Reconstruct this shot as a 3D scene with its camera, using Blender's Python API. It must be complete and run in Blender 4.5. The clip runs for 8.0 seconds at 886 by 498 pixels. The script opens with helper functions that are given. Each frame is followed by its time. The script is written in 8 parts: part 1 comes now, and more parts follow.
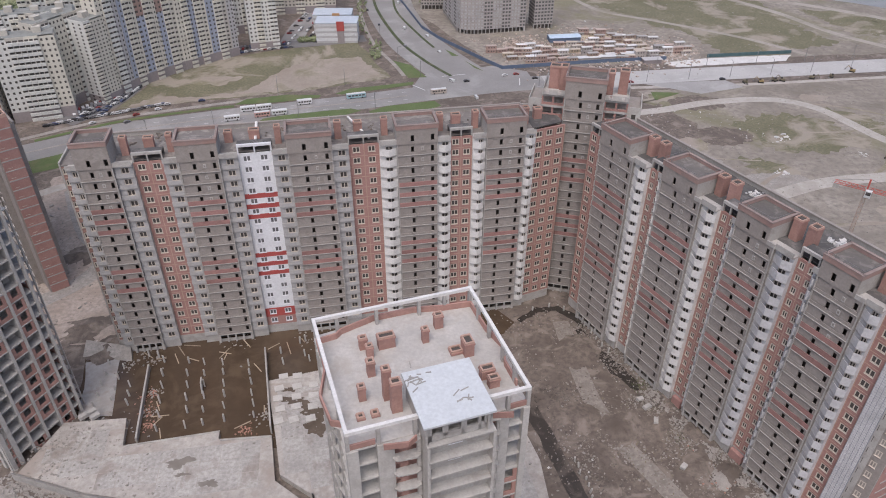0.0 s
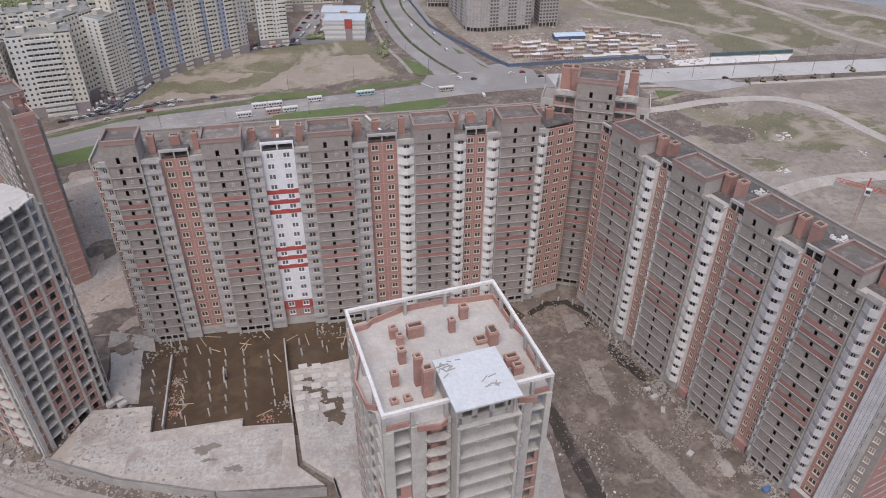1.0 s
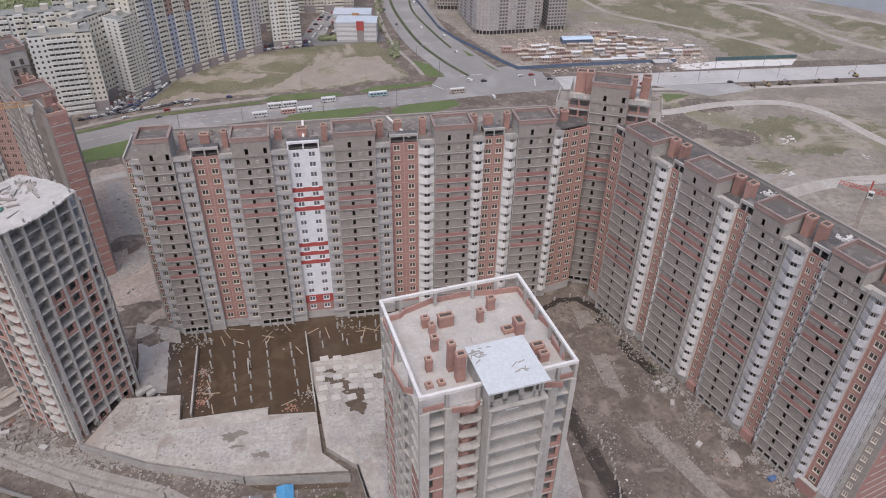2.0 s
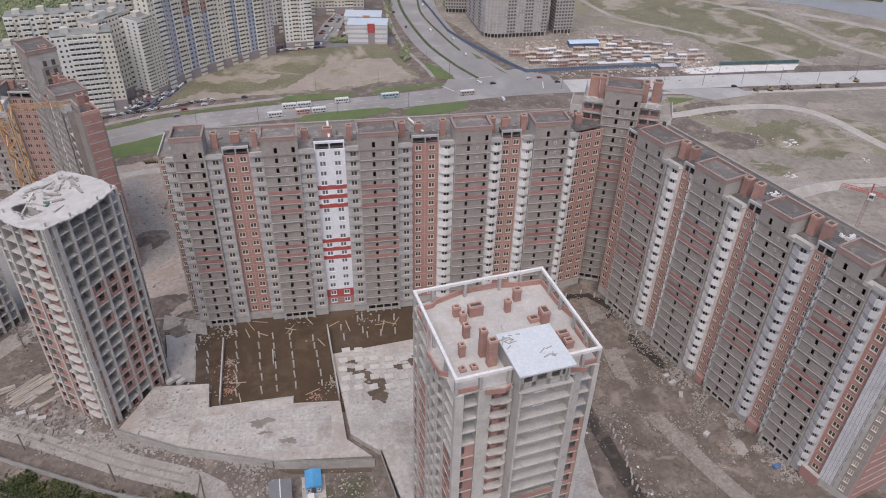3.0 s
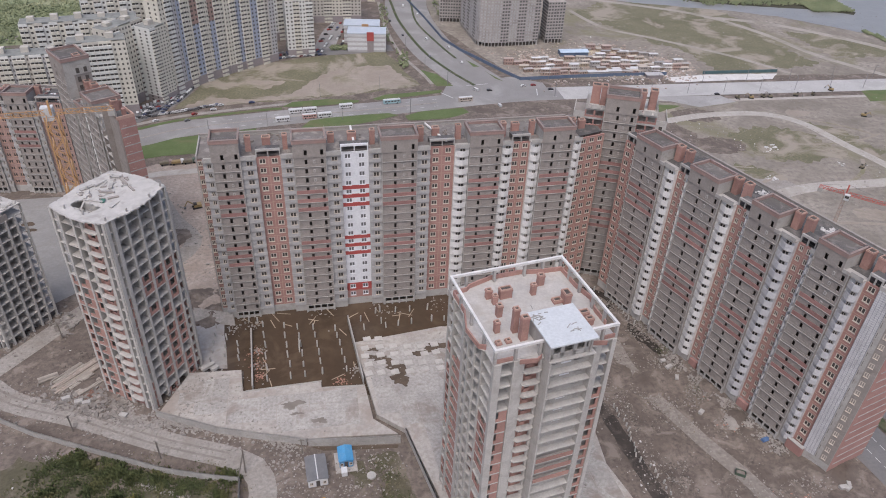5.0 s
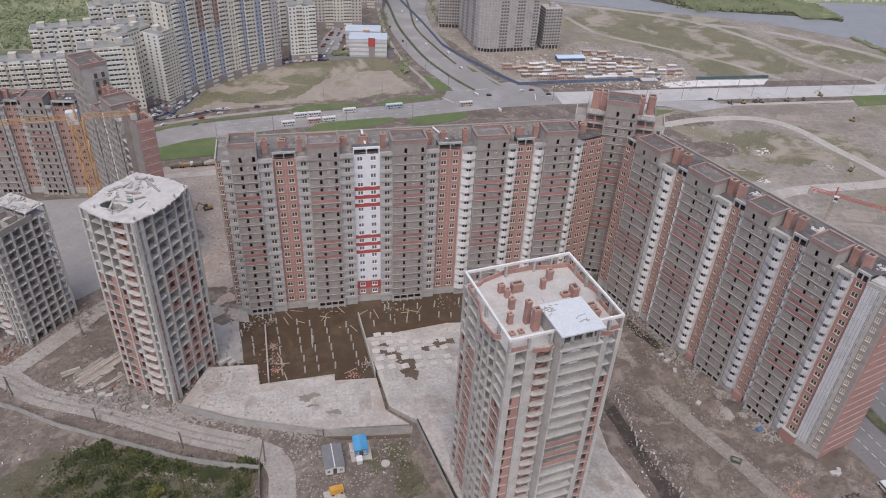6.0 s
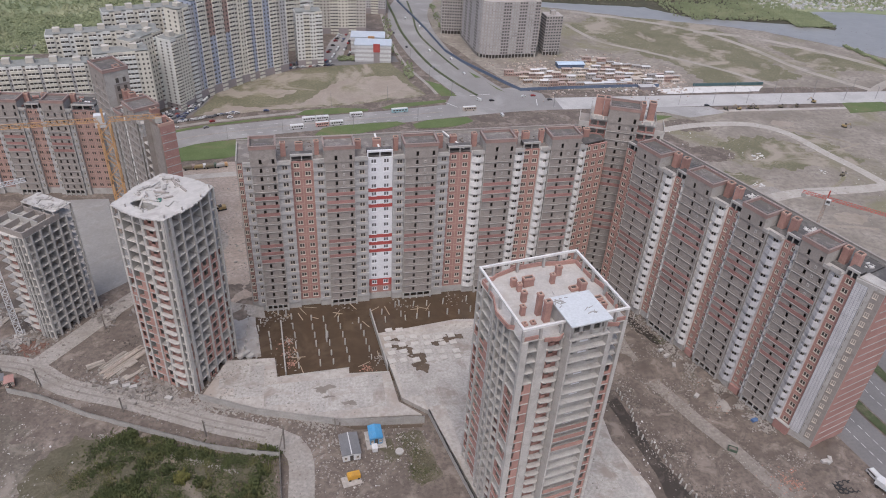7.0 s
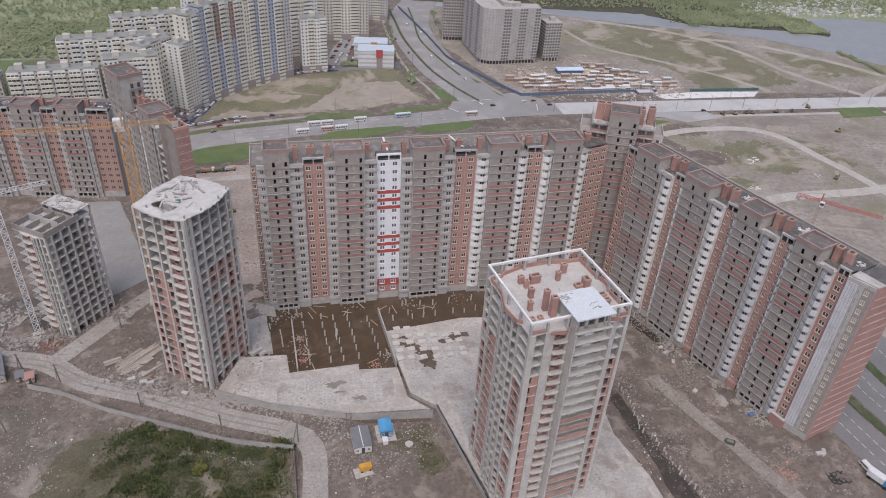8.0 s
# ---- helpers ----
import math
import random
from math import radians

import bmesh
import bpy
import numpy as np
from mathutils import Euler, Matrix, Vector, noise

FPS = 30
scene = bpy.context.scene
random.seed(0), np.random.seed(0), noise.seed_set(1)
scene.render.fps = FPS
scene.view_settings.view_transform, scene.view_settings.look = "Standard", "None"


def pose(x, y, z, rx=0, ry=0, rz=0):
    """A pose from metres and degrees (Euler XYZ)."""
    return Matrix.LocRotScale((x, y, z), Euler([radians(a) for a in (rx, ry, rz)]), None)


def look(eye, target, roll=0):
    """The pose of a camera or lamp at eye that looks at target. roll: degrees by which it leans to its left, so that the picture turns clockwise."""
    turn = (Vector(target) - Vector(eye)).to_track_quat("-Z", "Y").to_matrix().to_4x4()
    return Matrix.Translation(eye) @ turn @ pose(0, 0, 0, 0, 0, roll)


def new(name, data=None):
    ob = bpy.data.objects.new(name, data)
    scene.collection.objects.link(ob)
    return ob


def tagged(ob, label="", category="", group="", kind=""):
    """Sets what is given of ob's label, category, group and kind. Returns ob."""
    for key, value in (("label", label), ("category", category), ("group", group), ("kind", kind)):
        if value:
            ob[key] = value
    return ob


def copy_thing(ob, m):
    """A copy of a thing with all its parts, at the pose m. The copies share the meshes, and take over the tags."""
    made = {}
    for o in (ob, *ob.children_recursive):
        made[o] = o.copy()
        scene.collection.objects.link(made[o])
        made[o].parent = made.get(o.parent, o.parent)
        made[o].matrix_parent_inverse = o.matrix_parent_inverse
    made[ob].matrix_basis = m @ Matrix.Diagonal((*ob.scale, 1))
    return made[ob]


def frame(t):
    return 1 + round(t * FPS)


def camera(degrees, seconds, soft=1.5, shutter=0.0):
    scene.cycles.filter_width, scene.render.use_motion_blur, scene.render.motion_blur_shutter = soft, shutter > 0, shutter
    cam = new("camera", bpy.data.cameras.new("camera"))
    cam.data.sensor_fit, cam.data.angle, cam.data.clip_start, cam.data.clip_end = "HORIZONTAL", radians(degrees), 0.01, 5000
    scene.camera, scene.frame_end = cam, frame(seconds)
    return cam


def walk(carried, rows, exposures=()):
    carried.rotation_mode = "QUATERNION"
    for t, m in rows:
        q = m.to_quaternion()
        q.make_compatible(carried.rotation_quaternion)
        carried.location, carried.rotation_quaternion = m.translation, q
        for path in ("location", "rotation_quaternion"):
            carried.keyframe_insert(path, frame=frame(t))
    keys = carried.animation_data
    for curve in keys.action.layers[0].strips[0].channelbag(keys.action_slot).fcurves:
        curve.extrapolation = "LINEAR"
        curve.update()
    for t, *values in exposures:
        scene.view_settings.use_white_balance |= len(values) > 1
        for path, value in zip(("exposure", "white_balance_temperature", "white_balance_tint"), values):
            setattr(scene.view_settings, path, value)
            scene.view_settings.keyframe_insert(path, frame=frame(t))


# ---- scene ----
cam = camera(64.0, 8.0, soft=1.0)
walk(cam, [
    (0.0, look((31.88, -47.27, 126.05), (40.19, 34.47, 69.04), 0.24)),
    (0.5, look((29.64, -49.24, 128.16), (38.27, 32.03, 70.54), 0.39)),
    (1.0, look((27.35, -51.67, 129.42), (35.85, 29.64, 71.83), 0.54)),
    (1.5, look((24.83, -54.20, 130.72), (33.30, 27.15, 73.17), 0.75)),
    (3.0, look((16.07, -63.12, 135.50), (24.88, 18.27, 78.07), 1.54)),
    (3.5, look((12.80, -66.37, 137.02), (21.84, 15.08, 79.70), 1.73)),
    (4.0, look((10.04, -69.47, 138.38), (19.45, 12.09, 81.29), 1.98)),
    (4.5, look((7.34, -72.59, 139.82), (17.98, 8.92, 82.88), 2.33)),
    (6.0, look((-1.07, -82.91, 144.87), (11.77, -1.24, 88.61), 2.97)),
    (6.5, look((-3.83, -86.65, 146.79), (9.38, -4.97, 90.63), 3.17)),
    (7.0, look((-6.63, -90.73, 148.50), (6.88, -8.82, 92.75), 3.40)),
    (7.5, look((-9.09, -94.95, 150.39), (4.78, -12.85, 95.00), 3.71)),
    (8.0, look((-10.67, -96.76, 151.15), (3.32, -14.56, 95.95), 3.56)),
], exposures=[(0.0, 0.03, 6000, 12.5), (8.0, 0.03, 5950, 12)])

# ---- light: overcast day ----
world = bpy.data.worlds.new("overcast_sky")
scene.world = world
world.use_nodes = True
wn = world.node_tree
sky = wn.nodes.new("ShaderNodeTexSky")
sky.sky_type, sky.sun_disc = "NISHITA", False
sky.sun_elevation, sky.sun_rotation = radians(62), radians(197)
sky.air_density, sky.dust_density, sky.ozone_density = 1.0, 6.0, 0.6
wn.nodes["Background"].inputs[1].default_value = 0.15
wn.links.new(sky.outputs[0], wn.nodes["Background"].inputs[0])
sun_data = bpy.data.lights.new("sun", "SUN")
sun_data.energy, sun_data.angle, sun_data.color = 1.0, radians(50), (1.0, 0.96, 0.91)
sun_lamp = new("sun", sun_data)
sun_lamp.matrix_world = look((-25, -80, 160), (0, 0, 0))


# ---- materials ----
def surface(name, dark, light, coarse=0.15, fine=2.5, rough=0.85, bump=0.25, metal=0.0, stain=None, stain_scale=0.05, stain_amount=0.5, per_object=0.0, stain_band=(0.52, 0.64), grit=1.0):
    """Two-tone surface with a coarse and a fine variation, an optional stain, and relief."""
    m = bpy.data.materials.new(name)
    m.use_nodes = True
    t = m.node_tree
    bsdf = t.nodes["Principled BSDF"]
    pos = t.nodes.new("ShaderNodeNewGeometry")

    def grain(scale, detail):
        n = t.nodes.new("ShaderNodeTexNoise")
        n.inputs["Scale"].default_value, n.inputs["Detail"].default_value, n.inputs["Roughness"].default_value = scale, detail, 0.62
        t.links.new(pos.outputs["Position"], n.inputs["Vector"])
        return n

    def mix(kind, fac, a, b):
        x = t.nodes.new("ShaderNodeMix")
        x.data_type, x.blend_type = "RGBA", kind
        for socket, value in ((x.inputs["Factor"], fac), (x.inputs[6], a), (x.inputs[7], b)):
            if isinstance(value, bpy.types.NodeSocket):
                t.links.new(value, socket)
            elif isinstance(value, tuple):
                socket.default_value = (*value, 1)
            else:
                socket.default_value = value
        return x.outputs[2]

    def band(source, low, high):
        r = t.nodes.new("ShaderNodeMapRange")
        r.inputs["From Min"].default_value, r.inputs["From Max"].default_value = low, high
        t.links.new(source, r.inputs["Value"])
        return r.outputs[0]

    a, b = grain(coarse, 5), grain(fine, 4)
    col = mix("MIX", band(a.outputs["Fac"], 0.3, 0.7), dark, light)
    mid = tuple(0.5 * (p + q) for p, q in zip(dark, light))
    col = mix("MIX", band(b.outputs["Fac"], 0.35, grit), col, tuple((0.72 if grit > 0.9 else 0.58) * v for v in mid))
    if stain:
        s = grain(stain_scale, 6)
        s.inputs["Distortion"].default_value = 0.6
        f = t.nodes.new("ShaderNodeMath")
        f.operation, f.use_clamp = "MULTIPLY", True
        t.links.new(band(s.outputs["Fac"], *stain_band), f.inputs[0])
        f.inputs[1].default_value = stain_amount
        col = mix("MIX", f.outputs[0], col, stain)
    if per_object:
        info = t.nodes.new("ShaderNodeObjectInfo")
        h = t.nodes.new("ShaderNodeHueSaturation")
        r = t.nodes.new("ShaderNodeMapRange")
        r.inputs["To Min"].default_value, r.inputs["To Max"].default_value = 1 - per_object, 1 + per_object
        t.links.new(info.outputs["Random"], r.inputs["Value"])
        t.links.new(r.outputs[0], h.inputs["Value"])
        t.links.new(col, h.inputs["Color"])
        col = h.outputs[0]
    t.links.new(col, bsdf.inputs["Base Color"])
    bsdf.inputs["Roughness"].default_value, bsdf.inputs["Metallic"].default_value = rough, metal
    if bump:
        n = t.nodes.new("ShaderNodeBump")
        n.inputs["Strength"].default_value, n.inputs["Distance"].default_value = bump, max(0.05, 0.18 / fine)
        t.links.new(b.outputs["Fac"], n.inputs["Height"])
        t.links.new(n.outputs[0], bsdf.inputs["Normal"])
    return m


CONCRETE = surface("concrete", (0.34, 0.32, 0.295), (0.45, 0.43, 0.40), 0.25, 3.0, stain=(0.25, 0.23, 0.21), stain_scale=0.35, stain_amount=0.5)
PALE = surface("pale_concrete", (0.365, 0.345, 0.322), (0.485, 0.465, 0.438), 0.3, 3.0, stain=(0.275, 0.25, 0.228), stain_scale=0.4, stain_amount=0.5)
NEWCON = surface("fresh_concrete", (0.43, 0.408, 0.38), (0.545, 0.52, 0.488), 0.3, 3.0, stain=(0.34, 0.312, 0.285), stain_scale=0.4, stain_amount=0.5)
FOLD = surface("folded_white_panel", (0.50, 0.492, 0.50), (0.63, 0.62, 0.628), 0.4, 3.0, rough=0.7, bump=0.1, stain=(0.40, 0.388, 0.39), stain_scale=0.5, stain_amount=0.5)
BLOCK = surface("grey_blockwork", (0.276, 0.245, 0.222), (0.358, 0.323, 0.296), 0.3, 2.2, stain=(0.20, 0.172, 0.153), stain_scale=0.3, stain_amount=0.45)
BRICK = surface("orange_brick", (0.345, 0.193, 0.166), (0.428, 0.254, 0.221), 0.2, 2.6, stain=(0.29, 0.16, 0.135), stain_scale=0.3, stain_amount=0.4)
PINK = surface("pink_brick", (0.335, 0.19, 0.158), (0.425, 0.255, 0.215), 0.3, 2.6, stain=(0.25, 0.15, 0.125), stain_scale=0.35, stain_amount=0.5, per_object=0.12)
BANDRED = surface("dull_red_brick", (0.285, 0.155, 0.138), (0.365, 0.208, 0.186), 0.3, 2.6, stain=(0.24, 0.15, 0.132), stain_scale=0.35, stain_amount=0.5, per_object=0.14)
MORTAR = surface("mortar_band", (0.42, 0.275, 0.22), (0.50, 0.335, 0.27), 0.4, 3.0)
WHITE = surface("white_plaster", (0.70, 0.70, 0.72), (0.80, 0.80, 0.82), 0.15, 2.0, rough=0.7, bump=0.1, stain=(0.58, 0.57, 0.58), stain_scale=0.2, stain_amount=0.35)
LILAC = surface("balcony_white", (0.39, 0.376, 0.368), (0.51, 0.494, 0.484), 0.4, 3.0, rough=0.7, bump=0.1, stain=(0.32, 0.302, 0.292), stain_scale=0.5, stain_amount=0.5)
CREAM = surface("balcony_cream", (0.66, 0.64, 0.615), (0.79, 0.77, 0.745), 0.4, 3.0, rough=0.7, bump=0.1, stain=(0.52, 0.495, 0.47), stain_scale=0.5, stain_amount=0.5)
REDPAINT = surface("red_paint", (0.37, 0.068, 0.06), (0.44, 0.095, 0.083), 0.3, 2.0, rough=0.6, bump=0.1)
BITUMEN = surface("bitumen_roofing", (0.07, 0.066, 0.064), (0.125, 0.118, 0.114), 0.25, 1.8, rough=0.8, stain=(0.22, 0.20, 0.188), stain_scale=0.35, stain_amount=0.6, per_object=0.2)
COPING = surface("dusty_coping", (0.275, 0.205, 0.182), (0.355, 0.278, 0.25), 0.5, 3.0, stain=(0.22, 0.185, 0.168), stain_scale=0.5, stain_amount=0.5)
DUSTROOF = surface("dusty_roofing", (0.128, 0.115, 0.106), (0.19, 0.172, 0.158), 0.3, 1.8, rough=0.9, stain=(0.29, 0.262, 0.24), stain_scale=0.4, stain_amount=0.6, per_object=0.25)
FRAME = surface("cream_frame", (0.53, 0.465, 0.39), (0.64, 0.575, 0.495), 1.0, 5.0, rough=0.5, bump=0.0)
# Near-black tone: shade inside openings put into the colour; also doors, joints.
DARK = surface("dark_shade_and_trim", (0.06, 0.051, 0.045), (0.105, 0.092, 0.082), 0.5, 2.0, rough=0.9, bump=0.0)
STEEL = surface("weathered_steel", (0.22, 0.215, 0.21), (0.32, 0.31, 0.30), 1.0, 6.0, rough=0.5, bump=0.1, metal=0.5)


def gloss(name, colour, rough=0.08):
    m = surface(name, tuple(0.8 * c for c in colour), colour, 0.6, 4.0, rough=rough, bump=0.0)
    m.node_tree.nodes["Principled BSDF"].inputs["IOR"].default_value = 1.5
    return m


GLASS = gloss("window_glass", (0.105, 0.094, 0.088), 0.15)
PALEGLASS = gloss("light_grey_glass", (0.17, 0.165, 0.17), 0.15)

DIRT = surface("site_dirt", (0.104, 0.082, 0.067), (0.232, 0.19, 0.16), 0.1, 0.8, rough=0.95, bump=1.0, stain=(0.285, 0.24, 0.207), stain_scale=0.18, stain_amount=0.6, grit=0.68)
FARDIRT = surface("open_dirt", (0.18, 0.154, 0.126), (0.385, 0.343, 0.295), 0.05, 0.4, rough=0.95, bump=0.9, stain=(0.185, 0.172, 0.10), stain_scale=0.02, stain_amount=0.7, stain_band=(0.53, 0.62), grit=0.72)
PALETRACK = surface("pale_packed_earth", (0.36, 0.328, 0.292), (0.47, 0.434, 0.393), 0.15, 0.8, rough=0.95, bump=0.4, stain=(0.30, 0.268, 0.232), stain_scale=0.08, stain_amount=0.7)
DUSTPINK = surface("dusty_brick", (0.31, 0.205, 0.178), (0.39, 0.268, 0.238), 0.3, 2.4, stain=(0.27, 0.215, 0.195), stain_scale=0.2, stain_amount=0.6)
TRACK = surface("packed_track", (0.285, 0.258, 0.23), (0.385, 0.354, 0.322), 0.2, 1.3, rough=0.95, bump=0.6, stain=(0.235, 0.208, 0.182), stain_scale=0.16, stain_amount=0.7, grit=0.8)
ASPHALT = surface("asphalt", (0.295, 0.282, 0.272), (0.365, 0.352, 0.34), 0.05, 1.5, rough=0.9, bump=0.2, stain=(0.42, 0.405, 0.392), stain_scale=0.06, stain_amount=0.6)
ROADGREY = surface("worn_grey_asphalt", (0.225, 0.213, 0.205), (0.292, 0.28, 0.27), 0.05, 1.5, rough=0.9, bump=0.2, stain=(0.37, 0.355, 0.342), stain_scale=0.05, stain_amount=0.5)
NEWASPHALT = surface("dark_asphalt", (0.15, 0.143, 0.14), (0.20, 0.192, 0.188), 0.1, 1.5, rough=0.85, bump=0.2)
LAWN = surface("mown_grass", (0.085, 0.12, 0.04), (0.13, 0.165, 0.065), 0.12, 1.2, rough=0.95, bump=0.6, stain=(0.16, 0.14, 0.075), stain_scale=0.08, stain_amount=0.5)
MEADOW = surface("dry_meadow", (0.14, 0.133, 0.076), (0.225, 0.205, 0.135), 0.06, 0.9, rough=0.95, bump=0.9, stain=(0.33, 0.285, 0.238), stain_scale=0.04, stain_amount=0.8, stain_band=(0.5, 0.6), grit=0.72)
WEEDS = surface("weedy_ground", (0.05, 0.05, 0.028), (0.10, 0.09, 0.055), 0.15, 1.2, rough=0.95, bump=1.0, stain=(0.15, 0.124, 0.094), stain_scale=0.09, stain_amount=0.75, stain_band=(0.57, 0.66), grit=0.72)
PLOT = surface("rank_grass_ground", (0.085, 0.078, 0.045), (0.15, 0.132, 0.09), 0.15, 1.2, rough=0.95, bump=1.0, stain=(0.215, 0.18, 0.145), stain_scale=0.09, stain_amount=0.8, stain_band=(0.53, 0.64), grit=0.72)
MUDWATER = surface("muddy_water", (0.062, 0.042, 0.027), (0.098, 0.068, 0.044), 0.06, 0.4, rough=0.22, bump=0.05, stain=(0.125, 0.09, 0.06), stain_scale=0.08, stain_amount=0.6)
PUDDLE = surface("puddle_water", (0.085, 0.065, 0.048), (0.14, 0.11, 0.085), 0.2, 1.0, rough=0.15, bump=0.02)
LAKE = surface("lake_water", (0.235, 0.23, 0.225), (0.29, 0.285, 0.28), 0.01, 0.1, rough=0.3, bump=0.1)


# ---- building helpers ----
class Bag:
    """Collects boxes and prisms for one mesh."""

    def __init__(self):
        self.v, self.f, self.m = [], [], []

    def poly(self, pts, faces, mi=0):
        n = len(self.v)
        self.v += pts
        self.f += [tuple(i + n for i in f) for f in faces]
        self.m += [mi] * len(faces)
        return self

    def box(self, x0, x1, y0, y1, z0, z1, mi=0):
        return self.poly([(x, y, z) for z in (z0, z1) for x, y in ((x0, y0), (x1, y0), (x1, y1), (x0, y1))],
                         [(3, 2, 1, 0), (4, 5, 6, 7), (0, 1, 5, 4), (1, 2, 6, 5), (2, 3, 7, 6), (3, 0, 4, 7)], mi)

    def prism(self, pts, z0, z1, mi=0):
        n = len(pts)
        area = sum(pts[i][0] * pts[(i + 1) % n][1] - pts[(i + 1) % n][0] * pts[i][1] for i in range(n))
        if area < 0:
            pts = pts[::-1]
        return self.poly([(x, y, z) for z in (z0, z1) for x, y in pts],
                         [tuple(range(n - 1, -1, -1)), tuple(range(n, 2 * n))] + [(i, (i + 1) % n, n + (i + 1) % n, n + i) for i in range(n)], mi)

    def beam(self, a, b, w, h=None, mi=0):
        """A bar from a to b with a square or w x h section."""
        a, b = Vector(a), Vector(b)
        d = (b - a).normalized()
        side = d.cross(Vector((0, 0, 1)))
        side = Vector((1, 0, 0)) if side.length < 1e-4 else side.normalized()
        up = side.cross(d)
        s, u = side * w / 2, up * (h or w) / 2
        pts = [tuple(p + i * s + j * u) for p in (a, b) for i, j in ((-1, -1), (1, -1), (1, 1), (-1, 1))]
        return self.poly(pts, [(0, 1, 2, 3), (7, 6, 5, 4), (4, 5, 1, 0), (5, 6, 2, 1), (6, 7, 3, 2), (7, 4, 0, 3)], mi)

    def slope_box(self, cx, cy, cz, sx, sy, sz, rot, mi=0):
        m = pose(cx, cy, cz, *rot)
        pts = [tuple(m @ Vector((i * sx / 2, j * sy / 2, k * sz / 2))) for k in (-1, 1) for i, j in ((-1, -1), (1, -1), (1, 1), (-1, 1))]
        return self.poly(pts, [(3, 2, 1, 0), (4, 5, 6, 7), (0, 1, 5, 4), (1, 2, 6, 5), (2, 3, 7, 6), (3, 0, 4, 7)], mi)

    def mesh(self, name, mats):
        me = bpy.data.meshes.new(name)
        me.from_pydata(self.v, [], self.f)
        for m in (mats if isinstance(mats, (list, tuple)) else [mats]):
            me.materials.append(m)
        me.polygons.foreach_set("material_index", self.m)
        me.update()
        return me


def part(name, bag, mats, parent=None, label="", m=None):
    """Links a bag, or a mesh made before, as one object under a thing or a part."""
    ob = new(name, bag if isinstance(bag, bpy.types.Mesh) else bag.mesh(name, mats))
    if m is not None:
        ob.matrix_basis = m
    if parent:
        ob.parent = parent
    return tagged(ob, label) if label else ob


def thing(name, m, label, category, group=""):
    return_ob = new(name)
    return_ob.empty_display_size = 1
    return_ob.matrix_basis = m
    return tagged(return_ob, label, category, group)


def solid(name, bag, mats, label, category, group="", kind="", m=None):
    """A thing that is one mesh."""
    return tagged(part(name, bag, mats, None, "", m), label, category, group, kind)


def ragged(pts, step=4.0, amp=0.8, seed=0):
    """The outline with its edges broken up, as ground patches have them."""
    rnd, out = random.Random(seed), []
    for i, a in enumerate(pts):
        b = pts[(i + 1) % len(pts)]
        length = math.hypot(b[0] - a[0], b[1] - a[1])
        n = max(1, int(length / step))
        nx, ny = -(b[1] - a[1]) / max(length, 1e-6), (b[0] - a[0]) / max(length, 1e-6)
        for k in range(n):
            s = rnd.uniform(-amp, amp)
            out.append((a[0] + (b[0] - a[0]) * k / n + nx * s, a[1] + (b[1] - a[1]) * k / n + ny * s))
    return out


def inside(x, y, pts):
    hit = False
    for (xa, ya), (xb, yb) in zip(pts, pts[1:] + pts[:1]):
        if (ya > y) != (yb > y) and x < xa + (xb - xa) * (y - ya) / (yb - ya):
            hit = not hit
    return hit


def sheet(name, pts, z, mat, label="", category="", kind="structure"):
    me = Bag()
    me.v = [(x, y, z) for x, y in pts]
    area = sum(pts[i][0] * pts[(i + 1) % len(pts)][1] - pts[(i + 1) % len(pts)][0] * pts[i][1] for i in range(len(pts)))
    me.f, me.m = [tuple(range(len(pts))) if area > 0 else tuple(range(len(pts) - 1, -1, -1))], [0]
    return solid(name, me, mat, label, category, kind=kind)


def ribbon(name, pts, width, z, mat, label="", category="", thick=0.0, kind="structure"):
    """A strip of even or changing width along a smooth line."""
    line = []
    for i in range(len(pts) - 1):
        p0, p1, p2, p3 = (Vector(pts[max(0, min(len(pts) - 1, i + k))][:2]) for k in (-1, 0, 1, 2))
        n = max(2, int((p2 - p1).length / 4))
        for k in range(n):
            s = k / n
            line.append(0.5 * (2 * p1 + (p2 - p0) * s + (2 * p0 - 5 * p1 + 4 * p2 - p3) * s * s + (3 * p1 - p0 - 3 * p2 + p3) * s ** 3))
    line.append(Vector(pts[-1][:2]))
    bag = Bag()
    for i, p in enumerate(line):
        d = (line[min(i + 1, len(line) - 1)] - line[max(i - 1, 0)]).normalized()
        s = Vector((-d.y, d.x)) * width / 2
        bag.v += [(p.x + s.x, p.y + s.y, z), (p.x - s.x, p.y - s.y, z)]
        if thick:
            bag.v += [(p.x + s.x, p.y + s.y, z - thick), (p.x - s.x, p.y - s.y, z - thick)]
    k = 4 if thick else 2
    for i in range(len(line) - 1):
        a = i * k
        bag.f.append((a, a + 1, a + k + 1, a + k))
        if thick:
            bag.f += [(a + 2, a, a + k, a + k + 2), (a + 1, a + 3, a + k + 3, a + k + 1)]
    bag.m = [0] * len(bag.f)
    return solid(name, bag, mat, label, category, kind=kind)


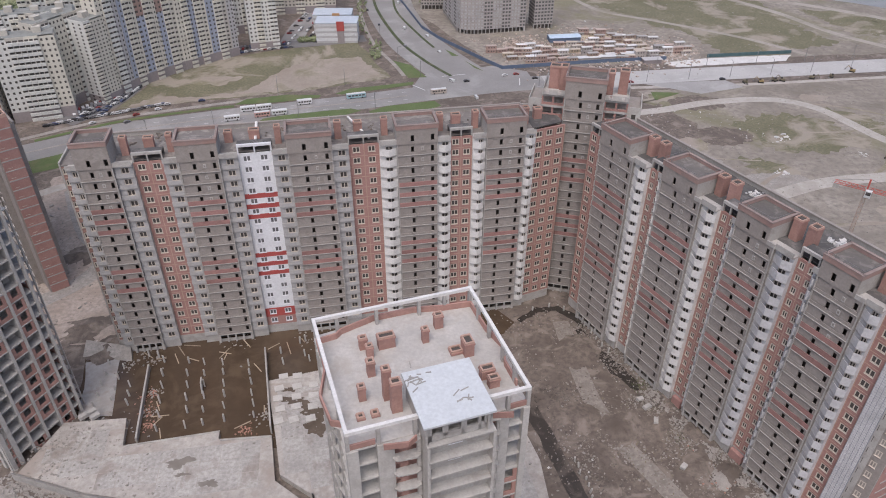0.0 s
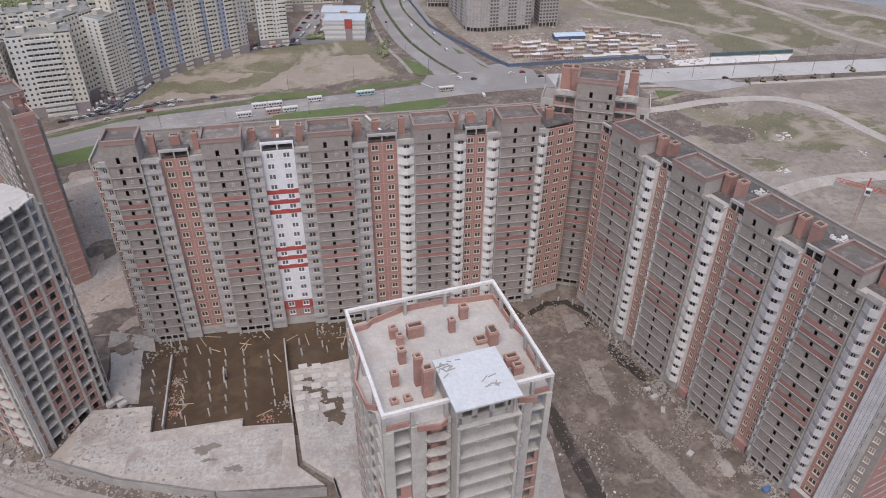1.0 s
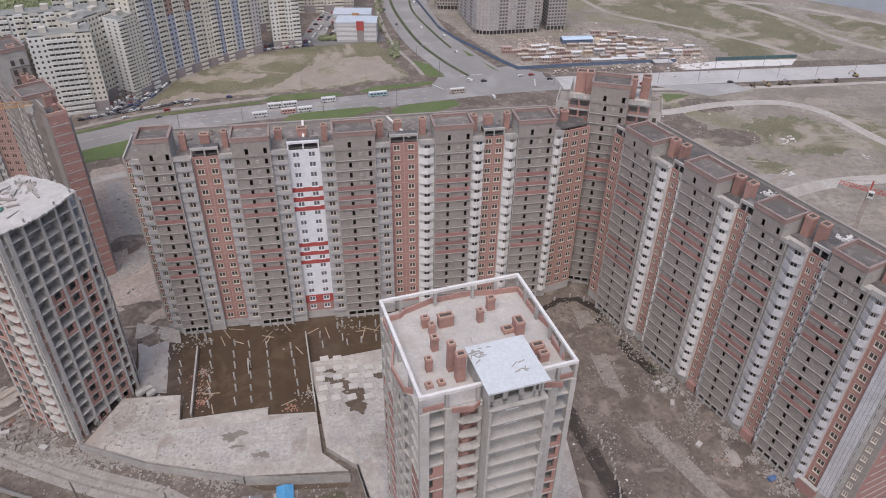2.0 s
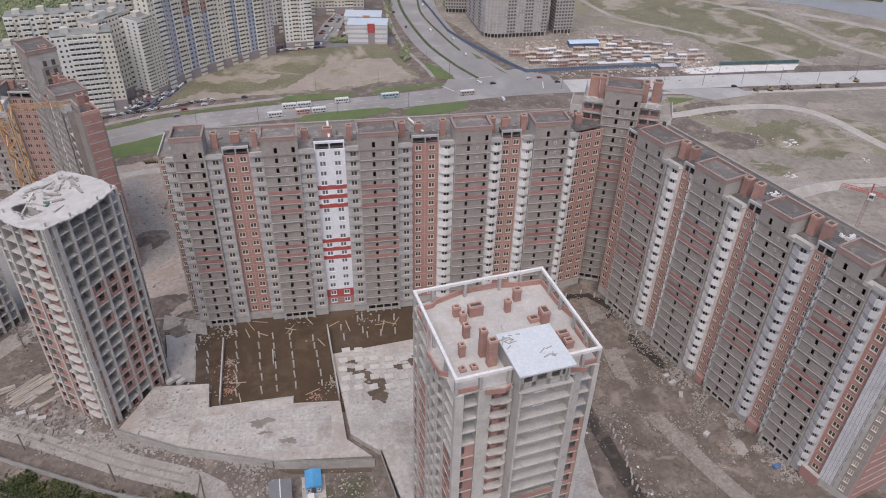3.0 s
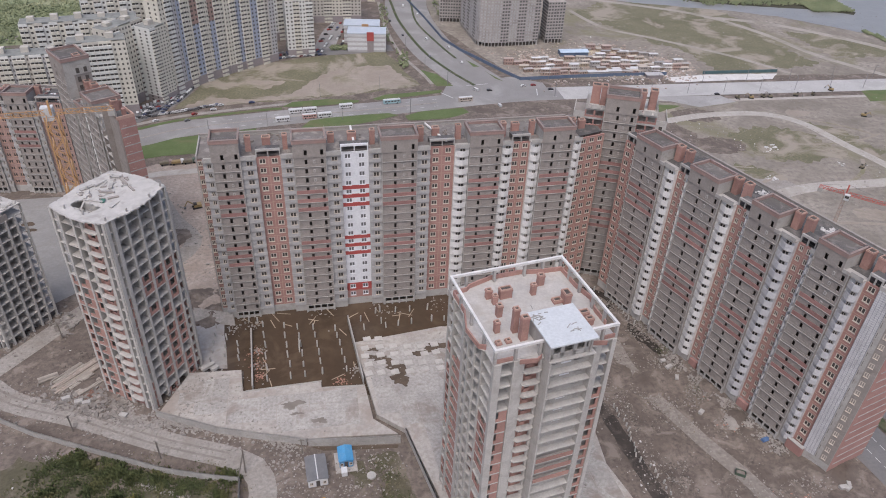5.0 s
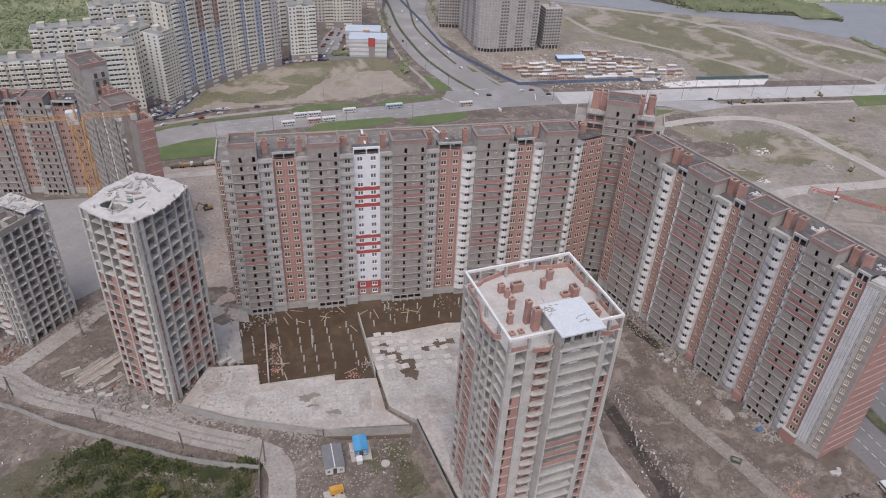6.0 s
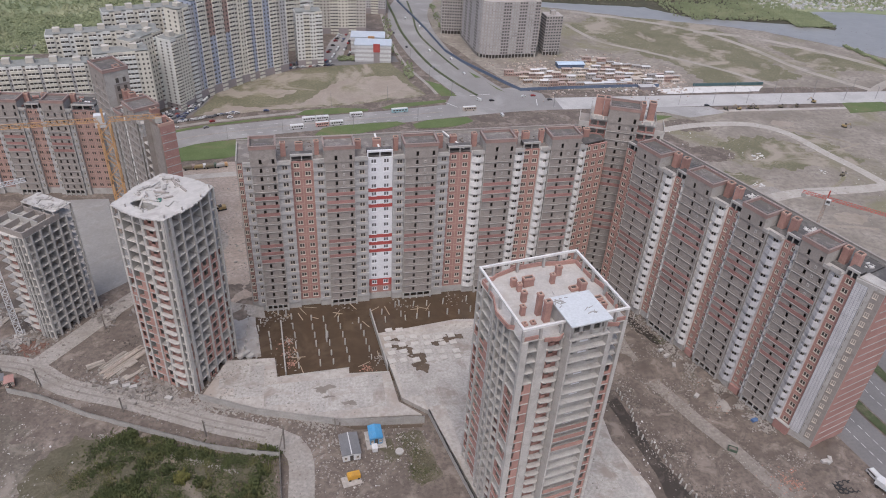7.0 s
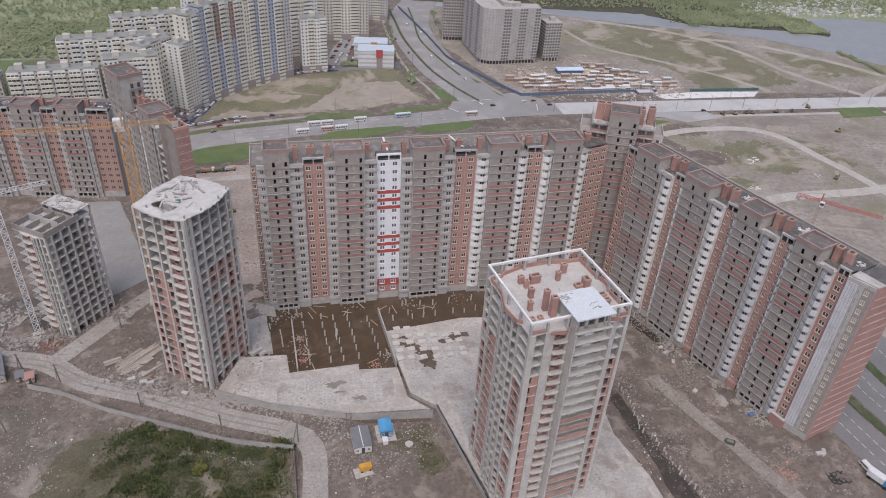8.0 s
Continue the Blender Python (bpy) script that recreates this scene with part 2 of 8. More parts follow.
# ---- ground, roads, fields ----
g = Bag()
g.v = [(x, y, 0.0) for y in (-1500, 4000) for x in (-3000, 3000)]
g.f, g.m = [(0, 1, 3, 2)], [0]
solid("ground", g, DIRT, "bare grey-brown dirt of a building site", "ground", kind="structure")
sheet("ground_plain", ragged([(128, 135), (165, 215), (152, 252), (420, 262), (900, 300), (900, 40), (190, 40)], 9, 1.5, 3), 0.03, FARDIRT, "open levelled dirt with patches of grass", "ground")
sheet("ground_plain", ragged([(78, 330), (96, 286), (210, 288), (420, 292), (900, 330), (900, 900), (60, 900), (56, 480), (58, 380)], 9, 1.5, 4), 0.03, FARDIRT, "wide dirt and grass plain beyond the road", "ground")
ROADZ = 0.08
MAIN_ROAD = [(-260, 136), (-150, 189), (-92, 219), (-73, 229.5), (-34, 239.5), (-9, 244.5), (22, 250.5), (55, 258), (95, 265), (150, 268), (210, 270.5), (300, 274), (420, 279)]
ribbon("road", MAIN_ROAD, 16.5, ROADZ, ROADGREY, "wide grey asphalt road with lane lines", "road")
ribbon("road", [(78, 268), (66, 296), (54, 330), (46, 372), (43, 405), (44, 440), (54, 480), (84, 560)], 29, ROADZ + 0.01, ROADGREY, "curving multi-lane boulevard of grey asphalt", "road")
sheet("road_junction", [(46, 256), (108, 259), (106, 281), (90, 290), (54, 280)], ROADZ + 0.02, ROADGREY, "worn asphalt junction", "road")
for i, pts in enumerate(([(-30, 252.5), (-25.5, 258.5), (-8, 262.0), (7.5, 259.8), (6.6, 257.2), (-12.0, 253.6)], [(13.6, 261.5), (20.6, 266.4), (50.1, 272.3), (49.5, 268.3), (16.6, 259.8)], [(-16, 236.5), (-3.7, 240.4), (21, 243.8), (25.5, 241.2), (16, 236), (0, 229), (-20, 228)],
                         [(28.6, 240.4), (36.6, 245.2), (58.1, 249), (60.6, 243.2), (48.0, 236.3), (30, 235)], [(40.1, 303.2), (50.2, 294.5), (57.0, 277.4), (48.3, 277.4)], [(-110, 200), (-92, 209.5), (-74, 220), (-40, 229), (-40, 214), (-60, 205), (-75, 203), (-89, 198.5), (-105, 190)],
                         [(69.2, 316.1), (75.4, 305.6), (71.8, 305.6)], [(77.0, 300.3), (85.0, 282.6), (81.2, 287.6)], [(282, 265.2), (309, 266.7), (309, 253.9), (278, 250.2)], [(157.7, 250.3), (171.1, 247.8), (156.5, 240.3)])):
    sheet("lawn", ragged(pts, 5, 0.25, i), 0.16, LAWN, "green grass verge", "lawn")
sheet("field", ragged([(-80, 252), (-73, 283), (-52, 309), (-18, 323), (24, 331), (33, 300), (40, 279), (8, 268.5), (-36, 260)], 6, 0.8, 6), 0.05, MEADOW, "patchy dry grass field with bare earth", "field")
FIELDDIRT = surface("bare_field_earth", (0.265, 0.222, 0.182), (0.365, 0.315, 0.268), 0.06, 0.9, rough=0.95, bump=0.8, stain=(0.17, 0.16, 0.092), stain_scale=0.06, stain_amount=0.85, stain_band=(0.5, 0.66))
sheet("bare_earth", ragged([(-79.1, 253.1), (-66.0, 264.7), (-48.4, 263.1), (-28.4, 267.4), (-14.3, 290.0), (-2.7, 306.0), (24.0, 309.5), (36.0, 281.0), (9.0, 270.8), (-39.0, 260.0), (-69.5, 253.5)], 2.5, 1.3, 15), 0.065, FIELDDIRT, "pale bare earth in the field", "ground")
sheet("bare_earth", ragged([(-60, 280), (-45, 290), (-30, 286), (-40, 276)], 2.5, 1.5, 16), 0.065, FIELDDIRT, "thin bare patch in the grass", "ground")

# ---- main buildings ----
FH, Z0, NF = 2.79, 2.6, 18
ZT = Z0 + FH * NF
BANDS = {14, 13, 12, 8, 7, 6}


def window_mesh(w, h, mats_=None):
    """Frame with a mullion and two recessed panes, in one connected mesh."""
    f = 0.17
    xs = [-w / 2, -w / 2 + f, -f / 2, f / 2, w / 2 - f, w / 2]
    zs = [0, f, h - f, h]
    v = [(x, 0.03, z) for z in zs for x in xs]
    faces, mats = [], []
    for r in range(3):
        for c in range(5):
            q = (r * 6 + c, r * 6 + c + 1, r * 6 + c + 7, r * 6 + c + 6)
            if r == 1 and c in (1, 3):
                n = len(v)
                v += [(v[k][0], 0.11, v[k][2]) for k in q]
                faces.append((n, n + 1, n + 2, n + 3))
                mats.append(1)
                for k in range(4):
                    faces.append((q[k], q[(k + 1) % 4], n + (k + 1) % 4, n + k))
                    mats.append(0)
            else:
                faces.append(q)
                mats.append(0)
    n = len(v)
    v += [(-w / 2 - 0.06, -0.1, -0.07), (w / 2 + 0.06, -0.1, -0.07), (w / 2 + 0.06, -0.1, 0), (-w / 2 - 0.06, -0.1, 0)]
    faces += [(n, n + 1, n + 2, n + 3), (n + 3, n + 2, 5, 0), (n + 1, n, 0, 5)]
    mats += [0, 0, 0]
    b = Bag()
    b.v, b.f, b.m = v, faces, mats
    return b.mesh("window", mats_ or [FRAME, GLASS])


WIN = window_mesh(1.7, 1.5)
WINS = window_mesh(1.1, 1.4)
WIN_DULL = window_mesh(1.7, 1.5, [MORTAR, GLASS])
WIN_WHITE = window_mesh(1.7, 1.5, [WHITE, PALEGLASS])


def strips(bag, x0, x1, y0, y1, z, holes, sill, head, mats=(0, 0, 0)):
    """One storey of wall with openings at holes = [(xa, xb)]."""
    bag.box(x0, x1, y0, y1, z, z + sill, mats[0])
    bag.box(x0, x1, y0, y1, z + head, z + FH, mats[2])
    a = x0
    for p, q in sorted(holes) + [(x1, x1)]:
        if p > a:
            bag.box(a, p, y0, y1, z + sill, z + head, mats[1])
        a = q


def brick_bay(par, x0, x1, wall=BRICK, white=False, wins=2, y=0.0, attic=True, floors=NF):
    b = Bag()
    step = (x1 - x0) / wins
    cx = [x0 + step * (i + 0.5) for i in range(wins)]
    ww = 1.7 if step > 2.4 else 1.1
    for k in range(floors):
        z = Z0 + k * FH
        a = c = 0
        m = 0
        if white:
            m = 3 if k == 0 else (1 if k == 1 else 0)
            a = 1 if k in BANDS or k == 1 else m
            c = 1 if k + 1 in BANDS else m
        strips(b, x0, x1, y, y + 0.4, z, [(c_ - ww / 2, c_ + ww / 2) for c_ in cx], 0.8, 2.3, (a, m, c))
        if not white:
            b.box(x0, x1, y - 0.03, y, z - 0.11, z + 0.03, 2)
    if not white:
        for x in [x0 + 0.05, x1 - 0.05] + [x0 + step * i for i in range(1, wins)]:
            b.box(x - 0.09, x + 0.09, y - 0.04, y, Z0, Z0 + floors * FH, 2)
    b.box(x0, x1, y - 0.05, y + 0.4, 0, Z0, 4)
    body = part("white_bay" if white else "brick_bay", b, [WHITE if white else wall, REDPAINT, MORTAR, BRICK, PALE], par, "white rendered bay with red bands" if white else "orange brick bay with pale joints")
    for k in range(floors):
        for c_ in cx:
            part("window", (WIN_WHITE if white else WIN_DULL if wall is DUSTPINK else WIN) if ww > 1.5 else WINS, None, body, "", pose(c_, y, Z0 + k * FH + 0.8))
    if attic:
        zt = Z0 + floors * FH
        b = Bag()
        for x in (x0, (x0 + x1) / 2 - 0.15, x1 - 0.3):
            b.box(x, x + 0.3, y, y + 0.4, zt, zt + 1.7)
        b.box(x0, x1, y - 0.05, y + 0.45, zt + 1.7, zt + 2.3)
        b.box(x0, x1, y + 3, y + 3.2, zt, zt + 1.7, 1)
        b.box(x0, x1, y, y + 3, zt + 1.75, zt + 1.95, 1)
        part("attic_beam", b, [WHITE if white else PALE, BITUMEN], par)
    return body


BALC = {}


def balcony_mesh(w, style):
    """One storey's white parapet on a pointed ledge."""
    key = (round(w, 2), style)
    if key not in BALC:
        b = Bag()
        d = 0.35 if style == "lilac" else 0.85
        plan = [(0, 0), (0, -0.12 * d), (0.55 * w, -d), (w, -0.2 * d), (w, 0)] if style != "lilac" else [(0, 0), (0, -0.85 * d), (0.5 * w, -d), (w, -0.85 * d), (w, 0)]
        b.prism([(x, y * 1.04) for x, y in plan], -0.14, 0.0, 1)
        rim = [(x, y) for x, y in plan]
        tall = 1.0 if style == "lilac" else 1.75
        for p, q in zip(rim[:-1], rim[1:]):
            b.beam((*p, tall / 2), (*q, tall / 2), 0.08, tall)
        BALC[key] = b.mesh("balcony", [{"cream": CREAM, "lilac": LILAC, "fold": FOLD}[style], PALE])
    return BALC[key]


def balcony_bay(par, x0, x1, style="lilac", y=-1.0, floors=NF):
    b = Bag()
    w = x1 - x0
    wide = w > 3.0
    hole = [(x0 + 0.34 * w, x0 + 0.34 * w + 1.7)] if wide else [(x0 + 0.42 * w, x0 + 0.42 * w + min(1.2, 0.42 * w))]
    for k in range(floors):
        strips(b, x0, x1, y, y + 0.3, Z0 + k * FH, hole, 0.7, 2.2)
    b.box(x0, x1, y - 0.02, y + 0.5, 0, Z0, 1)
    zt = Z0 + floors * FH
    b.box(x0, x1, y - 0.7, y + 1.9, zt, zt + 0.25, 1)
    b.box(x0, x1, y - 0.7, y - 0.55, zt + 0.25, zt + 1.2, 1)
    for x in (x0, x1 - 0.2):
        b.box(x, x + 0.2, y + 0.3, y + 2.0, 0, zt, 0)
    bay = part("balcony_bay", b, [{"cream": CREAM, "lilac": LILAC, "fold": FOLD}[style], PALE], par, "bay of white-painted balconies")
    for k in range(floors):
        part("balcony", balcony_mesh(w, style), None, bay, "", pose(x0, y, Z0 + k * FH))
        part("window", WIN if wide else WINS, None, bay, "", pose(hole[0][0] + (0.85 if wide else 0.55), y + 0.1, Z0 + k * FH + 0.75))
    return bay


def loggia_bay(par, x0, x1, y=-1.9, floors=NF, head=4.7, spots=(0.38, 0.87), bands=True, back=5.0, trim=0.0):
    """Grey bay: open gallery on every storey, with block parapets, and a roof head above."""
    zt = Z0 + floors * FH
    w = x1 - x0
    b = Bag()
    holes = [(x0 + s * w - 0.36, x0 + s * w + 0.36) for s in spots]
    for k in range(floors):
        strips(b, x0, x1, y + 0.22, y + 0.52, Z0 + k * FH, holes, 0.6, 2.05)
    for s in (x0, x1 - 0.25):
        b.box(s, s + 0.25, y + 0.02, 1.0, 0, zt, 1)
    for q in range(5):
        b.box(x0 + 0.25 + (w - 0.9) * q / 4, x0 + 0.65 + (w - 0.9) * q / 4, y - 0.04, y + 0.3, 0, Z0 - 0.2, 2)
    b.box(x0 + 0.25, x1 - 0.25, y + 0.4, y + 0.6, 0, 0.9, 2)
    # Near-black backing gives the gallery openings their shade by colour.
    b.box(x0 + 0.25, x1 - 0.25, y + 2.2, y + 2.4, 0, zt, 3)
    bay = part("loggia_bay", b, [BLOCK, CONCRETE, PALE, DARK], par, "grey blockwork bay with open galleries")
    parapet = Bag().box(x0 + 0.25, x1 - 0.25, y + 0.06, y + 0.14, 0.02, 0.6).mesh("gallery_parapet", [BLOCK])
    rail_red = Bag().box(x0 + 0.25, x1 - 0.25, y + 0.04, y + 0.16, 0, 1.12).mesh("gallery_parapet", [BANDRED])
    slab = Bag().box(x0 + 0.2, x1 - 0.2, y - 0.08, y + 0.22, -0.13, 0.02).mesh("gallery_slab", [CONCRETE])
    box_w = Bag().box(-0.32, 0.32, 0, 0.1, 0, 0.9).box(-0.16, 0.16, -0.02, 0, 0.2, 0.7, 1).mesh("vent_panel", [PALE, BLOCK])
    for k in range(floors):
        z = Z0 + k * FH
        part("gallery_slab", slab, None, bay, "", pose(0, 0, z))
        if bands and k in BANDS:
            part("gallery_parapet", rail_red, None, bay, "brick gallery parapet", pose(0, 0, z))
        else:
            part("gallery_parapet", parapet, None, bay, "", pose(0, 0, z))
        if k > 13:
            part("vent_panel", box_w, None, bay, "", pose(x0 + 0.5 * (spots[0] + spots[1]) * w, y + 0.12, z + 0.95))
    # roof head
    zh = zt + head
    x1 -= trim
    w = x1 - x0
    if trim:
        part("bay_roof", Bag().box(x1 + 0.02, x1 + trim, y, 0.88, zt + 0.02, zt + 0.25).box(x1 + 0.02, x1 + trim, y, y + 0.2, zt + 0.25, zt + 0.9), PALE, par, "pale ledge beside the roof head")
    holes = [(x0 + 0.38 * w - 0.4, x0 + 0.38 * w + 0.4), (x0 + 0.87 * w - 0.4, x0 + 0.87 * w + 0.4)]
    h = Bag()
    strips(h, x0, x1, y, y + 0.3, zt, holes, 0.6, 2.2)
    h.box(x0, x1, y, y + 0.3, zt + FH, zh - 1.1)
    hd = part("roof_head", h, BLOCK, par, "grey roof head with dark openings")
    for s in (x0, x1 - 0.3):
        part("side_wall", Bag().box(s, s + 0.3, y + 0.3, back, zt, zh - 1.1), CONCRETE, hd)
    part("rear_wall", Bag().box(x0 + 0.3, x1 - 0.3, back - 0.3, back, zt, zh - 1.1), CONCRETE, hd)
    # Dark-coloured wall stands for the unlit inside of the head.
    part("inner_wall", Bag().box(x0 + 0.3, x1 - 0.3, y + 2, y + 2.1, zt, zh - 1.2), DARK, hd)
    part("head_roof", Bag().box(x0 + 0.3, x1 - 0.3, y + 0.3, back - 0.3, zh - 1.2, zh - 0.75), DUSTROOF, hd)
    p = Bag()
    o = 0.15
    for a, c, d, e in ((x0 - o, x1 + o, y - o, y + 0.2), (x0 - o, x1 + o, back - 0.2, back + o), (x0 - o, x0 + 0.2, y + 0.2, back - 0.2), (x1 - 0.2, x1 + o, y + 0.2, back - 0.2)):
        p.box(a, c, d, e, zh - 1.1, zh - 0.12)
        p.box(a - 0.09, c + 0.09, d - 0.09, e + 0.09, zh - 0.12, zh + 0.06, 1)
    part("brick_parapet", p, [DUSTPINK, COPING], hd, "pink brick parapet with a dusty coping")
    r = Bag()
    for i in range(int(w / 1.6) + 1):
        r.beam((x0 + i * 1.6 + 0.2, y, zh + 0.1), (x0 + i * 1.6 + 0.2, y, zh + 0.75), 0.06)
    r.beam((x0, y, zh + 0.75), (x1, y, zh + 0.75), 0.06)
    r.beam((x1, y, zh + 0.75), (x1, back, zh + 0.75), 0.06).beam((x0, y, zh + 0.75), (x0, back, zh + 0.75), 0.06)
    part("roof_railing", r, STEEL, hd, "thin steel railing")
    return bay


def chimney(par, x, y, z, w, d, h, mat=PINK):
    """A brick shaft with a collar, a rim and a flue closed by a face painted dark as its shade."""
    b = Bag()
    rings = [(0, 0), (0, h - 0.35), (0.08, h - 0.35), (0.08, h - 0.08), (0, h - 0.08), (0, h + 0.22), (-0.2, h + 0.22), (-0.2, h - 0.02)]
    for o, zz in rings:
        b.v += [(x + i * (w / 2 + o), y + k * (d / 2 + o), z + zz) for i, k in ((-1, -1), (1, -1), (1, 1), (-1, 1))]
    for r in range(len(rings) - 1):
        for k in range(4):
            b.f.append((4 * r + k, 4 * r + (k + 1) % 4, 4 * r + 4 + (k + 1) % 4, 4 * r + 4 + k))
            b.m.append(0 if r < 4 else 1)
    n = 4 * (len(rings) - 1)
    b.f.append((n, n + 1, n + 2, n + 3))
    b.m.append(2)
    return part("chimney", b, [mat, MORTAR, DARK], par, "brick ventilation chimney")


def holed_wall(xs, zs, y0, y1, holes):
    """A connected wall over a grid of cells; holes = cells left open."""
    b = Bag()
    nx, nz = len(xs), len(zs)
    b.v = [(x, y, z) for y in (y0, y1) for z in zs for x in xs]
    at = lambda s, i, k: s * nx * nz + k * nx + i
    full = lambda i, k: 0 <= i < nx - 1 and 0 <= k < nz - 1 and (i, k) not in holes
    for i in range(nx - 1):
        for k in range(nz - 1):
            if not full(i, k):
                continue
            b.f += [(at(0, i, k), at(0, i + 1, k), at(0, i + 1, k + 1), at(0, i, k + 1)), (at(1, i, k + 1), at(1, i + 1, k + 1), at(1, i + 1, k), at(1, i, k))]
            for di, dk, p, q in ((-1, 0, (i, k + 1), (i, k)), (1, 0, (i + 1, k), (i + 1, k + 1)), (0, -1, (i, k), (i + 1, k)), (0, 1, (i + 1, k + 1), (i, k + 1))):
                if not full(i + di, k + dk):
                    b.f.append((at(0, *q), at(0, *p), at(1, *p), at(1, *q)))
    b.m = [0] * len(b.f)
    return b


# left wing
LW = thing("apartment_building", pose(0.5, 99.0, 0, 0, 0, 5.0), "long unfinished grey and orange brick apartment block", "building")
sections = [("side", -37.8, -35.9), ("lilac", -35.9, -33.6), ("grey", -33.6, -26.3), ("lilac", -26.3, -22.4), ("brick", -22.4, -16.0), ("lilac", -16.0, -12.8),
            ("grey", -12.8, -4.0), ("lilac", -4.0, -0.1), ("white", -0.1, 7.5), ("lilac", 7.5, 10.9), ("grey", 10.9, 20.9), ("lilac", 20.9, 24.6), ("brick", 24.6, 31.7),
            ("cream", 31.7, 35.6), ("grey", 35.6, 45.2), ("cream", 45.2, 48.4), ("brick", 48.4, 53.8), ("cream", 53.8, 56.8), ("grey", 56.8, 66.4), ("cream", 66.4, 69.0), ("brick3", 0.0, 8.6)]
for kind, a, b_ in sections:
    if kind == "grey":
        loggia_bay(LW, a, b_, head={-33.6: 6.4, -12.8: 5.2}.get(a, 4.8))
    elif kind in ("lilac", "cream"):
        balcony_bay(LW, a, b_, kind)
    elif kind == "white":
        brick_bay(LW, a, b_, white=True)
    elif kind == "side":
        brick_bay(LW, a, b_, wins=1, y=1.0, wall=PINK, attic=False)
    else:
        bay = brick_bay(LW, a, b_, wins=3 if kind == "brick3" else 2, attic=kind != "brick3")
        if kind == "brick3":
            bay.matrix_basis = pose(69.0, 0.0, 0, 0, 0, 14)


def shell(par, x0, x1, depth, zt, left=True, right=True, roofing=BITUMEN):
    part("rear_wall", Bag().box(x0, x1, depth - 0.4, depth, 0, zt + 1.0), CONCRETE, par)
    if left:
        part("gable_wall", Bag().box(x0, x0 + 0.35, 0.9, depth - 0.4, 0, zt + 0.9), CONCRETE, par)
    if right:
        part("gable_wall", Bag().box(x1 - 0.35, x1, 0.9, depth - 0.4, 0, zt + 0.9), CONCRETE, par)
    part("roof", Bag().box(x0 + 0.35, x1 - 0.35, 0.9, depth - 0.4, zt - 0.05, zt + 0.25), roofing, par, "flat dark bitumen roof")
    c = Bag()
    c.box(x0, x1, depth - 0.5, depth + 0.1, zt + 1.0, zt + 1.35)
    part("rear_parapet", c, BLOCK, par, "grey coping along the rear edge")


shell(LW, -37.8, 69.2, 14.0, ZT, right=False, roofing=DUSTROOF)
part("roof", Bag().prism([(68.9, 1.0), (77.0, 3.4), (77.0, 13.6), (68.9, 13.6)], ZT - 0.05, ZT + 0.24), BITUMEN, LW)
part("rear_wall", Bag().box(69.2, 77.0, 13.6, 14.0, 0, ZT + 1.0), CONCRETE, LW)
for x, w in ((-24.3, 1.5), (-19.6, 2.2), (-14.6, 1.3), (-2.2, 1.8), (3.6, 2.4), (9.0, 1.4), (22.6, 1.6), (27.4, 2.0), (33.4, 1.5), (46.6, 1.5), (51, 2.2), (55.2, 1.4), (67.6, 1.5), (71.5, 2.0)):
    chimney(LW, x, 4.0 if w < 1.7 else 6.5, ZT + 0.25, w, 1.5, 4.2 if w < 1.7 else 2.6)

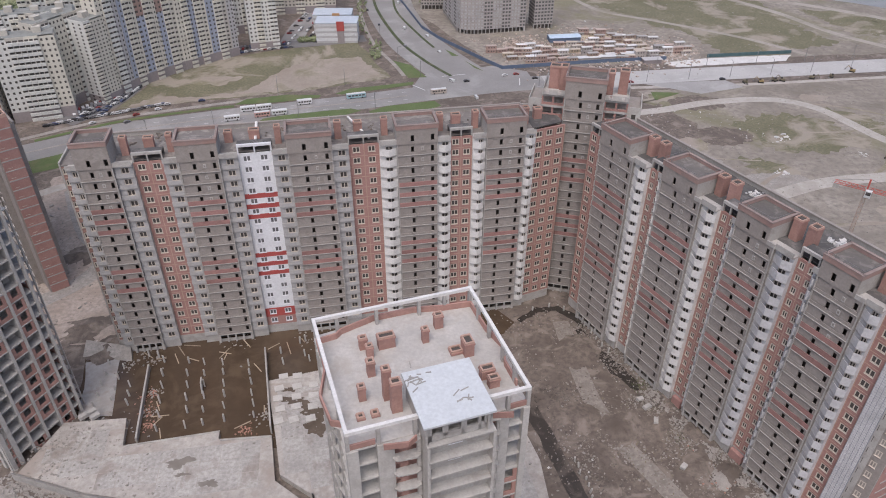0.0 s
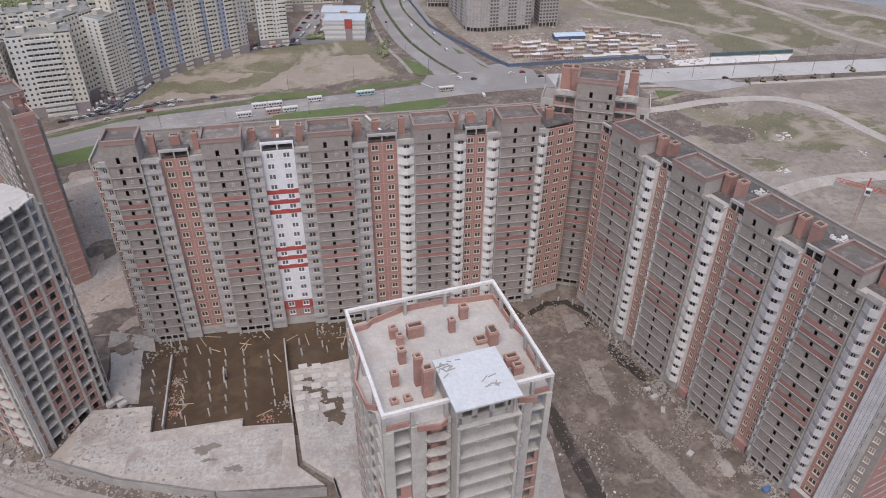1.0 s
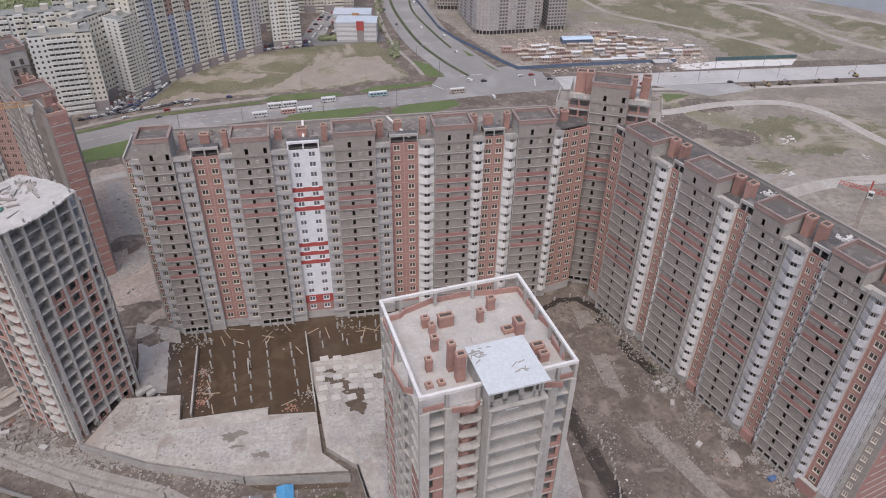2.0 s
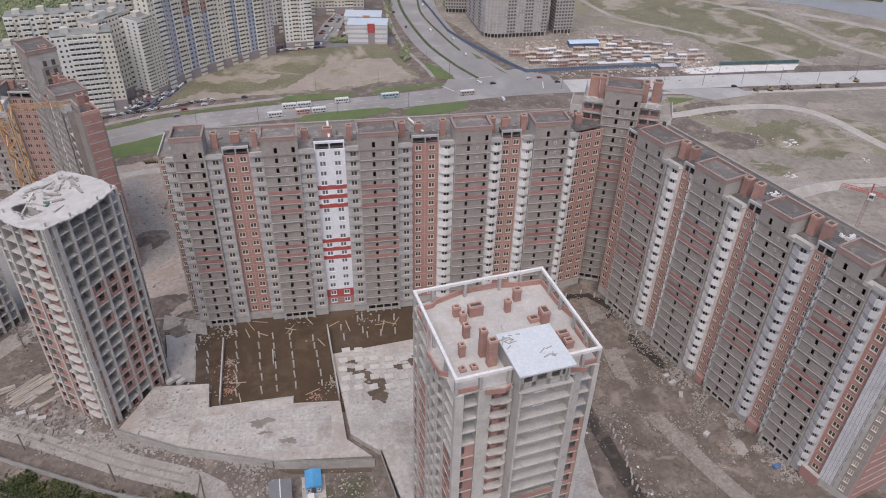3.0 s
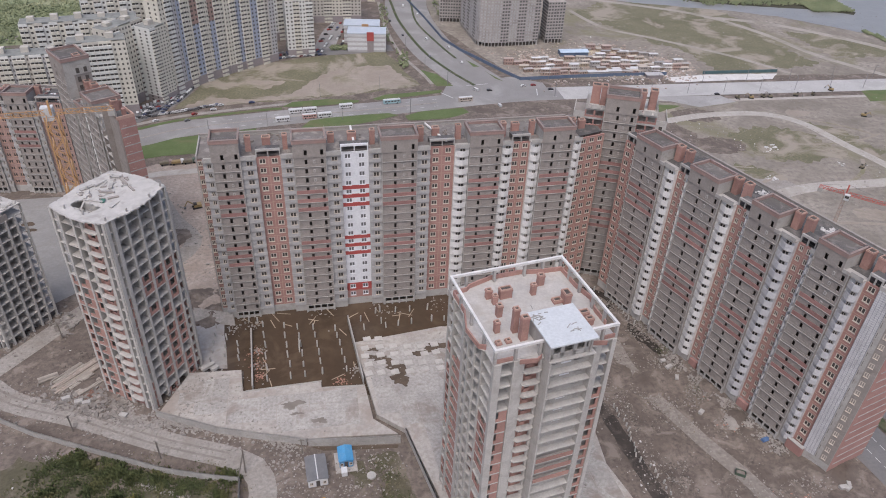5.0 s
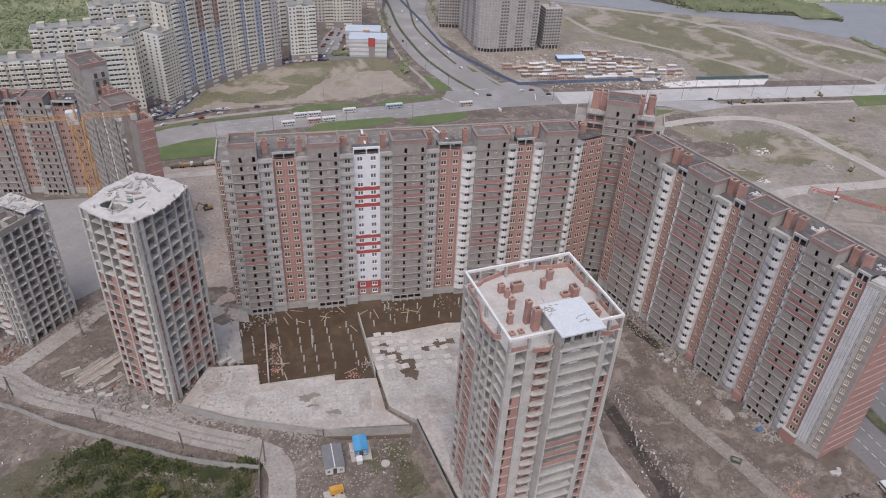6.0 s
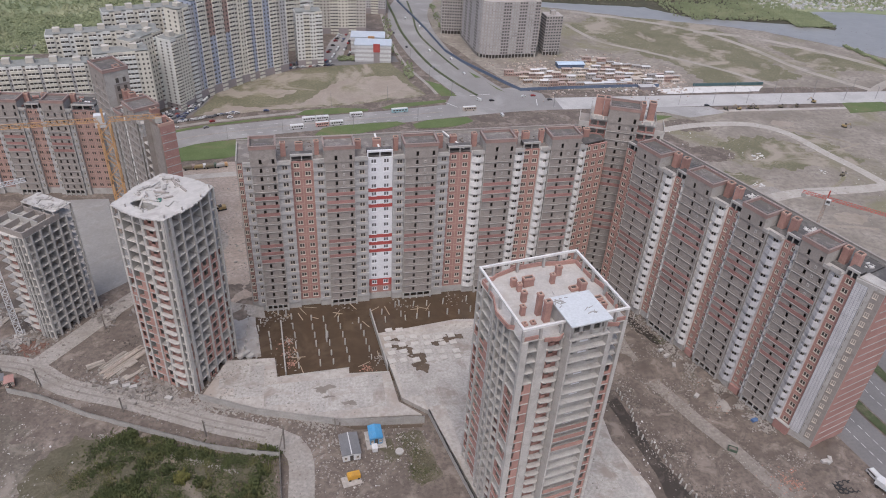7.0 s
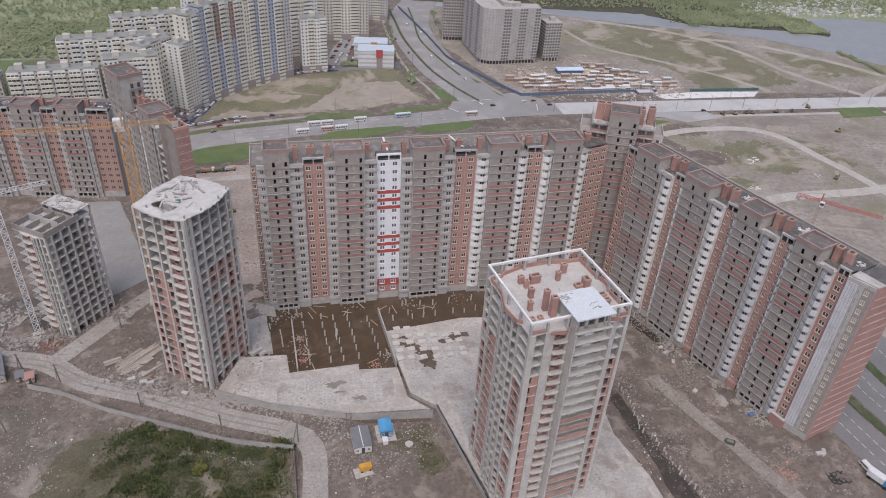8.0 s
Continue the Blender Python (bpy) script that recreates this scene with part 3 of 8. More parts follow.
# corner tower
CT = thing("apartment_building", pose(82.0, 109.0, 0, 0, 0, -20), "tall grey corner tower with brick roof chimneys", "building")
loggia_bay(CT, -5.0, 4.6, y=-0.4, floors=20, head=5.6, spots=(0.42, 0.85), back=7.0)
CTZ = Z0 + 20 * FH
for x0, x1, out in ((-10.6, -5.0, -1), (4.6, 10.2, 1)):
    brick_bay(CT, x0, x1, wins=2, y=1.6, attic=False)
    # two open storeys over the windows
    up = Bag()
    for k in (18, 19):
        mid = (x0 + x1) / 2
        strips(up, x0, x1, 1.6, 1.9, Z0 + k * FH, [(x0 + 0.4, mid - 0.25), (mid + 0.25, x1 - 0.4)], 0.55, 2.2, (0, 0, 1))
        up.box(x0, x1, 1.9, 3.4, Z0 + k * FH - 0.1, Z0 + k * FH + 0.1, 1)
    part("open_storey", up, [BRICK, PALE], CT, "two open brick storeys under the terrace")
    part("side_block", Bag().box(x0, x1, 3.4, 12.0, ZT - 0.2, CTZ - 0.02), BLOCK, CT, "grey block beside the tower")
    deck = Bag().box(x0, x1, 1.2, 12.0, CTZ, CTZ + 0.2)
    edge = x0 if out < 0 else x1 - 0.2
    for p, q in ((x0, x0 + 1.0), (x0 + 1.7, x1 - 1.7), (x1 - 1.0, x1)):
        deck.box(p, q, 1.2, 1.4, CTZ + 0.2, CTZ + 1.1)
    deck.box(x0, x1, 1.18, 1.42, CTZ + 1.1, CTZ + 1.3)
    deck.box(edge, edge + 0.2, 1.4, 12.0, CTZ + 0.2, CTZ + 1.3)
    part("terrace", deck, [NEWCON], CT, "pale terrace with a white parapet wall")
    rail = Bag()
    for q in range(8):
        rail.beam((edge + 0.1, 1.5 + 1.5 * q, CTZ + 1.3), (edge + 0.1, 1.5 + 1.5 * q, CTZ + 2.0), 0.06)
    rail.beam((edge + 0.1, 1.5, CTZ + 2.0), (edge + 0.1, 12.0, CTZ + 2.0), 0.06)
    part("terrace_railing", rail, STEEL, CT, "thin steel railing on the parapet")
    # lower step outside it
    a, c = (x0 - 3.2, x0) if out < 0 else (x1, x1 + 3.2)
    low = Bag().box(a, c, 2.6, 12.0, ZT - 0.3, ZT + FH)
    low.box(a - 0.1, c, 2.4, 2.6, ZT + 0.2, ZT + FH + 1.1, 1).box(a - 0.1 if out < 0 else c - 0.1, a + 0.1 if out < 0 else c + 0.1, 2.6, 12.0, ZT + FH, ZT + FH + 1.1, 1)
    # Dark plate on the parapet stands for a shaded opening.
    low.box((a + c) / 2 - 0.5, (a + c) / 2 + 0.5, 2.36, 2.42, ZT + 0.9, ZT + 2.1, 2)
    part("lower_terrace", low, [BLOCK, NEWCON, DARK], CT, "lower stepped terrace with a white parapet")
part("rear_block", Bag().box(-5.0, 4.6, 7.0, 12.0, 0, CTZ), CONCRETE, CT)
for x, y, w, d, h in ((-5.9, 4.6, 1.7, 2.6, 6.2), (-8.2, 6.0, 2.6, 2.4, 5.6), (5.4, 4.2, 1.5, 2.8, 6.0), (8.4, 6.4, 2.2, 2.4, 5.8)):
    chimney(CT, x, y, CTZ + 0.2, w, d, h)

# right wing
RW = thing("apartment_building", pose(84.1, 100.0, 0, 0, 0, -67.0), "long unfinished apartment block with white balconies", "building")
right = [("brick", -3.8, 1.8), ("grey", 1.8, 13.2), ("cream", 13.2, 17.0), ("brick", 17.0, 20.8), ("cream", 20.8, 22.0), ("grey", 22.0, 33.2), ("cream", 33.2, 37.0), ("brick", 37.0, 41.0), ("fold", 41.0, 42.0),
         ("grey", 42.0, 51.3), ("fold", 51.3, 55.2), ("brick", 55.2, 59.2), ("fold", 59.2, 60.4), ("grey", 60.4, 69.3), ("fold", 69.3, 72.2), ("brick1", 72.2, 75.4)]
for kind, a, b_ in right:
    if kind == "grey":
        loggia_bay(RW, a, b_, y=-1.9, trim=1.8)
    elif kind in ("fold", "cream"):
        balcony_bay(RW, a, b_, kind)
    else:
        brick_bay(RW, a, b_, wins={"brick1": 1, "brick3": 3}.get(kind, 2))
shell(RW, -3.8, 75.4, 13.0, ZT, right=False)
for x in (12.8, 16.2, 32.8, 36.0, 51.0, 54.2, 69.0, 72.0):
    chimney(RW, x, 4.0, ZT + 0.25, 1.7, 1.9, 4.4)


# ---- unfinished frame towers ----
def face_box(face, hx, hy, s0, s1, o0, o1):
    """Box limits on a face: s along it from 0 to 1, o outward in metres."""
    if face == "front":
        return -hx + 2 * hx * s0, -hx + 2 * hx * s1, -hy - o1, -hy - o0
    if face == "back":
        return -hx + 2 * hx * s0, -hx + 2 * hx * s1, hy + o0, hy + o1
    if face == "left":
        return -hx - o1, -hx - o0, hy - 2 * hy * s1, hy - 2 * hy * s0
    return hx + o0, hx + o1, -hy + 2 * hy * s0, -hy + 2 * hy * s1


def face_pts(face, hx, hy, pts):
    out = []
    for s, o in pts:
        if face == "front":
            out.append((-hx + 2 * hx * s, -hy - o))
        elif face == "back":
            out.append((hx - 2 * hx * s, hy + o))
        elif face == "left":
            out.append((-hx - o, hy - 2 * hy * s))
        else:
            out.append((hx + o, -hy + 2 * hy * s))
    return out


def frame_tower(tower, hx, hy, height, floors, faces, seed, col=PALE, slab_mat=CONCRETE, brick_from=16, brick_share=0.8, infill=PINK, closed=True):
    rnd = random.Random(seed)
    fh = height / floors
    slab = Bag().box(-hx + 0.1, hx - 0.1, -hy + 0.1, hy - 0.1, -0.2, 0).mesh("floor_slab", [slab_mat])
    for k in range(1, floors + (1 if closed else 0)):
        part("floor_slab", slab, None, tower, "", pose(0, 0, k * fh))
    part("lift_core", Bag().box(-hx * 0.45, hx * 0.45, -hy * 0.4, hy * 0.4, 0, height - 0.2), slab_mat, tower)
    for face, bays in faces.items():
        along = hx if face in ("front", "back") else hy
        marks = sorted({round(v, 3) for a, b, kind in bays if kind not in ("bulge",) for v in (a, b)})
        for s in marks:
            half = 0.3 / (2 * along)
            s_ = min(max(s, half * 1.01), 1 - half * 1.01)
            if 0 < s < 1 or face in ("front", "back"):
                x0, x1, y0, y1 = face_box(face, hx, hy, s_ - half * 0.9, s_ + half * 0.9, -0.5, 0.14)
                part("column", Bag().box(x0, x1, y0, y1, 0, height), col, tower)
            if s in (0.0, 1.0):
                continue
            x0, x1, y0, y1 = face_box(face, hx, hy, s_ - half * 0.35, s_ + half * 0.35, -2.6, -0.51)
            part("cross_wall", Bag().box(x0, x1, y0, y1, 0, height - 0.2), col, tower)
        # the rooms' rear partition, with a doorway in each bay
        rear = Bag()
        cuts = [(a + (b - a) * 0.3, a + (b - a) * 0.3 + 0.9 / (2 * along)) for a, b, kind in bays]
        edge = 0.0 + 2.8 / (2 * along)
        for lo, hi in cuts + [(1 - 2.8 / (2 * along), 1)]:
            if lo > edge:
                x0, x1, y0, y1 = face_box(face, hx, hy, edge, lo, -2.8, -2.62)
                rear.box(x0, x1, y0, y1, 0, fh - 0.2)
            edge = max(edge, hi)
        rear = rear.mesh("partition", [col])
        for k in range(floors):
            part("partition", rear, None, tower, "", pose(0, 0, k * fh))
        for a, b, kind in bays:
            half = 0.36 / (2 * along)
            w = (b - a) * 2 * along
            if kind in ("open", "brick", "half", "wild"):
                for k in range(floors):
                    z = k * fh
                    bag = Bag()
                    filled = kind != "open" and k < brick_from and rnd.random() < (0.5 if kind == "wild" else brick_share)
                    if kind == "half" and k < brick_from:
                        x0, x1, y0, y1 = face_box(face, hx, hy, a + (b - a) * 0.52, b - half, -0.3, -0.08)
                        bag.box(x0, x1, y0, y1, z + 0.02, z + fh - 0.2)
                        x0, x1, y0, y1 = face_box(face, hx, hy, a + half, a + (b - a) * 0.52, -0.3, -0.08)
                        bag.box(x0, x1, y0, y1, z + 0.02, z + 0.75)
                    elif filled:
                        m1, m2 = a + (b - a) * 0.3, a + (b - a) * 0.72
                        x0, x1, y0, y1 = face_box(face, hx, hy, a + half, b - half, -0.3, -0.08)
                        bag.box(x0, x1, y0, y1, z + 0.02, z + 0.85)
                        for p, q in ((a + half, m1), (m2, b - half)):
                            x0, x1, y0, y1 = face_box(face, hx, hy, p, q, -0.3, -0.08)
                            bag.box(x0, x1, y0, y1, z + 0.85, z + fh - 0.2)
                    if bag.v:
                        part("brick_infill", bag, infill, tower)
                    x0, x1, y0, y1 = face_box(face, hx, hy, a + half, b - half, -0.35, 0.0)
                    part("edge_beam", Bag().box(x0, x1, y0, y1, z + fh - 0.22, z + fh + 0.03), col, tower)
            elif kind in ("balcony", "bulge", "core"):
                d = {"balcony": 1.0, "bulge": 0.8, "core": 2.4}[kind]
                if kind == "balcony":
                    shape = [(a, -0.3), (a, 0.35), (a + 0.12 * (b - a), d * 0.8), (b - 0.2 * (b - a), d), (b, d * 0.7), (b, -0.3)]
                elif kind == "bulge":
                    shape = [(a, -0.3), (a, 0.15), (a + 0.22 * (b - a), d * 0.85), (a + 0.5 * (b - a), d), (b - 0.22 * (b - a), d * 0.85), (b, 0.15), (b, -0.3)]
                else:
                    shape = [(a, -0.3), (a, d), (b, d), (b, -0.3)]
                ledge = Bag().prism(face_pts(face, hx, hy, shape), -0.2, 0.02).mesh("balcony_slab", [slab_mat])
                for k in range(1, floors + 1):
                    part("balcony_slab", ledge, None, tower, "", pose(0, 0, k * fh))
                if kind == "bulge":
                    for s, o in ((a + 0.22 * (b - a), d * 0.85), (a + 0.5 * (b - a), d), (b - 0.22 * (b - a), d * 0.85)):
                        x0, x1, y0, y1 = face_box(face, hx, hy, s - half * 0.55, s + half * 0.55, o - 0.35, o + 0.04)
                        part("column", Bag().box(x0, x1, y0, y1, 0, height), col, tower)
                if kind == "core":
                    xa, xb, ya, yb = face_box(face, hx, hy, a, b, d - 1.5, d - 1.3)
                    wall = holed_wall([xa + (xb - xa) * s for s in (0, 0.06, 0.24, 0.62, 0.84, 1)], [0.02, 0.92, 2.2, fh - 0.2], ya, yb, {(1, 1), (3, 1)})
                    walled = wall.mesh("core_wall", [CONCRETE])
                    panel = Bag().box(xa + (xb - xa) * 0.34, xa + (xb - xa) * 0.56, ya - 0.06, ya, 0.9, 1.9).mesh("wall_panel", [WHITE])
                    for k in range(floors):
                        part("core_wall", walled, None, tower, "", pose(0, 0, k * fh))
                        if k % 4 != 1:
                            part("wall_panel", panel, None, tower, "", pose(0, 0, k * fh))
                        x0, x1, y0, y1 = face_box(face, hx, hy, a + half, b - half, d - 0.16, d - 0.04)
                        red = k % 7 in (2, 3, 4) and k < 13
                        if red:
                            part("parapet", Bag().box(x0, x1, y0, y1, k * fh + 0.02, k * fh + 1.05), PINK, tower)
                    for s in (a, b):
                        x0, x1, y0, y1 = face_box(face, hx, hy, s - half * 0.5, s + half * 0.5, 0.05, d)
                        part("side_wall", Bag().box(x0, x1, y0, y1, 0, height), col, tower)
                else:
                    for k in range(floors):
                        bag = Bag()
                        z = k * fh
                        low = kind == "balcony" or (k < brick_from - 2 and k % 7 in (1, 2, 3))
                        if low:
                            for p, q in ((0.05, 0.3), (0.6, 0.95)):
                                x0, x1, y0, y1 = face_box(face, hx, hy, a + (b - a) * p, a + (b - a) * q, -0.6, -0.4)
                                bag.box(x0, x1, y0, y1, z + 0.02, z + fh - 0.2)
                            x0, x1, y0, y1 = face_box(face, hx, hy, a + (b - a) * 0.05, a + (b - a) * 0.95, -0.6, -0.4)
                            bag.box(x0, x1, y0, y1, z + 0.02, z + 0.8)
                            part("brick_infill", bag, infill, tower)
                        elif rnd.random() < 0.8:
                            s = a + (b - a) * 0.5
                            x0, x1, y0, y1 = face_box(face, hx, hy, s - half * 0.3, s + half * 0.3, -3.0, 0.6)
                            part("partition", Bag().box(x0, x1, y0, y1, z + 0.02, z + fh - 0.2), slab_mat, tower)
    return fh


# near tower
NT = thing("unfinished_tower", pose(35.3, 22.0, 0, 0, 0, 13.0) @ Matrix.Diagonal((1.035, 1.04, 1, 1)), "unfinished pale concrete tower with brick infill and roof frame", "building")
NH, NX, NY = 58.3, 11.5, 10.4
frame_tower(NT, NX, NY, NH, 20, {
    "front": [(0.0, 0.17, "half"), (0.235, 0.38, "balcony"), (0.40, 0.76, "core"), (0.76, 0.825, "balcony"), (0.87, 1.0, "half")],
    "left": [(0.0, 0.14, "brick"), (0.14, 0.38, "half"), (0.38, 0.78, "bulge"), (0.78, 1.0, "brick")],
    "right": [(0.0, 0.25, "brick"), (0.25, 0.7, "bulge"), (0.7, 1.0, "brick")],
    "back": [(0.0, 0.3, "brick"), (0.3, 0.7, "bulge"), (0.7, 1.0, "brick")]}, 4, col=NEWCON, slab_mat=PALE)
for s0, s1 in ((0.002, 0.06), (0.172, 0.233), (0.826, 0.868), (0.962, 0.998)):
    x0, x1, y0, y1 = face_box("front", NX, NY, s0, s1, -0.6, 0.22)
    part("pier", Bag().box(x0, x1, y0, y1, 0, NH - 0.05), NEWCON, NT, "pale concrete pier")
ROOFLIT = surface("roof_screed", (0.40, 0.375, 0.35), (0.525, 0.50, 0.468), 0.35, 2.0, rough=0.8, bump=0.3, stain=(0.38, 0.34, 0.30), stain_scale=0.28, stain_amount=0.7)
part("roof_deck", Bag().prism([(-11.4, -10.3), (11.4, -10.3), (11.4, -3), (12.4, 0), (11.4, 4), (11.4, 10.3), (3, 11.2), (-3, 11.2), (-11.4, 10.3), (-11.4, 3), (-12.9, -1.5), (-12.4, -6), (-11.4, -7)], NH + 0.02, NH + 0.12), ROOFLIT, NT, "pale screed roof deck with patches")
par = Bag()
edge = [(-11.2, -6.6), (-12.3, -6.0), (-12.75, -1.5), (-11.3, 3), (-11.3, 8.6), (-8.6, 8.9), (-7.8, 9.6), (-3, 10.9), (3, 10.9), (7, 10.0), (11.2, 9.6), (11.3, 4), (12.2, 0), (11.2, -3.2), (11.2, -7)]
for p, q in zip(edge[:-1], edge[1:]):
    par.beam((*p, NH + 0.62), (*q, NH + 0.62), 0.25, 1.0)
part("brick_parapet", par, PINK, NT, "low brick parapet round the roof")
for p, q in (((-7.3, -11.4), (-4.4, -11.9)), ((-4.4, -11.9), (-3.3, -11.2)), ((6.4, -10.9), (8.8, -11.6))):
    part("brick_parapet", Bag().beam((*p, NH + 0.55), (*q, NH + 0.55), 0.2, 0.95), PINK, NT)
for i, (x0, x1) in enumerate(((-11.1, -8.0), (8.6, 11.1))):
    part("brick_parapet", Bag().box(x0, x1, -10.35, -10.1, NH + 0.12, NH + 0.95), PINK, NT)
WHITEBEAM = surface("white_ring_beam", (0.62, 0.60, 0.585), (0.74, 0.72, 0.70), 0.4, 3.0, bump=0.2, stain=(0.5, 0.48, 0.46), stain_scale=0.6, stain_amount=0.4)
RZ = 61.1
for x0, x1, y0, y1 in ((-11.5, 11.5, -10.45, -10.0), (-11.5, 11.5, 10.0, 10.45), (-11.5, -11.05, -10.0, 10.0), (11.05, 11.5, -10.0, 10.0)):
    part("ring_beam", Bag().box(x0, x1, y0, y1, RZ, RZ + 0.5), WHITEBEAM, NT, "pale concrete ring beam over the roof")
for x, y in [(-11.25, -10.2), (-7.6, -10.2), (-3.2, -10.2), (6.3, -10.2), (8.6, -10.2), (11.25, -10.2), (-11.25, -5.6), (-11.25, 0), (-11.25, 5), (-11.25, 10.2), (-8.2, 10.2), (-2.6, 10.2), (3.6, 10.2), (7.4, 10.2), (11.25, 10.2), (11.25, 6.6), (11.25, 2.6), (11.25, -2.2), (11.25, -6.2)]:
    part("roof_post", Bag().box(x - 0.22, x + 0.22, y - 0.3, y + 0.3, NH + 0.12, RZ), PALE, NT)
NTI = (pose(35.3, 22.0, 0, 0, 0, 13.0) @ Matrix.Diagonal((1.035, 1.04, 1, 1))).inverted()
for x, y, w, d, h in ((28.3, 26.7, 1.1, 0.9, 1.9), (29.2, 25.0, 0.9, 0.9, 1.9), (31.5, 26.8, 2.3, 1.2, 2.0), (37.0, 27.3, 0.9, 0.9, 2.3), (39.1, 30.2, 1.2, 1.0, 2.3), (42.6, 24.4, 1.3, 1.8, 2.4), (29.3, 21.4, 1.0, 1.0, 2.5),
                      (28.1, 17.1, 0.9, 0.9, 2.3), (31.3, 17.0, 1.0, 1.0, 5.2), (32.4, 14.9, 1.3, 1.1, 5.0), (41.0, 24.6, 1.6, 1.2, 0.6), (44.6, 19.6, 1.8, 1.1, 1.6), (45.2, 17.9, 1.4, 1.0, 1.5), (27.9, 13.9, 0.9, 0.9, 0.4), (29.7, 14.3, 0.9, 0.9, 0.4)):
    p = NTI @ Vector((x, y, 0))
    chimney(NT, p.x, p.y, NH + 0.12, w, d, h)
# white roof house over the core
part("roof_house_wall", Bag().box(-2.6, -2.3, -12.4, -4.4, NH + 0.12, 62.1).box(5.1, 5.4, -12.4, -4.4, NH + 0.12, 62.1).box(-2.3, 5.1, -4.7, -4.4, NH + 0.12, 62.1), PALE, NT)
fr = Bag()
for x0, x1 in ((-2.3, -1.7), (-0.4, 0.3), (1.9, 2.6), (4.0, 4.4), (4.8, 5.1)):
    fr.box(x0, x1, -12.1, -11.8, NH + 0.12, 62.1)
fr.box(-2.3, 5.1, -12.1, -11.8, NH + 0.12, NH + 1.2)
part("roof_house_front", fr, PALE, NT, "pale front wall with dark openings")
part("inner_wall", Bag().box(-2.3, 5.1, -9.5, -9.3, NH + 0.12, 62.1), BLOCK, NT)
part("white_roof_slab", Bag().box(-3.0, 5.8, -13.2, -4.0, 62.1, 62.4), surface("white_roof_sheet", (0.545, 0.565, 0.58), (0.615, 0.635, 0.65), 0.3, 2.0, rough=0.5, bump=0.05, stain=(0.49, 0.50, 0.51), stain_scale=0.3, stain_amount=0.4), NT, "smooth white roof slab with small debris")
deb = Bag()
rd = random.Random(8)
for i in range(24):
    cl = i % 3 == 0
    x, y = (rd.gauss(3.2, 0.6), rd.gauss(-10.4, 0.6)) if cl else (rd.gauss(-1.6, 0.8), rd.gauss(-5.6, 0.7))
    deb.slope_box(x, y, 62.45 + 0.02 * rd.random(), rd.uniform(0.5, 1.4), 0.14, 0.06, (0, 0, rd.uniform(0, 180)))
tagged(part("scrap_board", deb, surface("dusty_boards", (0.25, 0.235, 0.22), (0.42, 0.40, 0.37), 1.0, 5.0), NT, "scraps of board on the roof"), kind="stuff")

# left tower
LT = thing("unfinished_tower", pose(-51.6, 71.0, 0, 0, 0, 60), "unfinished concrete frame tower with broken roof slab", "building")
LH, LX, LY = 57.2, 9.4, 8.0
lfh = frame_tower(LT, LX, LY, LH, 19, {
    "front": [(0.0, 0.11, "brick"), (0.11, 0.3, "open"), (0.3, 0.5, "wild"), (0.5, 0.7, "wild"), (0.7, 0.88, "brick"), (0.88, 1.0, "open")],
    "left": [(0.0, 0.16, "brick"), (0.16, 0.4, "half"), (0.4, 0.58, "brick"), (0.58, 0.84, "balcony"), (0.84, 1.0, "open")],
    "right": [(0.0, 0.3, "brick"), (0.3, 0.7, "bulge"), (0.7, 1.0, "brick")],
    "back": [(0.0, 0.5, "brick"), (0.5, 1.0, "brick")]}, 9, col=NEWCON, slab_mat=NEWCON, brick_from=13, brick_share=0.7, infill=PINK, closed=False)
ROOFDUST = surface("dusty_roof_slab", (0.42, 0.40, 0.378), (0.57, 0.545, 0.515), 0.4, 1.6, rough=0.9, bump=0.7, stain=(0.33, 0.30, 0.275), stain_scale=0.3, stain_amount=0.6)


def roof_rim(tower, hx, hy, z, mat, hole):
    """A bulging top slab with broken edges and an open hole."""
    outline = [(-hx, -hy), (-0.4 * hx, -hy - 1.2), (0, -hy - 1.7), (0.4 * hx, -hy - 1.2), (hx, -hy), (hx + 1, 0), (hx, hy), (0, hy + 1.2), (-hx, hy), (-hx - 1.2, 0.3 * hy), (-hx - 1.6, -0.3 * hy), (-hx - 0.8, -0.7 * hy)]
    outline, hole, step = ragged(outline, 0.9, 0.22, 3), ragged(hole, 0.7, 0.3, 8), 0.3
    nx, ny = int(2 * (hx + 2) / step), int(2 * (hy + 2) / step)
    at = lambda i, k: (-hx - 2 + i * step, -hy - 2 + k * step)
    full = {(i, k) for i in range(nx) for k in range(ny) if inside(*at(i + 0.5, k + 0.5), outline) and not inside(*at(i + 0.5, k + 0.5), hole)}
    b, seen = Bag(), {}

    def corner(i, k, top):
        if (i, k, top) not in seen:
            seen[i, k, top] = len(b.v)
            b.v.append((*at(i, k), z + (0.3 if top else 0.0)))
        return seen[i, k, top]

    for i, k in sorted(full):
        ring = ((i, k), (i + 1, k), (i + 1, k + 1), (i, k + 1))
        b.f += [tuple(corner(*c, 1) for c in ring), tuple(corner(*c, 0) for c in reversed(ring))]
        for e, (di, dk) in enumerate(((0, -1), (1, 0), (0, 1), (-1, 0))):
            if (i + di, k + dk) not in full:
                p, q = ring[e], ring[(e + 1) % 4]
                b.f.append((corner(*p, 0), corner(*q, 0), corner(*q, 1), corner(*p, 1)))
    b.m = [0] * len(b.f)
    return part("top_slab", b, mat, tower, "dusty pale top slab with a broken hole")


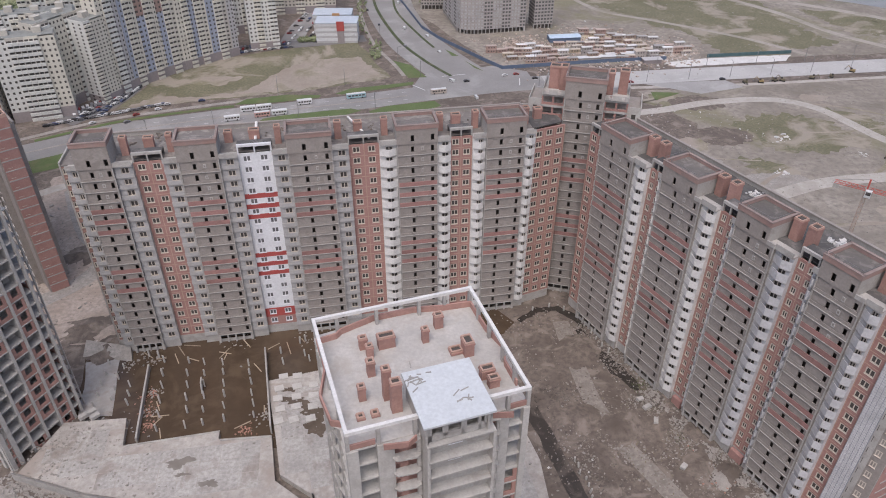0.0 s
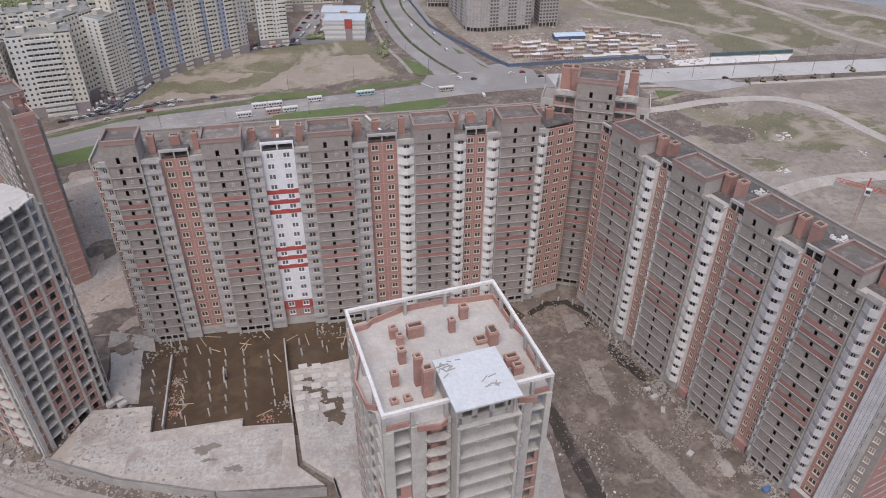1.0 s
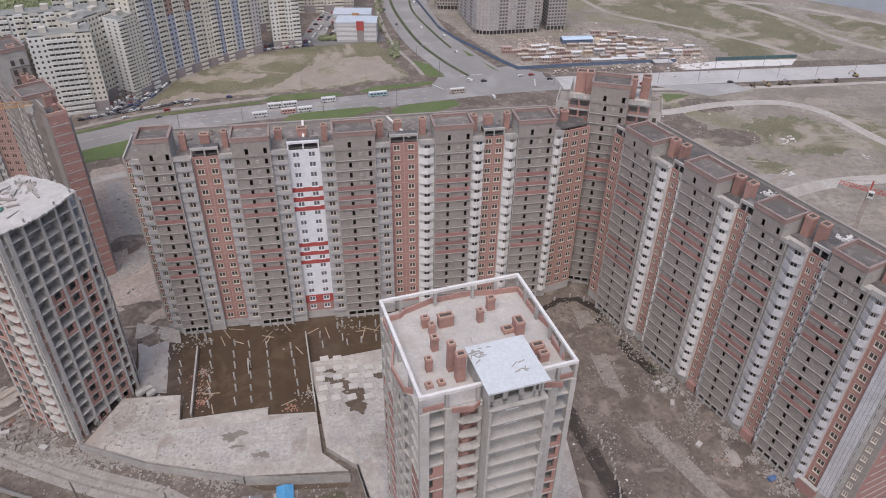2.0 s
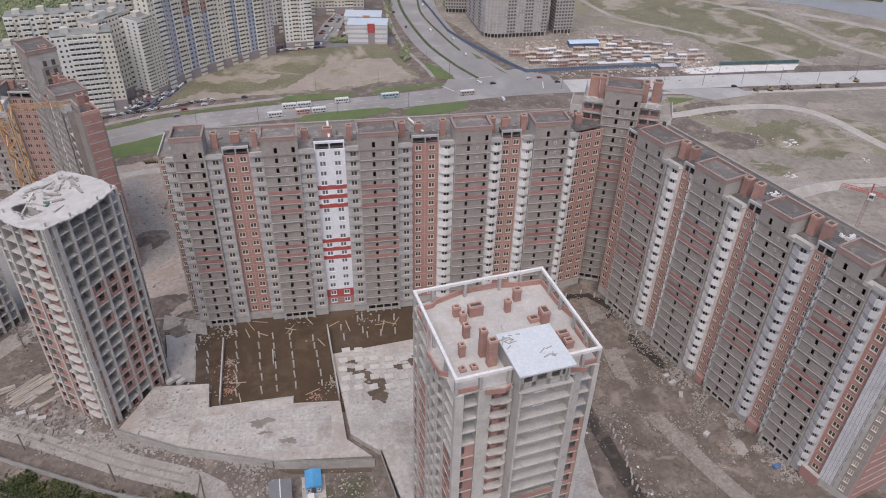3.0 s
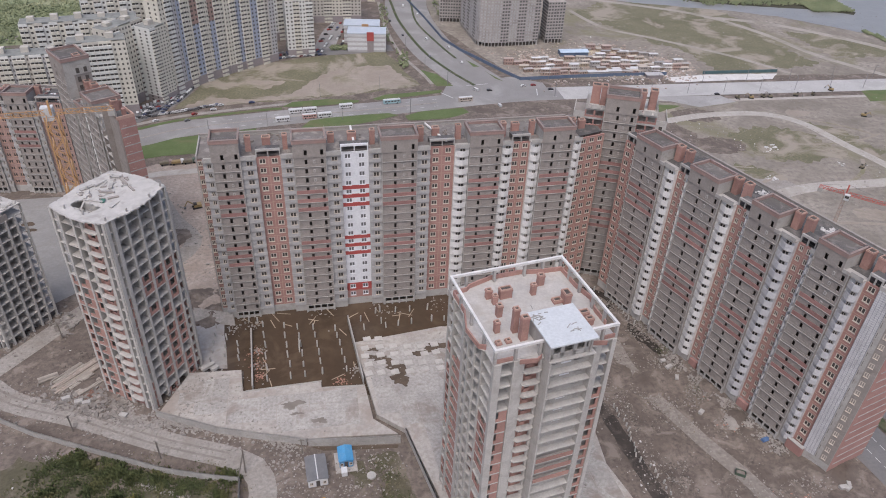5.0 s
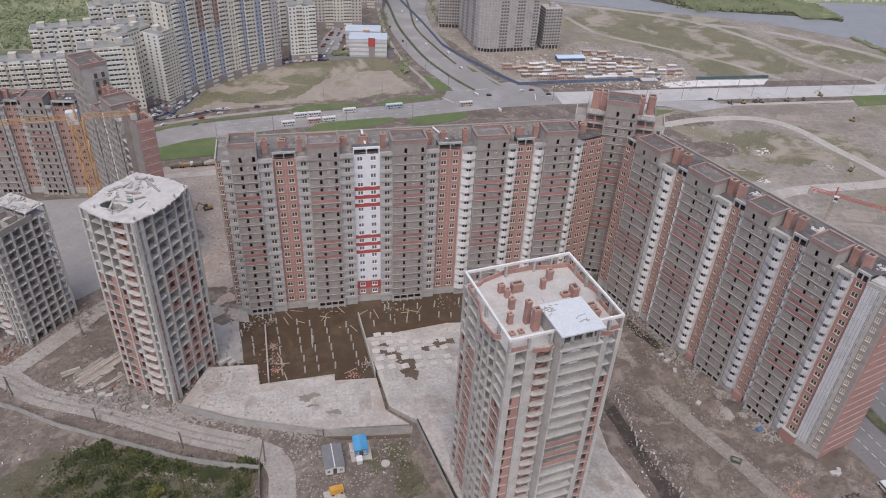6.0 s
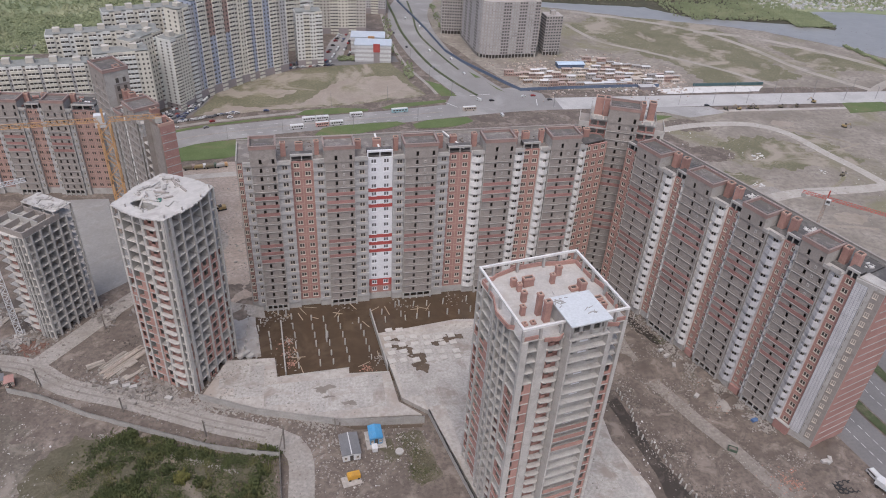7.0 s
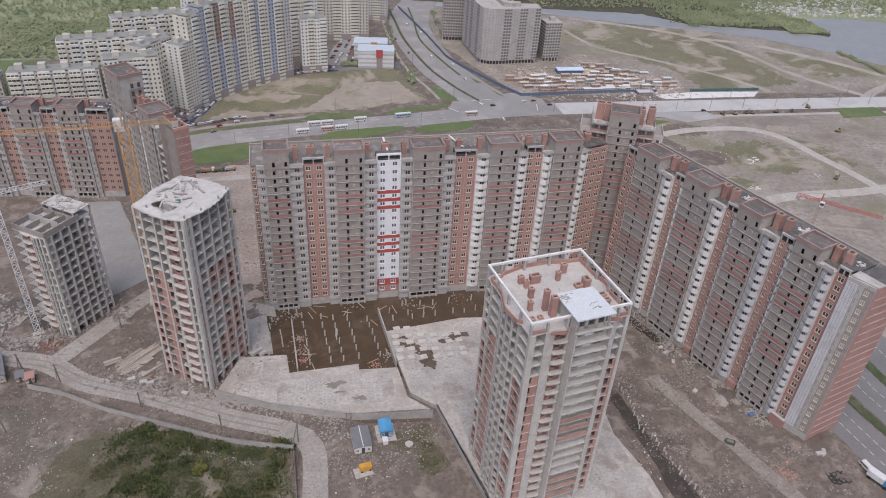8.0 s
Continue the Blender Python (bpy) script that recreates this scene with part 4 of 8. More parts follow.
roof_rim(LT, LX, LY, LH - 0.12, ROOFDUST, [(-7.6, -2.2), (-4.6, -2.6), (-4.4, 0.8), (-3.4, 2.2), (-4.6, 4.2), (-6.4, 4.4), (-7.4, 2.4)])
for face, s0, s1 in (("left", 0.83, 0.89), ("left", 0.955, 0.998), ("front", 0.002, 0.05), ("front", 0.1, 0.145), ("left", 0.545, 0.585)):
    x0, x1, y0, y1 = face_box(face, LX, LY, s0, s1, -0.5, 0.2)
    part("pier", Bag().box(x0, x1, y0, y1, 0, LH - 0.05), NEWCON, LT)
# slender outer frame on the far side
for yy in (-6.4, -2.2, 2.2, 6.4):
    part("outer_column", Bag().box(LX + 1.5, LX + 1.8, yy - 0.15, yy + 0.15, 0, LH - 3), PALE, LT)
for k in range(1, 19):
    part("outer_slab", Bag().box(LX + 0.1, LX + 1.9, -6.6, 6.6, k * lfh - 0.16, k * lfh), PALE, LT)
rd = random.Random(12)
for i in range(44):
    x, y = rd.uniform(-3.4, 8.4), rd.uniform(-3.5, 7.0)
    if y > -0.55 * x - 1.5:
        part("broken_slab", Bag().slope_box(x, y, LH + 0.3, rd.uniform(0.4, 1.8), rd.uniform(0.2, 0.6), rd.uniform(0.12, 0.4), (rd.uniform(-14, 14), rd.uniform(-14, 14), rd.uniform(0, 180))), (BLOCK, CONCRETE, BLOCK, ROOFDUST)[i % 4], LT)
for i, (x, y, l, w, turn) in enumerate(((3.2, 5.4, 3.6, 0.7, 8), (6.2, 1.2, 3.4, 0.7, 64), (0.2, 6.4, 3.0, 0.8, -16), (-2.2, 4.0, 3.2, 0.6, 32), (4.6, -2.6, 2.6, 0.5, 70), (7.0, 4.6, 2.6, 0.8, 106), (-2.6, -4.4, 3.0, 0.7, 12), (0.8, 1.0, 3.4, 0.6, 115), (3.2, 2.2, 2.6, 0.9, 40), (-3.2, 0.2, 3.4, 0.5, 96), (-0.4, -2.0, 2.4, 0.5, 150))):
    part("broken_slab", Bag().slope_box(x, y, LH + 0.42, l, w, 0.26, (rd.uniform(-9, 9), rd.uniform(-7, 7), turn)), (ROOFDUST, BLOCK, CONCRETE)[i % 3], LT)
for x, y, l, turn, tip in ((-6.2, 0.4, 4.2, 88, 24), (-5.2, 2.6, 3.0, 20, -20)):
    part("fallen_beam", Bag().slope_box(x, y, LH - 0.7, l, 0.4, 0.3, (0, tip, turn)), CONCRETE, LT, "broken beam fallen into the roof hole")
part("green_sheet", Bag().slope_box(-2.6, -1.2, LH + 0.5, 1.4, 0.9, 0.12, (8, -6, 30)), surface("green_tarp", (0.05, 0.13, 0.10), (0.08, 0.19, 0.15), 0.8, 3.0), LT, "crumpled green sheet")
for x, y in ((-8.4, -7.6), (-3.5, -8.8), (3.5, -8.8), (8.4, -7.6), (-8.6, -1.5), (-8.4, 4), (6, 5), (0, 6)):
    part("starter_post", Bag().box(x - 0.15, x + 0.15, y - 0.15, y + 0.15, LH + 0.25, LH + 1.1), PALE, LT)

# second, lower frame tower
ST = thing("unfinished_tower", pose(-95.6, 96.0, 0, 0, 0, 59), "unfinished grey concrete frame with rooms open to the sky", "building")
SH, SX, SY = 36.4, 8.6, 6.4
frame_tower(ST, SX, SY, SH, 13, {
    "front": [(0.0, 0.14, "open"), (0.14, 0.32, "open"), (0.32, 0.5, "open"), (0.5, 0.68, "open"), (0.68, 0.84, "open"), (0.84, 1.0, "open")],
    "left": [(0.0, 0.3, "open"), (0.3, 0.6, "balcony"), (0.6, 0.85, "bulge"), (0.85, 1.0, "open")],
    "right": [(0.0, 0.5, "open"), (0.5, 1.0, "open")]}, 10, col=NEWCON, slab_mat=NEWCON, brick_from=0)
for x0, x1, y0, y1 in ((-8.5, 4.0, -6.4, -6.1), (-8.5, -8.2, -6.1, 6), (-3, -2.75, -6.1, 5.4), (2, 2.25, -6.1, 5.4), (-8.2, 2, 1.0, 1.25), (-8.2, 2, -3.2, -2.95), (-8.2, 4, 5.8, 6.1)):
    part("room_wall", Bag().box(x0, x1, y0, y1, SH, SH + rd.choice((1.2, 1.8, 2.5))), (CONCRETE, PALE, BLOCK)[int(abs(x0)) % 3], ST)
part("top_slab", Bag().box(2.4, 8.6, -6.4, 6.4, SH + 2.6, SH + 2.85), ROOFDUST, ST)
for y in (-6.1, -2.2, 2.2, 6.1):
    for x in (2.6, 8.5):
        part("column", Bag().box(x - 0.2, x + 0.2, y - 0.2, y + 0.2, SH, SH + 2.6), CONCRETE, ST)
for i in range(60):
    part("broken_slab", Bag().slope_box(rd.uniform(2.6, 8.4) if i < 30 else rd.uniform(-8, 2), rd.uniform(-5.9, 5.9), SH + 3.0 if i < 30 else SH + 0.2, rd.uniform(0.5, 2.6), rd.uniform(0.4, 0.9), 0.2, (rd.uniform(-9, 9), rd.uniform(-9, 9), rd.uniform(0, 180))), CONCRETE, ST)

# ---- courtyard: pads, flooded pit, piles ----
PADZ = 1.5
PAD = surface("site_slab", (0.368, 0.336, 0.305), (0.49, 0.455, 0.418), 0.09, 1.0, rough=0.8, bump=0.25, stain=(0.30, 0.255, 0.218), stain_scale=0.11, stain_amount=0.8, grit=0.85)
PANEL = surface("slab_panel", (0.345, 0.325, 0.30), (0.485, 0.46, 0.432), 0.12, 1.3, rough=0.8, bump=0.5, stain=(0.25, 0.215, 0.185), stain_scale=0.15, stain_amount=0.85, per_object=0.05, grit=0.8)


def concrete_pad(pts, turn, size, label):
    """A deck of cast panels on a raised base."""
    pad = thing("concrete_pad", pose(*pts[0], 0), label, "concrete pad")
    ox, oy = pts[0]
    part("base", Bag().prism([(x - ox, y - oy) for x, y in pts], 0, PADZ - 0.02), PAD, pad)
    plate = Bag().box(-size / 2 + 0.05, size / 2 - 0.05, -size / 2 + 0.05, size / 2 - 0.05, -0.1, 0).mesh("panel", [PANEL])
    c, sn = math.cos(radians(turn)), math.sin(radians(turn))
    cx, cy = sum(p[0] for p in pts) / len(pts), sum(p[1] for p in pts) / len(pts)
    for i in range(-14, 15):
        for j in range(-14, 15):
            u, v = i * size, j * size
            x, y = cx + c * u - sn * v, cy + sn * u + c * v
            if all(inside(x + a * size * 0.72 * math.cos(radians(turn + 45 + 90 * k)), y + a * size * 0.72 * math.sin(radians(turn + 45 + 90 * k)), pts) for k in range(4) for a in (1.0,)):
                part("panel", plate, None, pad, "", pose(x - ox, y - oy, PADZ, 0, 0, turn))


concrete_pad([(-47.6, 57.0), (-42.5, 70.5), (-28.8, 70.6), (-27.5, 62.5), (-7.0, 64.4), (-6.9, 62.4), (4.7, 62.4), (6.6, 50.0), (12.6, 44.6), (-10, 45), (-32, 50.6)], 3, 4.2, "large pale concrete deck with damp stains")
concrete_pad([(2.0, 79.4), (27.7, 84.6), (44, 84.0), (58, 74), (63, 50), (62.6, 31), (67.4, 16), (69, 2), (66, -30), (27, -30), (23.8, 14.9), (15.0, 45.4), (7.5, 51.5), (5.6, 62)], 9, 5.0, "pale concrete deck round the tower, stained and puddled")
sheet("flooded_pit", ragged([(-41, 73), (-45, 93), (-37, 98.5), (60, 106), (66, 97), (56, 84), (6, 80), (8, 60), (-27, 60), (-28.5, 71)], 4, 0.6, 11), 0.04, MUDWATER, "flooded pit of brown muddy water", "water")
sheet("wet_slab", ragged([(-40.4, 73.5), (-44.6, 91.5), (-36.5, 92.5), (-33.0, 73.0)], 4, 0.4, 2), 0.07, surface("wet_pale_concrete", (0.31, 0.285, 0.26), (0.43, 0.41, 0.385), 0.2, 1.0, rough=0.35, stain=(0.25, 0.21, 0.18), stain_scale=0.2, stain_amount=0.6), "wet pale slab beside the pit", "slab")
sheet("puddle", ragged([(81.7, 92.6), (83.7, 92.8), (85.3, 87.6), (86.9, 83.6), (88.9, 79.8), (91.0, 75.6), (92.3, 71.4), (91.5, 68.8), (88.7, 71.8), (86.7, 75.6), (84.7, 81.2), (82.7, 87.2)], 1.5, 0.4, 31), 0.05, surface("black_water", (0.035, 0.03, 0.026), (0.06, 0.052, 0.045), 0.3, 1.5, rough=0.25, bump=0.1), "black muddy water by the building's foot", "puddle", "")
for pts_ in ([(67.0, 98.0), (73.3, 102.4), (79.4, 102.4), (84.4, 97.6), (85.4, 93.0), (84.0, 92.6), (82.0, 96.8), (78.4, 100.4), (73.3, 100.2), (67.6, 96.4)],):
    sheet("puddle", ragged(pts_, 1.2, 0.35, 33), 0.05, bpy.data.materials["black_water"], "black muddy water round the inner corner", "puddle", "")
sheet("trench", ragged([(62, 66), (66.6, 48), (67.6, 40), (70.3, 27), (71.6, 14), (74, 0), (77, -20), (84, -20), (81, 0), (78.8, 11), (73.9, 26), (71.0, 42), (69, 52), (66, 66)], 3, 0.5, 13), 0.05, surface("black_mud", (0.036, 0.03, 0.025), (0.066, 0.054, 0.044), 0.2, 1.2, rough=0.4, bump=0.4, stain=(0.14, 0.115, 0.095), stain_scale=0.3, stain_amount=0.6), "dark muddy trench along the deck", "water")
DRYING = surface("damp_concrete", (0.15, 0.13, 0.11), (0.25, 0.225, 0.195), 0.5, 2.0, rough=0.45, bump=0.1)
for i, (cx, cy, rx, ry) in enumerate(((-14.2, 56.6, 3.0, 1.6), (-13, 53.4, 1.6, 0.6), (-7.0, 50.6, 1.9, 1.2), (8.7, 72.4, 3.0, 1.5), (12.6, 69.4, 2.6, 2.2), (14.6, 64.8, 3.2, 3.6), (21.0, 73.6, 4.0, 1.1), (25.4, 76.0, 3.2, 2.2), (7.6, 76.0, 1.6, 1.0))):
    pts = []
    for k in range(48):
        a = k * math.tau / 48
        s = 0.85 + 0.22 * math.sin(2 * a + i) + 0.2 * math.sin(3 * a + 2.1 * i) + 0.13 * math.sin(7 * a + 3.3 * i) + 0.07 * math.sin(13 * a + i)
        pts.append((cx + rx * s * math.cos(a), cy + ry * s * math.sin(a)))
    sheet("puddle", pts, PADZ + 0.012 + 0.002 * i, PUDDLE if i > 2 else DRYING, "shallow dirty puddle on the deck" if i > 2 else "damp drying patch on the pale deck", "puddle", "")
cap = surface("pile_concrete", (0.408, 0.387, 0.357), (0.527, 0.501, 0.468), 0.6, 3.0)
pile_mesh = Bag().box(-0.17, 0.17, -0.17, 0.17, -0.3, 1.0).box(-0.13, 0.13, -0.13, 0.13, 1.0, 1.06).mesh("pile", [cap])
rd = random.Random(21)


def pile(x, y, h, lean=3):
    ob = part("concrete_post", pile_mesh, None, None, "", pose(x, y, 0, rd.uniform(-lean, lean), rd.uniform(-lean, lean), rd.uniform(0, 90)) @ Matrix.Diagonal((1, 1, h, 1)))
    tagged(ob, "pale square concrete post standing in mud", "concrete post", "posts in the pit")


for col_s in (0.0, 0.29, 0.47, 0.69, 1.0):
    for row in range(6):
        r = row / 5
        xa, ya, xb, yb = -21.5 - 3.2 * r, 67.1 + 22.7 * r, 0.0 - 3.4 * r, 69.6 + 17.3 * r
        pile(xa + (xb - xa) * col_s + rd.uniform(-0.15, 0.15), ya + (yb - ya) * col_s + rd.uniform(-0.25, 0.25), rd.uniform(2.0, 2.5), 2)
solid("standing_slab", Bag().slope_box(0, 0, 1.5, 0.3, 2.4, 3.4, (-8, 4, 0)), cap, "pale slab standing upright in muddy water", "slab", m=pose(-13.6, 79.5, -0.1, 0, 0, 8))
for x, y, h in ((-29.1, 92.6, 2.0), (-26.5, 91.8, 2.2), (-22.8, 96.4, 2.4), (4.2, 90.5, 2.2), (5.2, 86.4, 2.2), (10.4, 89.0, 2.3), (11.7, 87.0, 2.0), (15.4, 87.6, 2.2), (19.5, 88.1, 2.4), (25.7, 89.0, 2.4), (29.6, 89.0, 1.8), (33.6, 89.9, 2.4), (8.8, 93.9, 2.3), (10.2, 94.6, 2.2),
                (14.9, 94.1, 2.1), (19.4, 94.1, 2.2), (24.9, 94.5, 2.4), (33.0, 95.5, 2.4), (38.0, 96.0, 2.2), (43.5, 96.4, 2.2), (49.0, 97.0, 2.0), (-31.2, 82.1, 2.0), (-30.2, 76.0, 2.2), (-30.6, 79.0, 2.0), (-33.0, 95.0, 1.8)):
    pile(x, y, h, 4)
for i in range(9):
    pile(-38.2 + 0.75 * (i % 2) * 5 + rd.uniform(-0.3, 0.3), 76 + i * 1.8, rd.uniform(1.4, 2.2), 5)
for x, y in ((83.6, 97.0), (84.6, 93.6), (85.6, 90.6), (86.2, 88.0), (87.0, 85.2), (88.0, 82.8), (80.6, 100.4), (76.8, 102.4), (72.0, 101.4)):
    pile(x, y, rd.uniform(1.2, 1.8), 6)
for i in range(30):
    s = i / 29
    pile(72.3 + 9 * (1 - s) * (1 - s) + rd.uniform(-0.4, 0.6) if s < 0.6 else 71.5 + rd.uniform(-0.8, 0.8), 2 + 48 * s, rd.uniform(1.0, 1.9), 10)
WOOD = surface("raw_timber", (0.30, 0.235, 0.165), (0.44, 0.36, 0.27), 0.5, 4.0, stain=(0.2, 0.16, 0.12), stain_scale=0.6, per_object=0.2)
plank_mesh = Bag().box(-2.2, 2.2, -0.12, 0.12, 0, 0.1).mesh("plank", [WOOD])
for i in range(26):
    x, y = (rd.uniform(-26, -18) if i < 6 else rd.uniform(-4, 3), rd.uniform(66, 92)) if i < 9 else (rd.uniform(-32, 40), rd.uniform(90, 96))
    tagged(part("plank", plank_mesh, None, None, "", pose(x, y, 0.06, 0, rd.uniform(-4, 4), rd.uniform(0, 180)) @ Matrix.Diagonal((rd.uniform(0.4, 1.2), 1, 1, 1))), "loose timber plank lying in muddy water", "plank", "planks in the pit")
solid("retaining_wall", Bag().beam((-28.0, 88, 0.8), (-25.2, 64.2, 0.8), 0.4, 1.6), CONCRETE, "low concrete wall across the pit", "wall")
solid("retaining_wall", Bag().beam((0.4, 90.5, 1.3), (4.4, 64.0, 1.3), 0.35, 2.6), CONCRETE, "concrete wall at the edge of the pit", "wall")
for a, b_ in (((-26.7, 62.3), (-6.9, 64.5)), ((-6.5, 61.9), (4.6, 61.9))):
    solid("formwork_edge", Bag().beam((*a, PADZ + 0.1), (*b_, PADZ + 0.1), 0.3, 0.25), CONCRETE, "raised concrete kerb along the deck", "kerb")
for i in range(26):
    x, y = 5.5 + (i % 6) * 4.0 + rd.uniform(-0.5, 0.5), 66.5 + (i // 6) * 3.4 + rd.uniform(-0.5, 0.5)
    solid("slab_block", Bag().box(-1.1, 1.1, -0.9, 0.9, 0, 0.26), NEWCON, "flat pale concrete block on the deck", "slab", "slab blocks", m=pose(x, y, PADZ, 0, 0, 9 + rd.uniform(-6, 6)))


# ---- site roads, fences, cabins ----
ribbon("track", [(-150, 83), (-109, 76.5), (-97, 72.6), (-86, 64.6), (-68, 58.0), (-44, 47.6), (-27, 41.2), (-20.5, 35), (-19.4, 20), (-19, -25)], 6.4, 0.10, TRACK, "pale dusty site track of packed earth", "track")
ribbon("track", [(-97, 74), (-89.5, 85), (-80, 100), (-70, 113), (-56, 127), (-53, 139), (-62, 152), (-70, 168), (-76, 182)], 6.0, 0.12, TRACK, "pale dusty track past the towers", "track")
COURT_TRACK = [(78.6, 96), (78.6, 87), (78.8, 78), (79.6, 66), (82.2, 55), (86.5, 45.5), (91, 35.5), (95.7, 26.6), (101, 14), (108, 0)]
ribbon("track", COURT_TRACK, 4.4, 0.06, surface("court_track", (0.235, 0.207, 0.18), (0.315, 0.282, 0.25), 0.12, 0.9, rough=0.95, bump=0.7, stain=(0.19, 0.163, 0.14), stain_scale=0.12, stain_amount=0.8, grit=0.75), "worn dusty track across the court", "track")
sheet("yard_slab", ragged([(-128, 170), (-100, 171), (-78, 116), (-90, 104), (-112, 130)], 6, 0.6, 31), 0.07, surface("yard_concrete", (0.232, 0.224, 0.215), (0.310, 0.301, 0.291), 0.12, 1.0, rough=0.8, bump=0.4, stain=(0.22, 0.205, 0.19), stain_scale=0.12, stain_amount=0.6), "broad pale concrete yard", "slab")
sheet("weedy_plot", ragged([(-78, 48.0), (-72, 46.4), (-58, 41.0), (-44, 36.4), (-27, 32.6), (-24.6, 20), (-24, -30), (-105, -30), (-98, 5), (-88, 24), (-84, 40)], 1.5, 1.6, 7), 0.03, PLOT, "weedy rough plot behind a fence", "ground")
sheet("ash_ground", ragged([(-140, 62), (-106, 58), (-90, 50), (-84, 42), (-86, 28), (-96, -10), (-160, -10)], 2, 2.0, 9), 0.025, surface("dark_ash_soil", (0.11, 0.094, 0.074), (0.195, 0.167, 0.136), 0.12, 1.0, rough=0.95, bump=1.0, stain=(0.30, 0.262, 0.225), stain_scale=0.12, stain_amount=0.6, grit=0.72), "dark rough soil with pale scrapes", "ground")
RUT = surface("dark_rut", (0.185, 0.163, 0.142), (0.285, 0.257, 0.23), 0.3, 2.0, rough=0.95, bump=0.5)
for o_ in (-1.1, 0.9):
    ribbon("rut", [(x + 0.3 * o_, y + o_ + 0.5 * math.sin(x)) for x, y in ((-150, 83), (-109, 76.5), (-97, 72.6), (-86, 64.6), (-68, 58.0), (-56, 52.6), (-44, 47.6), (-29, 42.0))], 0.6, 0.113, RUT, "dark wheel rut in the track", "track")
sheet("weedy_plot", ragged([(-1, 37), (10, 41), (13, 38), (16, 24), (10, 22), (4, 28)], 2, 0.7, 8), 0.03, PLOT, "sparse weeds on rough ground", "ground")
FENCEC = surface("fence_concrete", (0.323, 0.306, 0.285), (0.425, 0.404, 0.378), 0.4, 2.5, stain=(0.27, 0.25, 0.225), stain_scale=0.5, stain_amount=0.5, per_object=0.08)


def panel_fence(name, pts, step, h, mat, label, thick=0.14, z=0.0):
    """A fence of single panels between posts along a line."""
    f = thing(name, pose(*pts[0], z), label, "fence")
    origin = Vector((*pts[0], z))
    for a, b in zip(pts[:-1], pts[1:]):
        a, b = Vector((*a, z)) - origin, Vector((*b, z)) - origin
        n = max(1, round((b - a).length / step))
        d = (b - a).normalized()
        turn = math.degrees(math.atan2(d.y, d.x))
        length = (b - a).length / n
        board = Bag().box(0.08, length - 0.08, -thick / 2, thick / 2, 0, h).box(0.08, length - 0.08, -thick / 2 - 0.03, thick / 2 + 0.03, h - 0.14, h).mesh("panel", [mat])
        post = Bag().box(-0.1, 0.1, -0.12, 0.12, 0, h + 0.12).mesh("post", [mat])
        for i in range(n):
            m = pose(*(a + d * length * i), 0, 0, turn)
            part("panel", board, None, f, "", m)
            part("post", post, None, f, "", m)
    return f


panel_fence("concrete_fence", [(-100.7, 63.5), (-90.7, 60.0), (-76.7, 52.4), (-62, 46.4), (-54.2, 43.2), (-43.3, 38.7), (-34, 36.2), (-25.3, 34.4)], 2.6, 2.0, FENCEC, "pale concrete panel fence along the track")
panel_fence("concrete_fence", [(-25.3, 34.4), (-24.0, 20), (-23.6, 0), (-23.4, -25)], 2.6, 2.0, FENCEC, "pale concrete panel fence round the weedy plot")
panel_fence("retaining_wall", [(-48.4, 56.6), (-32.4, 49.9), (-20, 46.6), (-10, 44.2)], 6.0, 2.3, FENCEC, "pale concrete retaining wall below the deck", 0.3)
panel_fence("retaining_wall", [(-9.6, 43.9), (2, 43.2), (13.2, 42.9)], 7.0, 2.6, FENCEC, "pale concrete retaining wall with a shadowed foot", 0.3)
panel_fence("retaining_wall", [(14.6, 45.8), (18.5, 31), (22.9, 14.9), (26.5, -5), (29, -28)], 5.0, 2.0, FENCEC, "low concrete wall beside the deck", 0.3)
panel_fence("site_fence", [(-112, 131), (-97, 113), (-89.6, 103.2)], 4.0, 2.2, CONCRETE, "weathered concrete fence behind the towers", 0.2)
sheet("wet_foot", [(-9, 43.4), (12.6, 42.4), (12.2, 41.3), (-6, 42.0)], 0.04, PUDDLE, "dark strip at the wall's foot", "puddle", "")
POLEWOOD = surface("pole_timber", (0.16, 0.14, 0.12), (0.25, 0.22, 0.19), 1.0, 5.0)


def utility_pole(x, y, h, strut=False, arms=1):
    p = thing("utility_pole", pose(x, y, 0, rd.uniform(-3, 3), rd.uniform(-3, 3), rd.uniform(0, 180)), "weathered timber utility pole beside the track", "pole", "utility poles")
    part("pole", Bag().beam((0, 0, -0.2), (0, 0, h), 0.26), POLEWOOD, p)
    for k in range(arms):
        part("crossarm", Bag().beam((-0.8, 0, h - 0.4 - 0.6 * k), (0.8, 0, h - 0.4 - 0.6 * k), 0.12), POLEWOOD, p)
    if strut:
        part("strut", Bag().beam((0, 2.0, -0.1), (0, 0, h - 1.0), 0.2), POLEWOOD, p)


for x, y, h, s in ((-68, 53.5, 6.0, False), (-44.8, 43.0, 6.5, False), (-24.2, 37.0, 8.0, True), (-101, 47, 6.5, False), (-92.8, 65.5, 7.0, True), (-104.6, 71, 7.0, True), (-81.4, 89.2, 6.0, False), (-11, 41.5, 5.5, False)):
    utility_pole(x, y, h, s)

